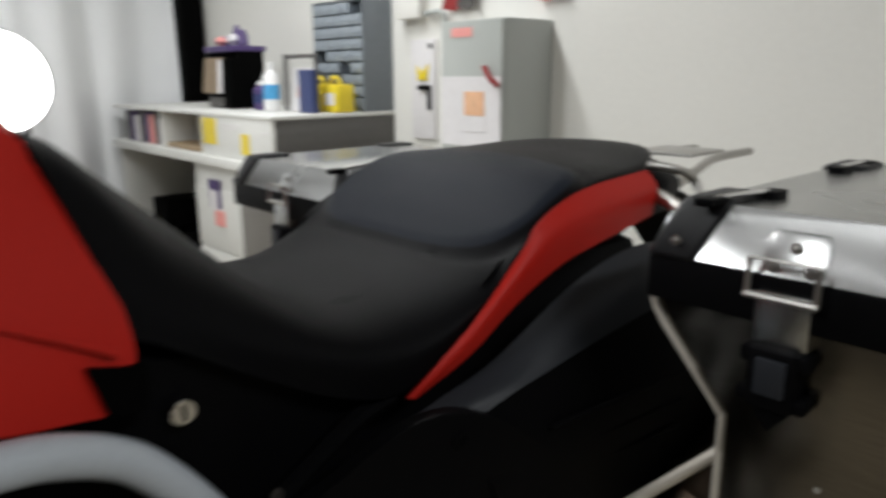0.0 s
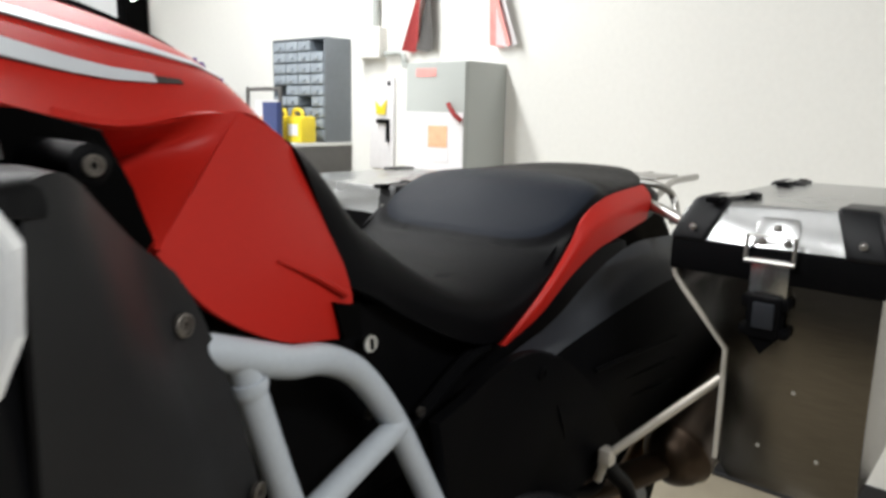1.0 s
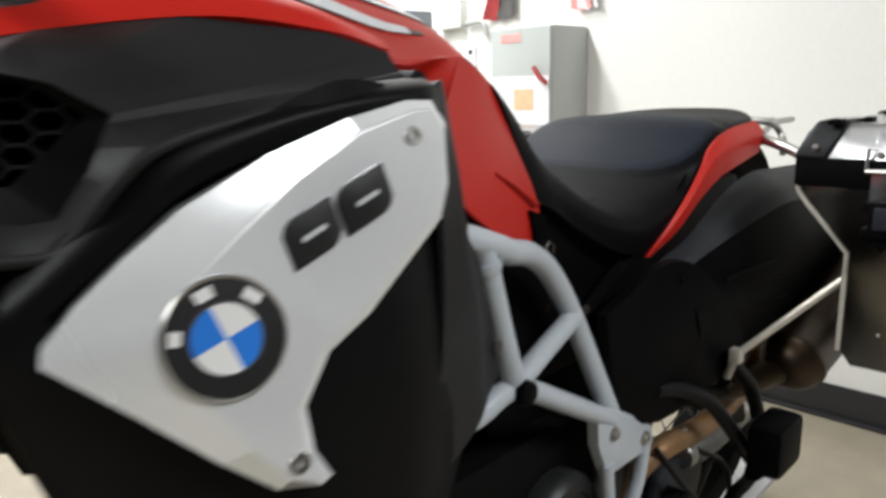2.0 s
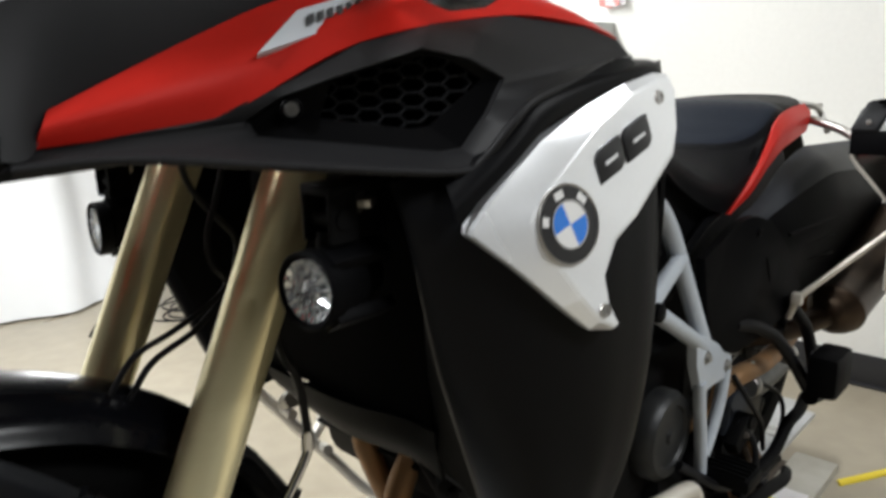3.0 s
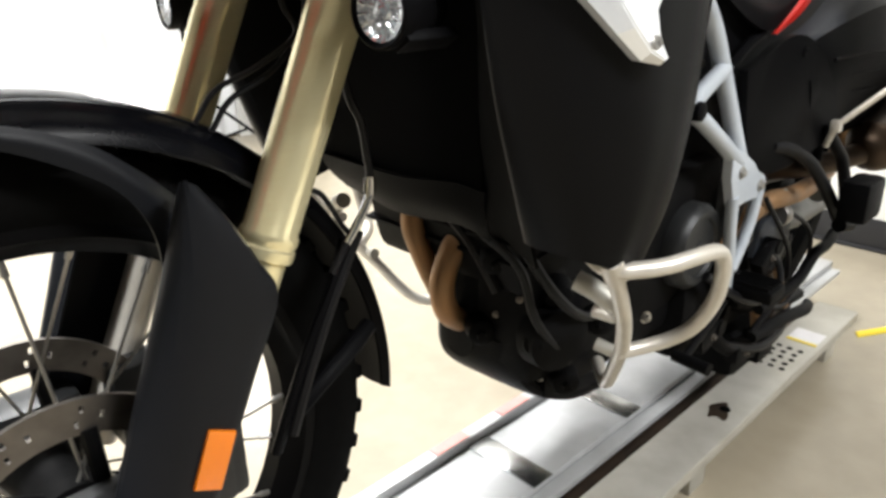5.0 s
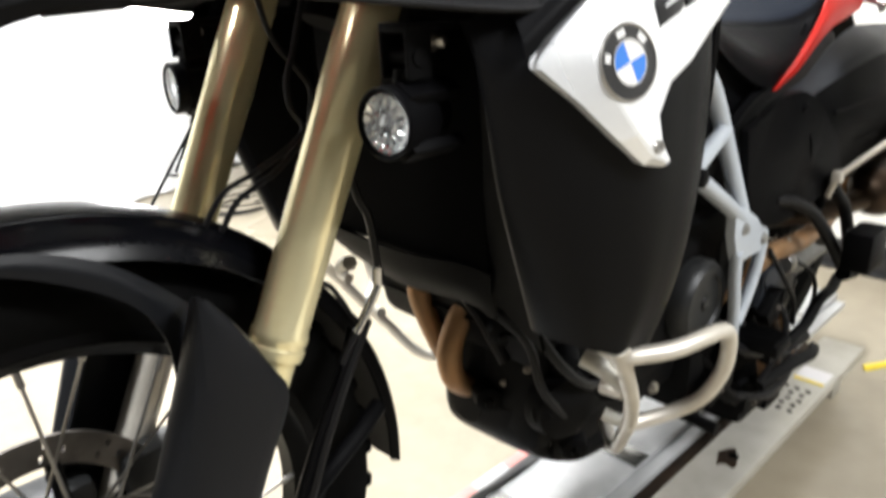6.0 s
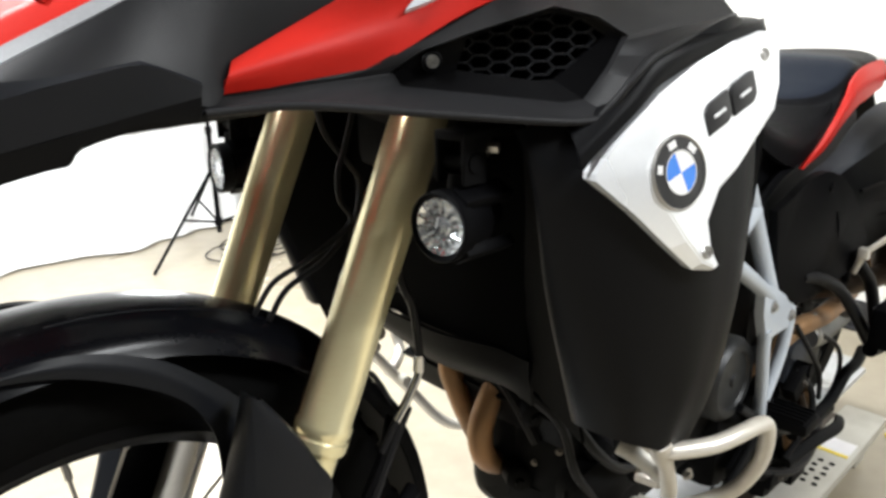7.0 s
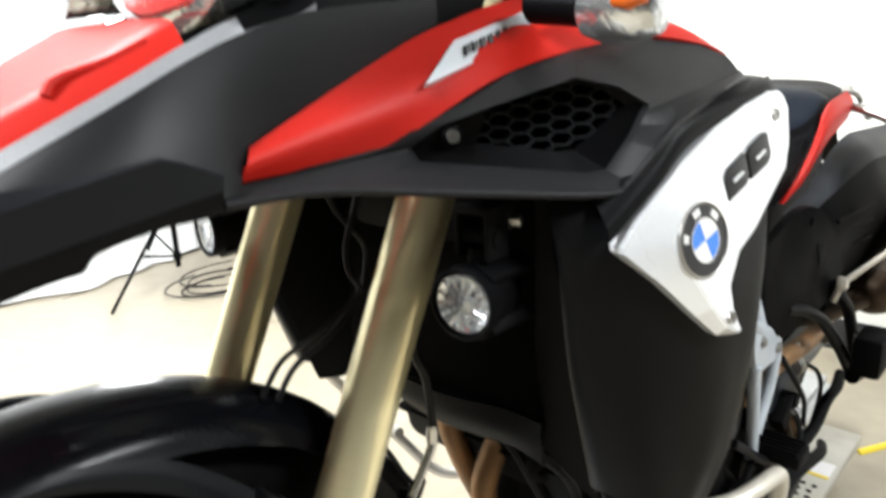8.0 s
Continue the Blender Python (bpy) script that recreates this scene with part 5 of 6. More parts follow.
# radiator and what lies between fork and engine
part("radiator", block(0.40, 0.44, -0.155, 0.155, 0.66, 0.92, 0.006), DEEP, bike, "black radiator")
# near-black sheet stands in for the unlit space between cowl and radiator
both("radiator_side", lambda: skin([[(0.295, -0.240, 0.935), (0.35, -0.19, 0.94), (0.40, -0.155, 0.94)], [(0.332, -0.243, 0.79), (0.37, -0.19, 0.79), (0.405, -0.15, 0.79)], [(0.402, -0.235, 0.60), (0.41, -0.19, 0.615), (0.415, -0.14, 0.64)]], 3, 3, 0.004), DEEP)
for k in range(30):
    z = 0.655 + 0.0078 * k
    a = Vector((np.interp(z, (0.60, 0.79, 0.935), (0.402, 0.332, 0.295)), np.interp(z, (0.60, 0.79, 0.935), (-0.236, -0.244, -0.241)), z))
    m = Vector((np.interp(z, (0.615, 0.79, 0.94), (0.41, 0.37, 0.35)), -0.19, z))
    part("radiator_fin", tube([a, m + Vector((-0.002, -0.002, 0)), (np.interp(z, (0.64, 0.79, 0.94), (0.415, 0.405, 0.40)), -0.150, z)], 0.0015, 4, 6), SLATE, bike)
part("radiator_skirt", skin([
    [(0.405, -0.158, 0.668), (0.400, -0.115, 0.672), (0.396, -0.04, 0.664), (0.394, 0.03, 0.664), (0.400, 0.15, 0.665)],
    [(0.412, -0.152, 0.645), (0.406, -0.105, 0.640), (0.404, -0.04, 0.634), (0.403, 0.03, 0.634), (0.410, 0.14, 0.640)],
    [(0.424, -0.148, 0.602), (0.421, -0.112, 0.614), (0.419, -0.06, 0.611), (0.419, 0.01, 0.606), (0.424, 0.12, 0.618)]], 4, 5, 0.005), BLACK, bike, "dark grey plastic skirt under the radiator")
# black plate on the skirt paints the shaded opening
part("skirt_slot", plate([(0.3955, -0.050, 0.658), (0.3960, -0.078, 0.660), (0.4010, -0.080, 0.641), (0.4005, -0.052, 0.637)], (0.002, 0, 0.001), 0, 0), DEEP, bike)
part("steering_head", joined(block(0.36, 0.55, -0.09, 0.09, 0.86, 1.08, 0.02), tube([(0.33, 0, 0.93), (0.42, 0, 1.13)], 0.035, 1, 20)), ENGINE, bike, "black steering head")
# near-black block fills the shaded space inside the fairing
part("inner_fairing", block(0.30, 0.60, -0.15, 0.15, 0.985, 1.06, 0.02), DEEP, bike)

# cables and hoses
for pts, r in (([(0.27, -0.06, 1.0), (0.257, -0.06, 0.96), (0.241, -0.06, 0.914), (0.231, -0.06, 0.888), (0.232, -0.06, 0.863), (0.247, -0.055, 0.841), (0.232, -0.05, 0.824), (0.197, -0.045, 0.806), (0.164, -0.04, 0.792), (0.140, -0.04, 0.765)], 0.0028),
               ([(0.21, -0.05, 0.99), (0.225, -0.05, 0.93), (0.250, -0.05, 0.896), (0.263, -0.05, 0.877), (0.260, -0.05, 0.851), (0.251, -0.05, 0.833), (0.220, -0.045, 0.803), (0.178, -0.04, 0.782), (0.155, -0.04, 0.755)], 0.003),
               ):
    part("cable", tube(pts, r, 6, 8), CABLE, bike)
for pts, r in (([(0.255, -0.10, 0.84), (0.264, -0.11, 0.781), (0.275, -0.11, 0.758), (0.281, -0.11, 0.720), (0.282, -0.11, 0.682), (0.264, -0.11, 0.655), (0.247, -0.11, 0.635), (0.228, -0.11, 0.610)], 0.0042),
               ([(0.268, -0.105, 0.645), (0.250, -0.104, 0.613), (0.222, -0.104, 0.563), (0.196, -0.104, 0.51), (0.168, -0.104, 0.445)], 0.0065),
               ([(0.205, -0.09, 0.70), (0.233, -0.09, 0.690), (0.247, -0.09, 0.671), (0.258, -0.09, 0.650), (0.262, -0.10, 0.640)], 0.003)):
    part("cable", tube(pts, r, 6, 8), CABLE, bike)
part("braided_hose", tube([(0.283, -0.1105, 0.700), (0.282, -0.1105, 0.682), (0.264, -0.1105, 0.655), (0.249, -0.1105, 0.637)], 0.0047, 5, 10), CHROME, bike, "braided steel hose")
part("cable_clip", lathe([(0, 0.006), (0.016, 0.006)], (0.283, -0.11, 0.698), (-0.1, 0, -1), 12), CHROME, bike, "bright hose clip")

# exhaust headers
for pts in ([(0.56, -0.025, 0.600), (0.515, -0.025, 0.572), (0.480, -0.025, 0.538), (0.462, -0.024, 0.496), (0.472, -0.022, 0.452), (0.505, -0.02, 0.425), (0.55, -0.02, 0.41)],
            [(0.54, 0.045, 0.630), (0.495, 0.045, 0.612), (0.474, 0.045, 0.570), (0.480, 0.036, 0.525), (0.500, 0.020, 0.46), (0.53, 0.01, 0.40)]):
    part("header_pipe", tube(pts, 0.0175, 6, 18), RUST, bike, "heat-tinted brown exhaust header")

# engine
part("crankcase", block(0.54, 1.02, -0.15, 0.05, 0.36, 0.60, 0.03), ENGINE, bike, "black engine casting")
part("crankcase_half", block(0.66, 1.02, 0.046, 0.16, 0.36, 0.60, 0.03), ENGINE, bike)
part("oil_sump", block(0.55, 0.95, -0.14, 0.04, 0.31, 0.45, 0.03), ENGINE, bike)
part("lower_casting", joined(block(0.88, 1.14, -0.172, 0.02, 0.25, 0.40, 0.03), lathe([(0, 0.045), (0.016, 0.040), (0.018, 0.018), (0.010, 0.016), (0.010, 0)], (0.99, -0.170, 0.325), (0, -1, 0), 24)), ENGINE, bike, "black lower engine casting")
part("stand_bridge", joined(block(1.08, 1.36, -0.185, -0.06, 0.135, 0.235, 0.025), tube([(1.12, -0.19, 0.23), (1.24, -0.195, 0.25), (1.36, -0.19, 0.235)], 0.012, 4, 10)), ENGINE, bike, "black centre stand bridge")
part("gearbox_housing", block(0.92, 1.15, -0.12, 0.12, 0.40, 0.62, 0.03), ENGINE, bike)
part("cylinder_block", moved(block(-0.11, 0.11, -0.15, 0.15, 0, 0.30, 0.02), pose(0.60, 0, 0.52, 0, -12, 0)), ENGINE, bike, "black cylinder block")
for k in range(7):
    part("cooling_fin", moved(block(-0.115, 0.115, -0.155, 0.155, 0.05 + 0.03 * k, 0.056 + 0.03 * k, 0.002), pose(0.60, 0, 0.52, 0, -12, 0)), ENGINE, bike)
part("front_cover", joined(block(0.500, 0.56, -0.055, 0.02, 0.36, 0.54, 0.025), block(0.50, 0.60, -0.15, -0.04, 0.36, 0.55, 0.03), lathe([(0, 0.05), (0.03, 0.045), (0.035, 0.03)], (0.54, -0.145, 0.44), (-0.3, -1, 0), 24), lathe([(0, 0.032), (0.02, 0.03)], (0.515, -0.02, 0.40), (-1, 0, 0), 24)), ENGINE, bike, "black engine front cover")
for p in ((0.499, -0.045, 0.510), (0.499, -0.13, 0.495), (0.499, -0.09, 0.46), (0.53, -0.152, 0.445), (0.555, -0.152, 0.39)):
    part("engine_bolt", bolt(p, (-0.7, -0.7, 0), 0.0032, 0.005), DISC, bike)
for k, (x, y, z) in enumerate(((0.485, -0.10, 0.545), (0.49, -0.07, 0.43), (0.505, -0.155, 0.44), (0.535, -0.165, 0.50), (0.56, -0.165, 0.36), (0.61, -0.18, 0.44))):
    part("casting_boss", joined(lathe([(-0.02, 0.022), (0.006, 0.018), (0.010, 0.012), (0.010, 0)], (x, y, z), (-0.6, -0.7, 0.2 * (k % 3) - 0.2), 18), lathe([(0.009, 0.008), (0.016, 0.006), (0.016, 0)], (x, y, z), (-0.6, -0.7, 0.2 * (k % 3) - 0.2), 6)), ENGINE, bike)
for pts, r in (([(0.47, -0.16, 0.58), (0.50, -0.185, 0.52), (0.56, -0.19, 0.47), (0.66, -0.18, 0.45)], 0.007), ([(0.44, -0.12, 0.60), (0.475, -0.15, 0.55), (0.49, -0.165, 0.48), (0.55, -0.175, 0.40)], 0.006), ([(0.48, 0.0, 0.60), (0.475, -0.06, 0.57), (0.49, -0.10, 0.50)], 0.008)):
    part("hose", tube(pts, r, 5, 8), CABLE, bike)
part("alternator_cover", lathe([(0, 0.072), (0.022, 0.072), (0.030, 0.066), (0.034, 0.062), (0.034, 0.050), (0.029, 0.047), (0.029, 0.012), (0.034, 0.010), (0.034, 0.0)], (0.888, -0.150, 0.470), (0, -1, 0), 40), GREYCAST, bike, "round grey alternator cover")
part("clutch_cover", lathe([(0, 0.10), (0.03, 0.10), (0.045, 0.085), (0.05, 0.0)], (0.78, 0.155, 0.48), (0, 1, 0), 40), GREYCAST, bike, "round grey clutch cover")
part("sprocket_cover", joined(block(0.98, 1.10, -0.160, -0.10, 0.40, 0.56, 0.03), lathe([(0, 0.05), (0.02, 0.045), (0.022, 0)], (1.05, -0.155, 0.48), (0, -1, 0), 28)), GREYCAST, bike, "grey sprocket cover")
part("skid_plate", skin([
    [(0.512, -0.114, 0.430), (0.520, -0.119, 0.382), (0.560, -0.123, 0.334), (0.645, -0.123, 0.290), (0.775, -0.114, 0.262)],
    [(0.503, -0.100, 0.420), (0.511, -0.109, 0.368), (0.555, -0.114, 0.322), (0.645, -0.114, 0.276), (0.775, -0.104, 0.248)],
    [(0.497, 0.000, 0.414), (0.505, 0.000, 0.362), (0.555, 0.000, 0.316), (0.645, 0.000, 0.270), (0.775, 0.000, 0.242)],
    [(0.503, 0.020, 0.420), (0.511, 0.028, 0.368), (0.555, 0.044, 0.322), (0.645, 0.066, 0.276), (0.775, 0.090, 0.248)],
    [(0.512, 0.030, 0.430), (0.520, 0.038, 0.382), (0.560, 0.054, 0.334), (0.645, 0.076, 0.290), (0.775, 0.100, 0.262)]], 4, 5, 0.004), BLACK, bike, "black skid plate")
part("skid_bolt", bolt((0.556, -0.124, 0.352), (0, -1, 0), 0.0045, 0.005), STEEL, bike)

# crash bars
both("crash_bar", lambda: tube([(0.504, -0.19, 0.620), (0.450, -0.26, 0.612), (0.436, -0.300, 0.606), (0.458, -0.322, 0.606), (0.485, -0.338, 0.607), (0.519, -0.348, 0.609), (0.554, -0.352, 0.606), (0.578, -0.351, 0.594), (0.592, -0.348, 0.566), (0.598, -0.340, 0.529), (0.596, -0.320, 0.489), (0.585, -0.295, 0.466), (0.550, -0.270, 0.457), (0.530, -0.262, 0.458)], 0.0092, 6, 14), BARS, "bright steel crash bar")
both("crash_bar_upright", lambda: tube([(0.436, -0.303, 0.610), (0.464, -0.298, 0.562), (0.497, -0.285, 0.515), (0.530, -0.265, 0.465), (0.561, -0.240, 0.419), (0.605, -0.200, 0.355), (0.66, -0.15, 0.345)], 0.0092, 6, 14), BARS, "bright steel crash bar")
both("bar_clamp", lambda: tube([(0.431, -0.303, 0.619), (0.446, -0.301, 0.594)], 0.0125, 1, 14), BARS)
both("bar_lug", lambda: tube([(0.486, -0.225, 0.556), (0.494, -0.250, 0.546), (0.502, -0.272, 0.530)], 0.0125, 3, 14), ALU_DULL, "dull alloy clamp sleeve")
both("bar_lug", lambda: tube([(0.496, -0.245, 0.520), (0.500, -0.272, 0.520)], 0.0085, 1, 12), BARS)
both("bar_lug", lambda: tube([(0.540, -0.222, 0.450), (0.548, -0.248, 0.444)], 0.0085, 1, 12), ALU_DULL)
both("bar_bolt", lambda: bolt((0.585, -0.262, 0.485), (-0.3, -1, 0), 0.005, 0.006), STEEL)

# trellis frame
FR = 0.0125
both("frame_tube", lambda: tube([(0.620, -0.200, 0.906), (0.683, -0.204, 0.885), (0.725, -0.205, 0.869), (0.756, -0.198, 0.857), (0.794, -0.188, 0.847), (0.834, -0.179, 0.826), (0.864, -0.177, 0.795), (0.893, -0.177, 0.752), (0.915, -0.181, 0.706), (0.938, -0.186, 0.655), (0.960, -0.192, 0.605)], FR + 0.001, 6, 18), FRAME, "light grey trellis frame tube")
both("frame_tube", lambda: tube([(0.706, -0.205, 0.872), (0.715, -0.205, 0.840), (0.735, -0.204, 0.775), (0.756, -0.203, 0.712)], FR, 5, 16), FRAME, "light grey trellis frame tube")
both("frame_tube", lambda: tube([(0.756, -0.202, 0.716), (0.810, -0.194, 0.732), (0.893, -0.180, 0.752)], FR, 4, 16), FRAME, "light grey trellis frame tube")
both("frame_tube", lambda: tube([(0.620, -0.195, 0.700), (0.696, -0.200, 0.702), (0.756, -0.201, 0.712), (0.850, -0.200, 0.662), (0.952, -0.194, 0.602)], FR, 4, 16), FRAME, "light grey trellis frame tube")
both("weld_collar", lambda: lathe([(0, FR + 0.002), (0.006, FR + 0.003), (0.012, FR + 0.001)], (0.710, -0.205, 0.858), (0.20, 0, -1), 18), FRAME)
both("frame_plug", lambda: lathe([(0, 0.014), (0.016, 0.013), (0.018, 0.010), (0.018, 0)], (0.756, -0.206, 0.712), (0, -1, 0), 20), BLACK)
both("pivot_plate", lambda: joined(
    plate([(0.910, -0.205, 0.635), (0.948, -0.205, 0.622), (1.016, -0.205, 0.582), (1.048, -0.205, 0.560), (1.052, -0.205, 0.535), (1.026, -0.205, 0.526), (0.992, -0.205, 0.536), (0.962, -0.205, 0.529), (0.936, -0.205, 0.534), (0.914, -0.205, 0.582)], (0, 0.016, 0), 0.004),
    tube([(0.940, -0.199, 0.548), (0.946, -0.199, 0.495), (0.955, -0.199, 0.447), (0.961, -0.199, 0.369)], 0.0125, 4, 14, 0.8),
    tube([(1.036, -0.199, 0.543), (1.022, -0.199, 0.490), (0.996, -0.199, 0.447), (0.968, -0.199, 0.413)], 0.0125, 4, 14, 0.8)), FRAME, "light grey forked pivot plate")
for x, z in ((1.027, 0.550), (0.948, 0.587)):
    both("pivot_bolt", lambda: bolt((x, -0.205, z), (0, -1, 0), 0.0065, 0.006), STEEL)
# side cover under the seat
both("side_cover", lambda: plate([(0.84, -0.135, 0.875), (0.93, -0.14, 0.862), (1.02, -0.145, 0.82), (1.07, -0.15, 0.80), (1.00, -0.14, 0.70), (0.97, -0.135, 0.66), (0.80, -0.135, 0.66), (0.76, -0.145, 0.80), (0.73, -0.165, 0.87)], (0, 0.02, 0), 0.004), BLACK, "matte black side cover")
both("side_cover_edge", lambda: tube([(0.90, -0.143, 0.70), (0.96, -0.150, 0.735), (1.02, -0.156, 0.775), (1.06, -0.16, 0.79)], 0.009, 4, 8), BLACK)
part("seat_lock", joined(lathe([(0, 0.0095), (0.006, 0.0095), (0.0072, 0.0084), (0.0072, 0)], (0.886, -0.1445, 0.829), (0, -1, 0.05), 28)), CHROME, bike, "round chrome seat lock")
part("key_slot", block(0.8850, 0.8872, -0.1532, -0.1512, 0.8235, 0.8345, 0), DEEP, bike)
for p in ((0.843, -0.157, 0.862), (0.946, -0.162, 0.743), (0.884, -0.150, 0.757)):
    part("cover_screw", screw(p, (0, -1, 0), 0.0052, 0.005), DISC, bike)

# tank
TANK_TOP = [
    [(0.36, 0, 1.112), (0.36, -0.08, 1.11), (0.37, -0.14, 1.104), (0.38, -0.185, 1.09)],
    [(0.48, 0, 1.138), (0.48, -0.075, 1.132), (0.479, -0.151, 1.111), (0.476, -0.231, 1.074)],
    [(0.57, 0, 1.14), (0.57, -0.07, 1.132), (0.564, -0.136, 1.107), (0.558, -0.203, 1.054)],
    [(0.66, 0, 1.132), (0.66, -0.06, 1.124), (0.654, -0.119, 1.092), (0.649, -0.171, 1.038)],
    [(0.755, 0, 1.1), (0.76, -0.05, 1.096), (0.762, -0.093, 1.076), (0.763, -0.127, 1.048)],
    [(0.798, 0, 1.058), (0.798, -0.045, 1.057), (0.799, -0.089, 1.047), (0.802, -0.123, 1.031)],
    [(0.836, 0, 1.016), (0.835, -0.04, 1.016), (0.832, -0.083, 1.012), (0.83, -0.121, 1.006)]]
both("tank", lambda: skin(TANK_TOP, 6, 6, 0.004), RED, "satin red fuel tank cover")
TANK_SIDE = [
    [(0.763, -0.1265, 1.0485), (0.706, -0.163, 1.002), (0.651, -0.198, 0.958)],
    [(0.802, -0.1225, 1.0315), (0.752, -0.170, 0.956), (0.688, -0.201, 0.912)],
    [(0.830, -0.1205, 1.0065), (0.810, -0.162, 0.922), (0.754, -0.189, 0.872)],
    [(0.843, -0.124, 0.980), (0.858, -0.155, 0.884), (0.833, -0.165, 0.850)]]
both("tank_side", lambda: skin(TANK_SIDE, 6, 6, 0.004), RED, "satin red tank side")
both("tank_hollow", lambda: skin([
    [(0.600, -0.187, 1.046), (0.649, -0.1705, 1.0385), (0.706, -0.151, 1.045), (0.763, -0.1265, 1.0485)],
    [(0.604, -0.100, 1.006), (0.648, -0.112, 1.006), (0.686, -0.132, 1.012), (0.712, -0.157, 1.006)],
    [(0.625, -0.165, 0.945), (0.651, -0.197, 0.960), (0.652, -0.197, 0.960), (0.653, -0.197, 0.960)]], 6, 5, 0.004), RED, "hollow behind the tank crease")
both("tank_fold", lambda: tube([(0.762, -0.1755, 0.933), (0.789, -0.1725, 0.920), (0.820, -0.168, 0.903), (0.843, -0.164, 0.889)], 0.0012, 5, 8, taper=0.0034), RED)
# black wedge laid over the red paints the dark gap at the notch
both("tank_notch_shade", lambda: plate([(0.8235, -0.1715, 0.8865), (0.849, -0.1655, 0.878), (0.862, -0.163, 0.876), (0.860, -0.163, 0.846), (0.8345, -0.1705, 0.850)], (0, 0.01, 0), 0.0), DEEP)
part("tank_pad", skin([
    [(0.36, -0.064, 1.128), (0.36, 0, 1.136), (0.36, 0.064, 1.128)], [(0.48, -0.062, 1.140), (0.48, 0, 1.148), (0.48, 0.062, 1.140)], [(0.57, -0.058, 1.141), (0.57, 0, 1.148), (0.57, 0.058, 1.141)],
    [(0.66, -0.05, 1.132), (0.66, 0, 1.139), (0.66, 0.05, 1.132)], [(0.755, -0.042, 1.102), (0.755, 0, 1.107), (0.755, 0.042, 1.102)], [(0.80, -0.030, 1.066), (0.80, 0, 1.068), (0.80, 0.030, 1.066)]], 5, 5, 0.008), BLACK, bike, "matte black tank spine")


def tank_point(u, v):
    """A place on the tank's flank: u along x, v down from spine to crease, both 0 to 1."""
    rows = [catmull(r, 12) for r in TANK_TOP]
    k = v * (len(rows[0]) - 1)
    i = min(int(k), len(rows[0]) - 2)
    line = catmull([r[i] + (r[i + 1] - r[i]) * (k - i) for r in rows], 12)
    k = u * (len(line) - 1)
    i = min(int(k), len(line) - 2)
    return line[i] + (line[i + 1] - line[i]) * (k - i)


def stripe(u0, u1, v0, v1, w0, w1, lift):
    up, lo = [], []
    for s in np.linspace(0, 1, 12):
        u = u0 + (u1 - u0) * s
        v = v0 + (v1 - v0) * s
        w = w0 + (w1 - w0) * s
        for vv, row in ((v - w / 2, up), (v + w / 2, lo)):
            p = Vector(tank_point(u, vv))
            row.append(tuple(p + Vector((0, -0.75, 0.66)) * lift))
    return skin([up, lo], 2, 1, 0.0012)


for u0, u1, v0, v1, w0, w1 in ((0.0, 0.70, 0.62, 0.60, 0.095, 0.07), (0.0, 0.56, 0.815, 0.80, 0.13, 0.08)):
    both("stripe_border", lambda: stripe(u0, u1 + 0.035, v0, v1, w0 + 0.035, w1 * 0.35, 0.0012), INK, "black border of the tank stripe")
    both("tank_stripe", lambda: stripe(u0, u1, v0, v1, w0, w1 * 0.55, 0.0022), STRIPE, "pale grey tank stripe")

# seat
SEAT_NOSE = [
    [(0.82, 0, 1.022), (0.818, -0.07, 1.024), (0.82, -0.124, 1.018), (0.845, -0.14, 0.939), (0.857, -0.15, 0.892)],
    [(0.845, 0, 1.012), (0.845, -0.065, 1.012), (0.851, -0.118, 0.995), (0.875, -0.145, 0.914), (0.889, -0.155, 0.875)],
    [(0.909, 0, 0.959), (0.909, -0.06, 0.955), (0.914, -0.115, 0.928), (0.924, -0.15, 0.882), (0.935, -0.158, 0.845)],
    [(1.006, 0, 0.874), (1.006, -0.08, 0.872), (1.006, -0.14, 0.861), (1.006, -0.165, 0.84), (1.006, -0.168, 0.807)],
    [(1.09, 0, 0.864), (1.09, -0.09, 0.861), (1.088, -0.148, 0.849), (1.078, -0.174, 0.828), (1.067, -0.174, 0.797)]]
SEAT_BACK = [
    [(1.165, 0, 0.882), (1.165, -0.095, 0.879), (1.165, -0.152, 0.872), (1.155, -0.176, 0.858), (1.14, -0.178, 0.841)],
    [(1.225, 0, 0.919), (1.225, -0.097, 0.915), (1.222, -0.153, 0.909), (1.215, -0.175, 0.902), (1.2, -0.177, 0.885)],
    [(1.29, 0, 0.952), (1.29, -0.097, 0.949), (1.288, -0.153, 0.942), (1.283, -0.173, 0.933), (1.275, -0.175, 0.905)]]
SEAT_TAIL = [
    [(1.37, 0, 0.96), (1.37, -0.093, 0.957), (1.366, -0.15, 0.953), (1.36, -0.171, 0.945), (1.355, -0.174, 0.915)],
    [(1.46, 0, 0.96), (1.455, -0.086, 0.959), (1.44, -0.138, 0.956), (1.425, -0.16, 0.948), (1.415, -0.165, 0.918)],
    [(1.55, 0, 0.966), (1.54, -0.075, 0.964), (1.5, -0.122, 0.958), (1.455, -0.15, 0.947), (1.44, -0.155, 0.918)],
    [(1.615, 0, 0.955), (1.6, -0.06, 0.952), (1.53, -0.105, 0.946), (1.47, -0.135, 0.936), (1.455, -0.14, 0.915)],
    [(1.635, 0, 0.93), (1.615, -0.06, 0.928), (1.54, -0.1, 0.925), (1.475, -0.13, 0.92), (1.46, -0.135, 0.91)]]
SEAT = SEAT_NOSE + SEAT_BACK + SEAT_TAIL


def seat_shape():
    """The padded shell, with the rear bolster of the rider's place raised a little."""
    bm = skin([[(x, -y, z) for x, y, z in row[:0:-1]] + row for row in SEAT], 9, 7, 0.012)
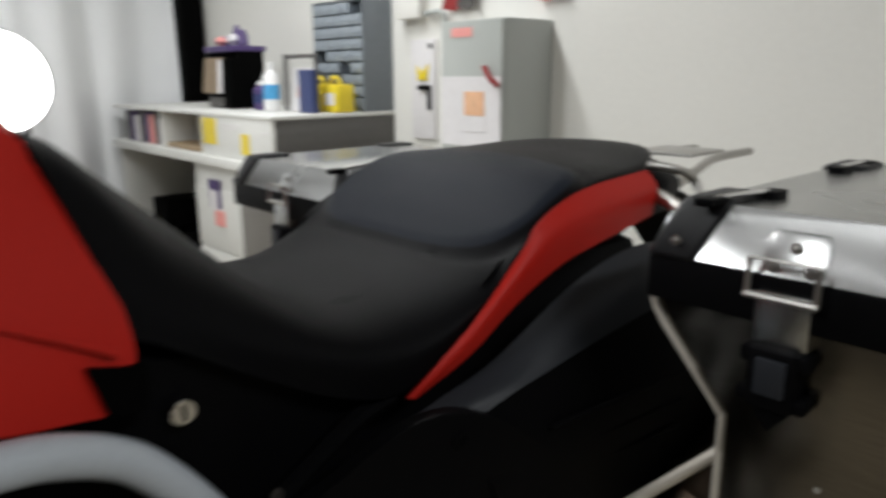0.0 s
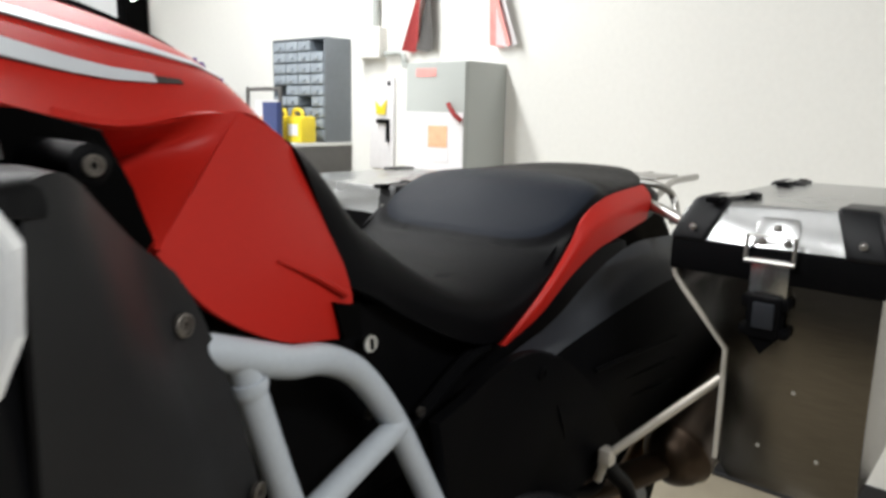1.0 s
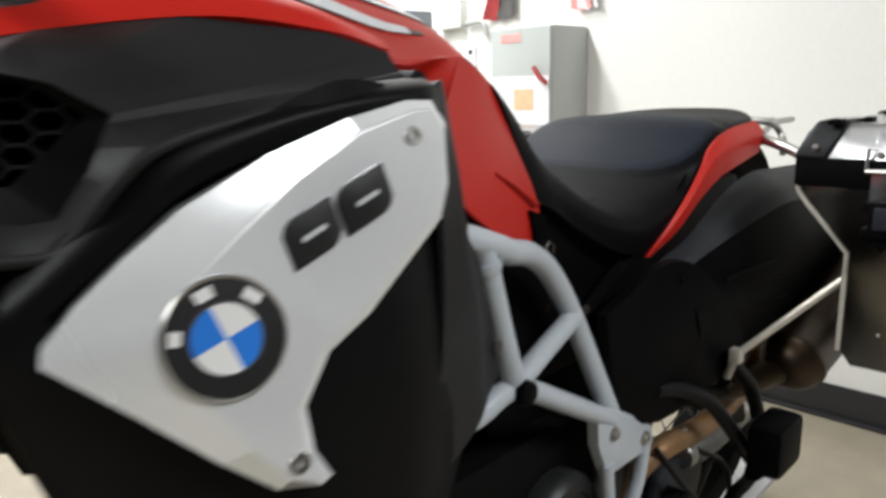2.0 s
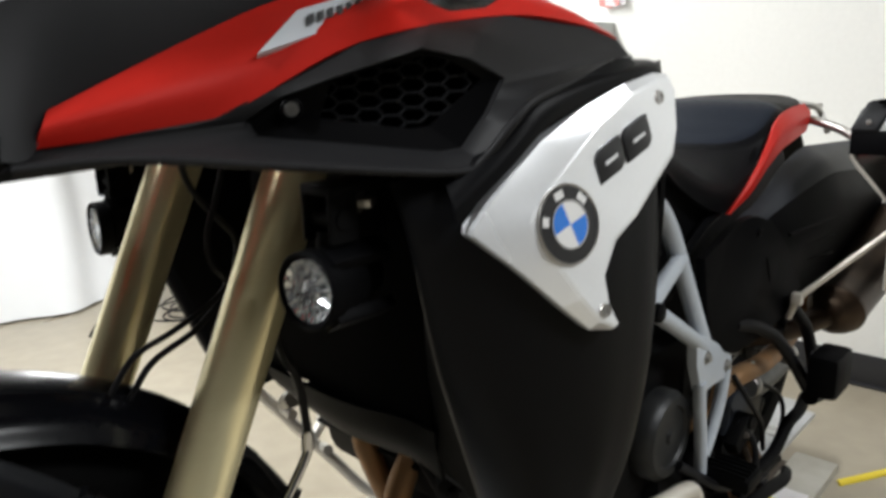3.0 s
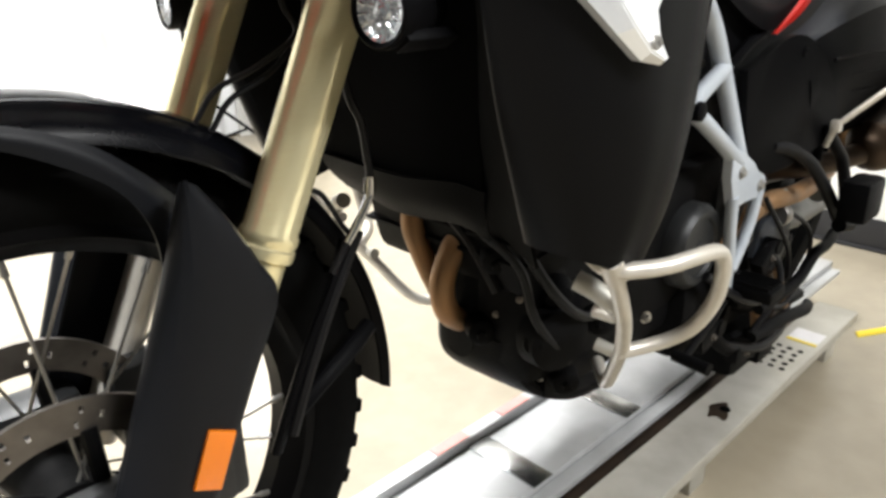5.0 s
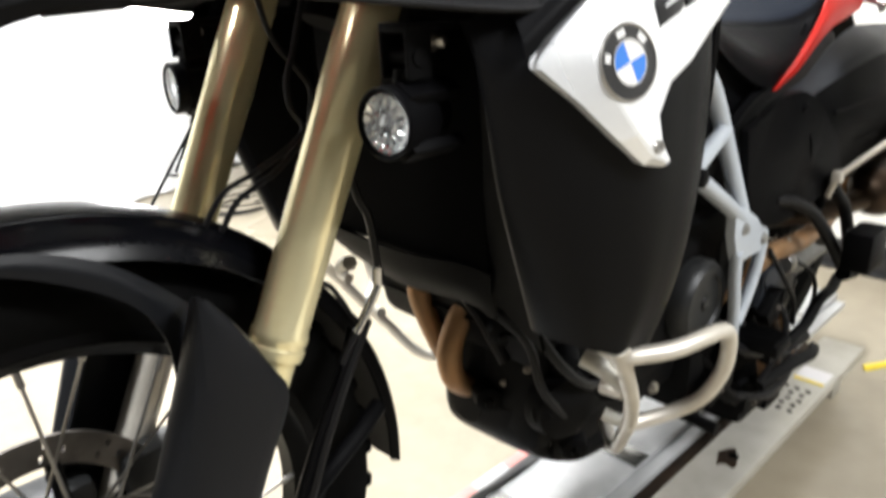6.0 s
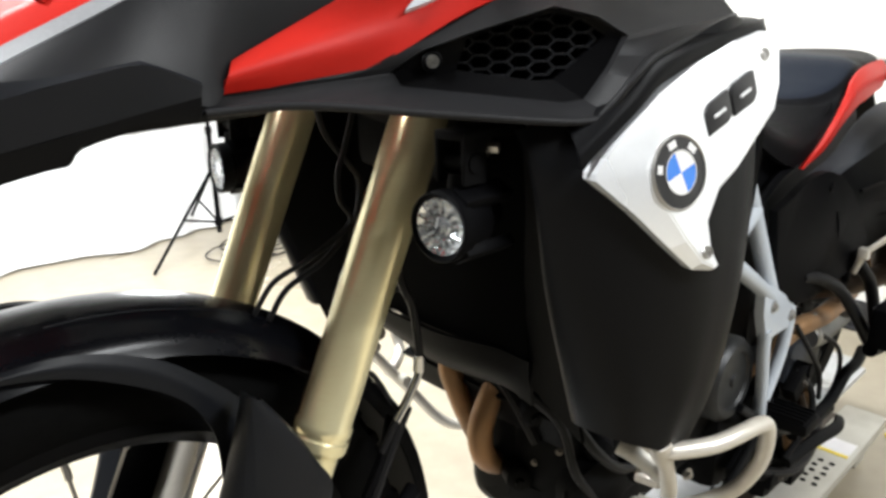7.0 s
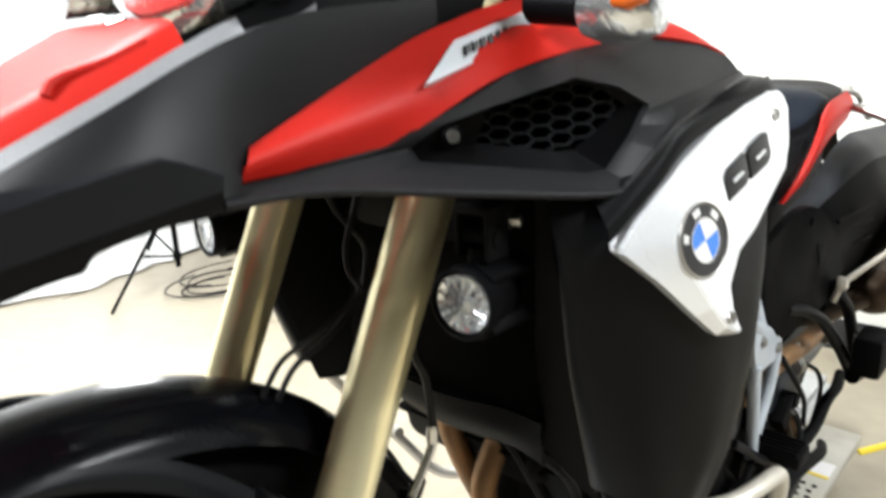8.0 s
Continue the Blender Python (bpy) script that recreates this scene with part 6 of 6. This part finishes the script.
    for v in bm.verts:
        f = abs((v.co.x - 1.262) / 0.086) ** 3.2 + abs(v.co.y / 0.164) ** 3.2
        if f < 1.6 and v.co.z > 0.86:
            v.co.z += 0.006 * min(1.0, max(0.0, (1.15 - f) / 0.3)) - 0.0025 * max(0.0, 1 - abs(f - 1.3) / 0.3)
    return bm


part("seat", seat_shape(), VINYL, bike, "black vinyl dual seat with a slate grey bolster")
TAIL = [
    [(1.066, -0.176, 0.790), (1.134, -0.186, 0.844), (1.194, -0.187, 0.897), (1.232, -0.184, 0.926), (1.30, -0.178, 0.944), (1.431, -0.166, 0.950)],
    [(1.071, -0.178, 0.788), (1.129, -0.190, 0.832), (1.187, -0.195, 0.880), (1.238, -0.195, 0.908), (1.304, -0.192, 0.921), (1.436, -0.178, 0.930)],
    [(1.076, -0.176, 0.786), (1.13, -0.187, 0.815), (1.188, -0.191, 0.852), (1.251, -0.190, 0.876), (1.307, -0.187, 0.885), (1.439, -0.172, 0.897)]]
part("tail_panel", skin(TAIL, 5, 6, 0.006), RED, bike, "satin red tail panel")
part("tail_panel", flipped(skin([[(x, y + 0.012, z - 0.03) for x, y, z in row] for row in TAIL], 5, 6, 0.006)), RED, bike, "satin red tail panel")

# silencer, heat shield and tail
both("tail_shield", lambda: skin([
    [(1.055, -0.182, 0.772), (1.10, -0.184, 0.784), (1.162, -0.188, 0.803), (1.264, -0.190, 0.850), (1.358, -0.190, 0.872), (1.46, -0.188, 0.870), (1.70, -0.19, 0.86)],
    [(1.075, -0.200, 0.768), (1.12, -0.206, 0.782), (1.175, -0.210, 0.796), (1.275, -0.215, 0.828), (1.375, -0.217, 0.848), (1.47, -0.217, 0.845), (1.70, -0.215, 0.83)],
    [(1.10, -0.212, 0.764), (1.14, -0.217, 0.778), (1.19, -0.222, 0.790), (1.295, -0.228, 0.808), (1.40, -0.232, 0.820), (1.48, -0.232, 0.818), (1.70, -0.23, 0.80)]], 5, 5, 0.006), SLATE, "slate grey tail shield")
part("silencer_shield", skin([
    [(1.10, -0.211, 0.764), (1.14, -0.216, 0.778), (1.19, -0.221, 0.790), (1.295, -0.227, 0.808), (1.40, -0.231, 0.820), (1.48, -0.231, 0.818), (1.72, -0.23, 0.80)],
    [(1.12, -0.228, 0.70), (1.17, -0.232, 0.712), (1.22, -0.238, 0.722), (1.31, -0.245, 0.738), (1.41, -0.249, 0.752), (1.50, -0.25, 0.752), (1.75, -0.25, 0.74)],
    [(1.15, -0.222, 0.62), (1.20, -0.228, 0.63), (1.25, -0.232, 0.64), (1.33, -0.238, 0.655), (1.42, -0.242, 0.665), (1.52, -0.242, 0.665), (1.75, -0.24, 0.65)],
    [(1.13, -0.216, 0.585), (1.19, -0.222, 0.588), (1.25, -0.226, 0.592), (1.33, -0.231, 0.598), (1.42, -0.235, 0.600), (1.54, -0.235, 0.598), (1.75, -0.23, 0.590)]], 5, 5, 0.005), BLACK, bike, "black silencer heat shield")
for k in range(3):
    part("shield_rib", tube([(1.185 + 0.038 * k, -0.236 + 0.001 * k, 0.742 - 0.031 * k), (1.28 + 0.03 * k, -0.243, 0.742 - 0.033 * k), (1.397 - 0.002 * k, -0.2485, 0.739 - 0.033 * k)], 0.003, 4, 8), BLACK, bike)
part("foot_guard", plate([(0.932, -0.20, 0.746), (0.976, -0.205, 0.762), (1.008, -0.208, 0.776), (1.05, -0.215, 0.789), (1.10, -0.225, 0.783), (1.165, -0.233, 0.738), (1.23, -0.237, 0.668), (1.26, -0.239, 0.618), (1.18, -0.231, 0.59), (1.05, -0.212, 0.565), (0.965, -0.202, 0.62)], (0, 0.014, 0), 0.005, 3), BLACK, bike, "black heel guard plate")
part("guard_screw", screw((1.085, -0.222, 0.762), (0, -1, 0), 0.008, 0.003), BLACK, bike)
part("silencer", joined(lathe([(-0.030, 0), (-0.028, 0.020), (-0.020, 0.036), (-0.006, 0.046), (0.006, 0.050), (0.010, 0.0535), (0.020, 0.0535), (0.024, 0.051), (0.10, 0.053), (0.42, 0.055)], (1.392, -0.262, 0.556), (0.93, -0.10, 0.36), 32), tube([(1.20, -0.14, 0.53), (1.30, -0.21, 0.535), (1.385, -0.258, 0.553)], 0.021, 5, 16)), MUFF, bike, "browned steel silencer")
part("link_pipe", tube([(0.92, -0.10, 0.37), (1.02, -0.15, 0.435), (1.08, -0.192, 0.500), (1.22, -0.196, 0.490), (1.34, -0.192, 0.492), (1.44, -0.185, 0.510), (1.47, -0.185, 0.56), (1.40, -0.185, 0.66)], 0.0175, 6, 18), RUST, bike, "heat-tinted brown link pipe")
for p, q in (((1.165, -0.192, 0.460), (1.0, -0.03, -0.02)), ((1.36, -0.191, 0.459), (1.0, 0.05, 0.15))):
    part("pipe_clamp", lathe([(0, 0.019), (0.003, 0.021), (0.017, 0.021), (0.020, 0.019)], p, q, 22), STEEL, bike, "dull steel pipe clamp")
part("swingarm", joined(tube([(1.0, -0.12, 0.47), (1.25, -0.155, 0.425), (1.53, -0.140, 0.405)], 0.033, 4, 14, 0.7), tube([(1.0, 0.11, 0.47), (1.25, 0.125, 0.44), (1.53, 0.125, 0.405)], 0.035, 4, 14, 0.7), lathe([(-0.14, 0.012), (0.14, 0.012)], REAR, (0, 1, 0), 16)), SWING, bike, "grey swingarm")
part("tail_frame", joined(tube([(0.90, -0.10, 0.80), (1.2, -0.11, 0.80), (1.6, -0.09, 0.90)], 0.012, 4), tube([(0.90, 0.10, 0.80), (1.2, 0.11, 0.80), (1.6, 0.09, 0.90)], 0.012, 4), block(0.80, 1.5, -0.125, 0.125, 0.58, 0.86, 0.03)), BLACK, bike)
part("rear_mudguard", skin([[(1.45, -0.09, 0.89), (1.60, -0.09, 0.90), (1.72, -0.08, 0.86), (1.84, -0.07, 0.74)], [(1.45, 0, 0.90), (1.60, 0, 0.915), (1.74, 0, 0.875), (1.86, 0, 0.75)], [(1.45, 0.09, 0.89), (1.60, 0.09, 0.90), (1.72, 0.08, 0.86), (1.84, 0.07, 0.74)]], 4, 4, 0.005), BLACK, bike)

# luggage carrier
part("rear_rack", joined(block(1.76, 1.87, -0.04, 0.07, 0.926, 0.932, 0.003), tube([(1.60, -0.10, 0.90), (1.70, -0.085, 0.918), (1.80, -0.06, 0.924), (1.94, -0.05, 0.924)], 0.007, 4, 10), tube([(1.60, 0.10, 0.90), (1.70, 0.085, 0.918), (1.80, 0.06, 0.924), (1.94, 0.05, 0.924)], 0.0055, 4, 10)), STEEL, bike, "bright steel rear rack")
part("grab_rail", tube([(1.47, -0.120, 0.950), (1.510, -0.157, 0.942), (1.545, -0.165, 0.925), (1.530, -0.180, 0.900), (1.460, -0.203, 0.896)], 0.0058, 6, 12), STEEL, bike, "bright grab rail behind the seat")
part("tail_cap", skin([[(1.45, -0.10, 0.950), (1.50, -0.11, 0.952), (1.56, -0.10, 0.945)], [(1.45, -0.140, 0.925), (1.50, -0.148, 0.928), (1.57, -0.130, 0.920)], [(1.45, -0.135, 0.880), (1.50, -0.140, 0.885), (1.56, -0.125, 0.885)]], 4, 4, 0.005), BLACK, bike, "black tail cap")
carrier = part("pannier_carrier", tube([(1.46, -0.13, 0.925), (1.44, -0.19, 0.915), (1.40, -0.25, 0.90), (1.33, -0.29, 0.885), (1.265, -0.302, 0.870)], 0.0085, 5, 12), STEEL, bike, "bright tubular pannier carrier")
rod = part("carrier_rod", tube([(1.243, -0.368, 0.752), (1.222, -0.318, 0.700), (1.196, -0.256, 0.634)], 0.0056, 4, 12), BARS, bike, "bright carrier rod")
part("rod_end", block(1.186, 1.204, -0.262, -0.245, 0.620, 0.641, 0.003), BARS, rod)
part("rod_stud", tube([(1.194, -0.252, 0.626), (1.200, -0.240, 0.592)], 0.006, 1, 10), BARS, rod)
part("pannier_carrier", tube([(1.50, 0.15, 0.945), (1.45, 0.18, 0.90), (1.35, 0.19, 0.86), (1.30, 0.19, 0.75), (1.20, 0.18, 0.68), (1.12, 0.17, 0.60)], 0.010, 5, 12), BARS, bike, "bright tubular pannier carrier")

# pegs, levers and the tangle below
part("passenger_peg", block(1.165, 1.255, -0.335, -0.285, 0.470, 0.545, 0.012), BLACK, bike, "black folding passenger peg")
for hoop in ([(1.050, -0.205, 0.612), (1.080, -0.216, 0.606), (1.110, -0.226, 0.594), (1.149, -0.240, 0.568), (1.188, -0.262, 0.512), (1.222, -0.275, 0.462), (1.235, -0.280, 0.448)],
             [(1.205, -0.235, 0.622), (1.232, -0.246, 0.590), (1.257, -0.255, 0.558), (1.267, -0.268, 0.493), (1.245, -0.280, 0.447)]):
    part("peg_hoop", tube(hoop, 0.011, 6, 12), CABLE, bike, "black tubular peg hanger")
part("peg_foot", tube([(1.205, -0.285, 0.452), (1.262, -0.285, 0.440)], 0.013, 1, 12), BLACK, bike)
part("peg_stud", tube([(1.150, -0.198, 0.515), (1.150, -0.206, 0.490)], 0.008, 1, 12), ALU_DULL, bike, "dull alloy stud")
part("peg_bracket", joined(tube([(1.14, -0.205, 0.62), (1.20, -0.205, 0.628), (1.27, -0.205, 0.60)], 0.010, 4, 10), tube([(1.15, -0.205, 0.625), (1.18, -0.205, 0.575), (1.20, -0.205, 0.555)], 0.009, 4, 10), tube([(1.18, -0.205, 0.57), (1.24, -0.205, 0.545), (1.28, -0.205, 0.54)], 0.009, 4, 10), tube([(1.26, -0.205, 0.605), (1.275, -0.205, 0.57), (1.28, -0.205, 0.53)], 0.009, 4, 10)), BLACK, bike, "black peg bracket with a square window")
part("peg_tip", block(1.196, 1.216, -0.297, -0.280, 0.490, 0.540, 0.004), ALU, bike, "bright worn peg end")
peg = part("rider_peg", joined(block(0.965, 1.025, -0.275, -0.19, 0.368, 0.392, 0.008), tube([(1.0, -0.20, 0.38), (1.02, -0.16, 0.42)], 0.014, 1)), ENGINE, bike, "black serrated rider's peg")
for k in range(5):
    part("peg_tooth", block(0.968 + 0.012 * k, 0.972 + 0.012 * k, -0.268, -0.20, 0.391, 0.398, 0.001), ENGINE, peg)
part("gear_lever", joined(tube([(0.98, -0.20, 0.37), (0.88, -0.215, 0.35), (0.78, -0.225, 0.33)], 0.007, 4), tube([(0.78, -0.21, 0.33), (0.775, -0.27, 0.33)], 0.010, 1)), ENGINE, bike)
part("side_stand", joined(tube([(0.92, -0.16, 0.36), (1.00, -0.19, 0.25), (1.14, -0.19, 0.19)], 0.013, 4), block(1.12, 1.19, -0.215, -0.165, 0.17, 0.2, 0.006)), BLACK, bike, "folded black side stand")
part("stand_lever", joined(tube([(1.02, -0.17, 0.33), (1.10, -0.19, 0.30), (1.22, -0.17, 0.33), (1.34, -0.15, 0.36)], 0.016, 4)), ENGINE, bike, "black centre stand leg")

for pts, r in (([(1.10, -0.20, 0.42), (1.12, -0.225, 0.38), (1.10, -0.235, 0.33), (1.05, -0.22, 0.27)], 0.006),
               ([(0.90, -0.19, 0.42), (0.98, -0.225, 0.36), (1.08, -0.225, 0.33), (1.18, -0.20, 0.30)], 0.008), ([(1.0, -0.19, 0.25), (1.1, -0.22, 0.22), (1.22, -0.21, 0.21), (1.30, -0.19, 0.25)], 0.009)):
    part("hose", tube(pts, r, 5, 8), CABLE, bike)
for x, y, z, a in ((1.03, -0.20, 0.34, 20), (1.10, -0.205, 0.40, -35), (1.06, -0.20, 0.22, 10), (0.93, -0.19, 0.30, -15), (1.17, -0.20, 0.26, 40)):
    part("linkage_bracket", moved(joined(block(-0.035, 0.035, -0.012, 0.012, -0.018, 0.018, 0.006), lathe([(-0.016, 0.014), (0.016, 0.014)], (0.028, 0, 0), (0, 1, 0), 16)), pose(x, y, z, 0, a, 0)), ENGINE, bike)
    part("linkage_bolt", bolt((x, y - 0.012, z), (0, -1, 0), 0.004, 0.006), DISC, bike)
part("chain", tube([(1.04, -0.105, 0.52), (1.25, -0.105, 0.49), (1.50, -0.105, 0.46)], 0.009, 1, 8), STEEL, bike, "steel drive chain")

part("chain_guard", plate([(1.075, -0.192, 0.400), (1.110, -0.192, 0.463), (1.225, -0.192, 0.442), (1.238, -0.192, 0.390), (1.190, -0.192, 0.335), (1.120, -0.192, 0.345)], (0, 0.010, 0), 0.004, 3), SLATE, bike, "slate grey chain guard")
for pts, r, mat in (([(1.095, -0.195, 0.345), (1.105, -0.200, 0.300), (1.130, -0.200, 0.245)], 0.012, RUST), ([(1.150, -0.195, 0.350), (1.165, -0.205, 0.300), (1.160, -0.205, 0.250)], 0.009, MUFF),
                    ([(1.190, -0.190, 0.345), (1.215, -0.200, 0.300), (1.235, -0.205, 0.255)], 0.010, RUST)):
    part("linkage_rod", tube(pts, r, 4, 10), mat, bike, "rusty brown linkage rod")
for pts in ([(1.06, -0.205, 0.52), (1.10, -0.222, 0.46), (1.16, -0.222, 0.40), (1.20, -0.215, 0.33)], [(1.20, -0.20, 0.46), (1.26, -0.215, 0.42), (1.30, -0.215, 0.36), (1.28, -0.21, 0.29)], [(1.10, -0.21, 0.30), (1.17, -0.225, 0.285), (1.24, -0.222, 0.30), (1.31, -0.21, 0.29)]):
    part("hose", tube(pts, 0.0045, 5, 8), CABLE, bike)
part("brake_lever", tube([(1.370, -0.232, 0.380), (1.310, -0.240, 0.374), (1.255, -0.238, 0.368), (1.198, -0.235, 0.332), (1.120, -0.230, 0.322), (1.050, -0.225, 0.318)], 0.011, 5, 10), ENGINE, bike, "black forged lever")
part("stand_foot", joined(tube([(1.050, -0.222, 0.262), (1.160, -0.232, 0.262), (1.264, -0.236, 0.246), (1.320, -0.225, 0.236)], 0.012, 5, 10, 0.7)), ENGINE, bike, "black folded stand foot")

# indicators
def indicator(s):
    st = part("indicator", tube([(0.325, s * 0.20, 1.088), (0.322, s * 0.24, 1.084), (0.318, s * 0.27, 1.08)], 0.012, 4, 14, 1.2), BLACK, bike, "turn indicator on a black stalk")
    part("lens", lathe([(-0.01, 0.004), (-0.006, 0.02), (0.01, 0.026), (0.035, 0.026), (0.05, 0.02), (0.056, 0.008)], (0.317, s * 0.262, 1.083), (0.1, s * 1.0, 0.0), 24), REFLECTOR, st, "clear indicator lens")
    part("bulb", lathe([(0, 0.006), (0.012, 0.009), (0.024, 0.004)], (0.295, s * 0.29, 1.088), (0, s * 1.0, 0), 12), AMBER, st, "amber bulb")


indicator(-1)
indicator(1)


# ---- panniers ----
def cap(xx, sx, yy, sy, z0, lip, z1):
    """A rounded lid corner whose upper half leans inwards with the lid."""
    bm = block(xx - sx * 0.004, xx + sx * 0.062, yy - sy * 0.004, yy + sy * 0.038, z0, z1 + 0.004, 0.007, 3)
    for v in bm.verts:
        k = max(0.0, (v.co.z - lip) / (z1 - lip))
        v.co.x += sx * 0.021 * k
        v.co.y += sy * 0.016 * k
    return bm


def pannier(x0, x1, ya, yb, z0, z1, s, cut, label):
    """An aluminium case; ya is the inner, yb the outer side, s the flank; cut: the inner foot stands off for the silencer."""
    th = thing("pannier", label, "pannier", (x0, s * ya, z0), "panniers")
    zl = z1 - 0.047
    lip = zl + 0.014
    prof = [(ya, zl), (ya, zl - 0.038), (ya + cut * 0.2, zl - 0.056), (ya + cut, zl - 0.118), (ya + cut, z0 + 0.02), (ya + cut + 0.015, z0), (yb - 0.02, z0), (yb, z0 + 0.02), (yb, zl)]
    body = part("body", plate([(x0 + 0.006, s * y, z) for y, z in prof], (x1 - x0 - 0.012, 0, 0), 0.005), ALU_SIDE, th, "aluminium case body darkened for its dim reflection")
    part("edge_strip", tube([(x0 + 0.004, s * ya, zl - 0.03), (x0 + 0.004, s * (ya + cut * 0.05), zl - 0.042), (x0 + 0.004, s * (ya + cut * 0.2), zl - 0.056), (x0 + 0.004, s * (ya + cut), zl - 0.118), (x0 + 0.004, s * (ya + cut), z0 + 0.02)], 0.0032, 1, 8), BARS, body)
    part("seal_band", block(x0 - 0.002, x1 + 0.002, s * (ya - 0.003), s * (yb + 0.003), zl - 0.034, zl + 0.004, 0.004), BLACK, th, "black rubber band under the lid")
    lid = part("lid", plate([(x0, s * y, z) for y, z in [(ya, zl + 0.004), (yb, zl + 0.004), (yb, lip), (yb - 0.006, z1 - 0.01), (yb - 0.022, z1), (ya + 0.022, z1), (ya + 0.006, z1 - 0.01), (ya, lip)]], (x1 - x0, 0, 0), 0.0), ALU, th, "brushed aluminium lid")
    for v in lid.data.vertices:
        if v.co.z > lip + 0.002:
            v.co.x += 0.022 * (1 if v.co.x < (x0 + x1) / 2 else -1) * (v.co.z - lip) / (z1 - lip)
    for xx, sx in ((x0, 1), (x1, -1)):
        for yy, sy in ((ya, 1), (yb, -1)):
            c = part("corner_cap", cap(xx, sx, s * yy, s * sy, zl, lip, z1), DARK, th, "black plastic lid corner")
            part("rivet", bolt((xx - sx * 0.0045, s * (yy + sy * 0.022), zl + 0.018), (-sx, 0, 0), 0.0026, 0.003), STEEL, c)
    ym = (ya + yb) / 2 + 0.002
    for xx, sx in ((x0, 1), (x1, -1)):
        la = part("latch", joined(plate([(xx - sx * 0.002, s * (ym - 0.022), zl + 0.028), (xx - sx * 0.002, s * (ym - 0.018), zl + 0.035), (xx - sx * 0.002, s * (ym + 0.018), zl + 0.035), (xx - sx * 0.002, s * (ym + 0.022), zl + 0.028), (xx - sx * 0.002, s * (ym + 0.022), zl + 0.006), (xx - sx * 0.002, s * (ym - 0.022), zl + 0.006)], (sx * 0.004, 0, 0), 0.001),
                                   block(xx - sx * 0.008, xx + sx * 0.006, s * (ym - 0.020), s * (ym + 0.020), zl - 0.052, zl - 0.006, 0.002)), ALU, th, "steel over-centre latch")
        for v in la.data.vertices:
            if v.co.z > zl + 0.004:
                v.co.x += sx * 0.020 * (v.co.z - zl) / (z1 - zl)
        part("latch_wire", joined(*[tube([(xx - sx * 0.012, s * (ym + d), zl + 0.018), (xx - sx * 0.013, s * (ym + d), zl - 0.010)], 0.0022, 1, 8) for d in (-0.024, 0.024)], tube([(xx - sx * 0.013, s * (ym - 0.025), zl - 0.009), (xx - sx * 0.013, s * (ym + 0.025), zl - 0.009)], 0.0028, 1, 8), tube([(xx - sx * 0.012, s * (ym - 0.025), zl + 0.018), (xx - sx * 0.012, s * (ym + 0.025), zl + 0.018)], 0.0014, 1, 8)), STEEL, la)
        part("latch_bolt", joined(bolt((xx + sx * 0.008, s * ym, zl + 0.024), (-sx, 0, 0), 0.0030, 0.004), bolt((xx + sx * 0.001, s * (ym - 0.013), zl + 0.010), (-sx, 0, 0), 0.0027, 0.004), bolt((xx + sx * 0.001, s * (ym + 0.013), zl + 0.010), (-sx, 0, 0), 0.0027, 0.004)), STEEL, la)
        lock = part("latch_lock", block(xx - sx * 0.018, xx + sx * 0.006, s * (ym - 0.017), s * (ym + 0.017), zl - 0.092, zl - 0.046, 0.004), BLACK, th, "black plastic lock")
        for za, zb, half in ((zl - 0.060, zl - 0.047, 0.024), (zl - 0.091, zl - 0.080, 0.025)):
            part("lock_flange", block(xx - sx * 0.014, xx + sx * 0.006, s * (ym - half), s * (ym + half), za, zb, 0.003), BLACK, lock)
        part("lock_cover", block(xx - sx * 0.021, xx - sx * 0.017, s * (ym - 0.010), s * (ym + 0.012), zl - 0.080, zl - 0.052, 0.002), SLATE, lock, "slate lock cover")
        part("lock_tip", plate([(xx - sx * 0.012, s * (ym - 0.014), zl - 0.094), (xx - sx * 0.012, s * (ym + 0.014), zl - 0.094), (xx - sx * 0.012, s * ym, zl - 0.111)], (sx * 0.012, 0, 0), 0.001), BLACK, lock)
    for xx, turn in ((x0 + 0.045, 0.6), (x1 - 0.08, 0.1)):
        ends = [Vector((xx - 0.034, s * (ya + 0.040), z1)), Vector((xx + 0.034, s * (ya + 0.040 + 0.03 * turn), z1))]
        loop = part("lid_loop", tube([ends[0], ends[0].lerp(ends[1], 0.15) + Vector((0, 0, 0.005)), ends[0].lerp(ends[1], 0.85) + Vector((0, 0, 0.005)), ends[1]], 0.0024, 4, 8), CHROME, th, "bright wire lashing loop")
        for e in ends:
            part("loop_foot", moved(block(-0.012, 0.012, -0.008, 0.008, -0.001, 0.006, 0.002), Matrix.Translation(e)), BLACK, loop, "black loop foot")
    for dy, dz in ((0.03, 0.05), (-0.03, 0.05), (0.0, 0.12)):
        part("body_rivet", bolt((x0 + 0.0055, s * (ym + cut / 2 + dy), z0 + dz), (-1, 0, 0), 0.0015, 0.0012), ALU_DULL, body)
    return th


pannier(1.222, 1.61, 0.306, 0.520, 0.640, 0.958, -1, 0.068, "brushed aluminium pannier cut away for the silencer, black corners")
pannier(1.262, 1.64, 0.190, 0.530, 0.600, 0.923, 1, 0.0, "full-depth brushed aluminium pannier with black lid corners")
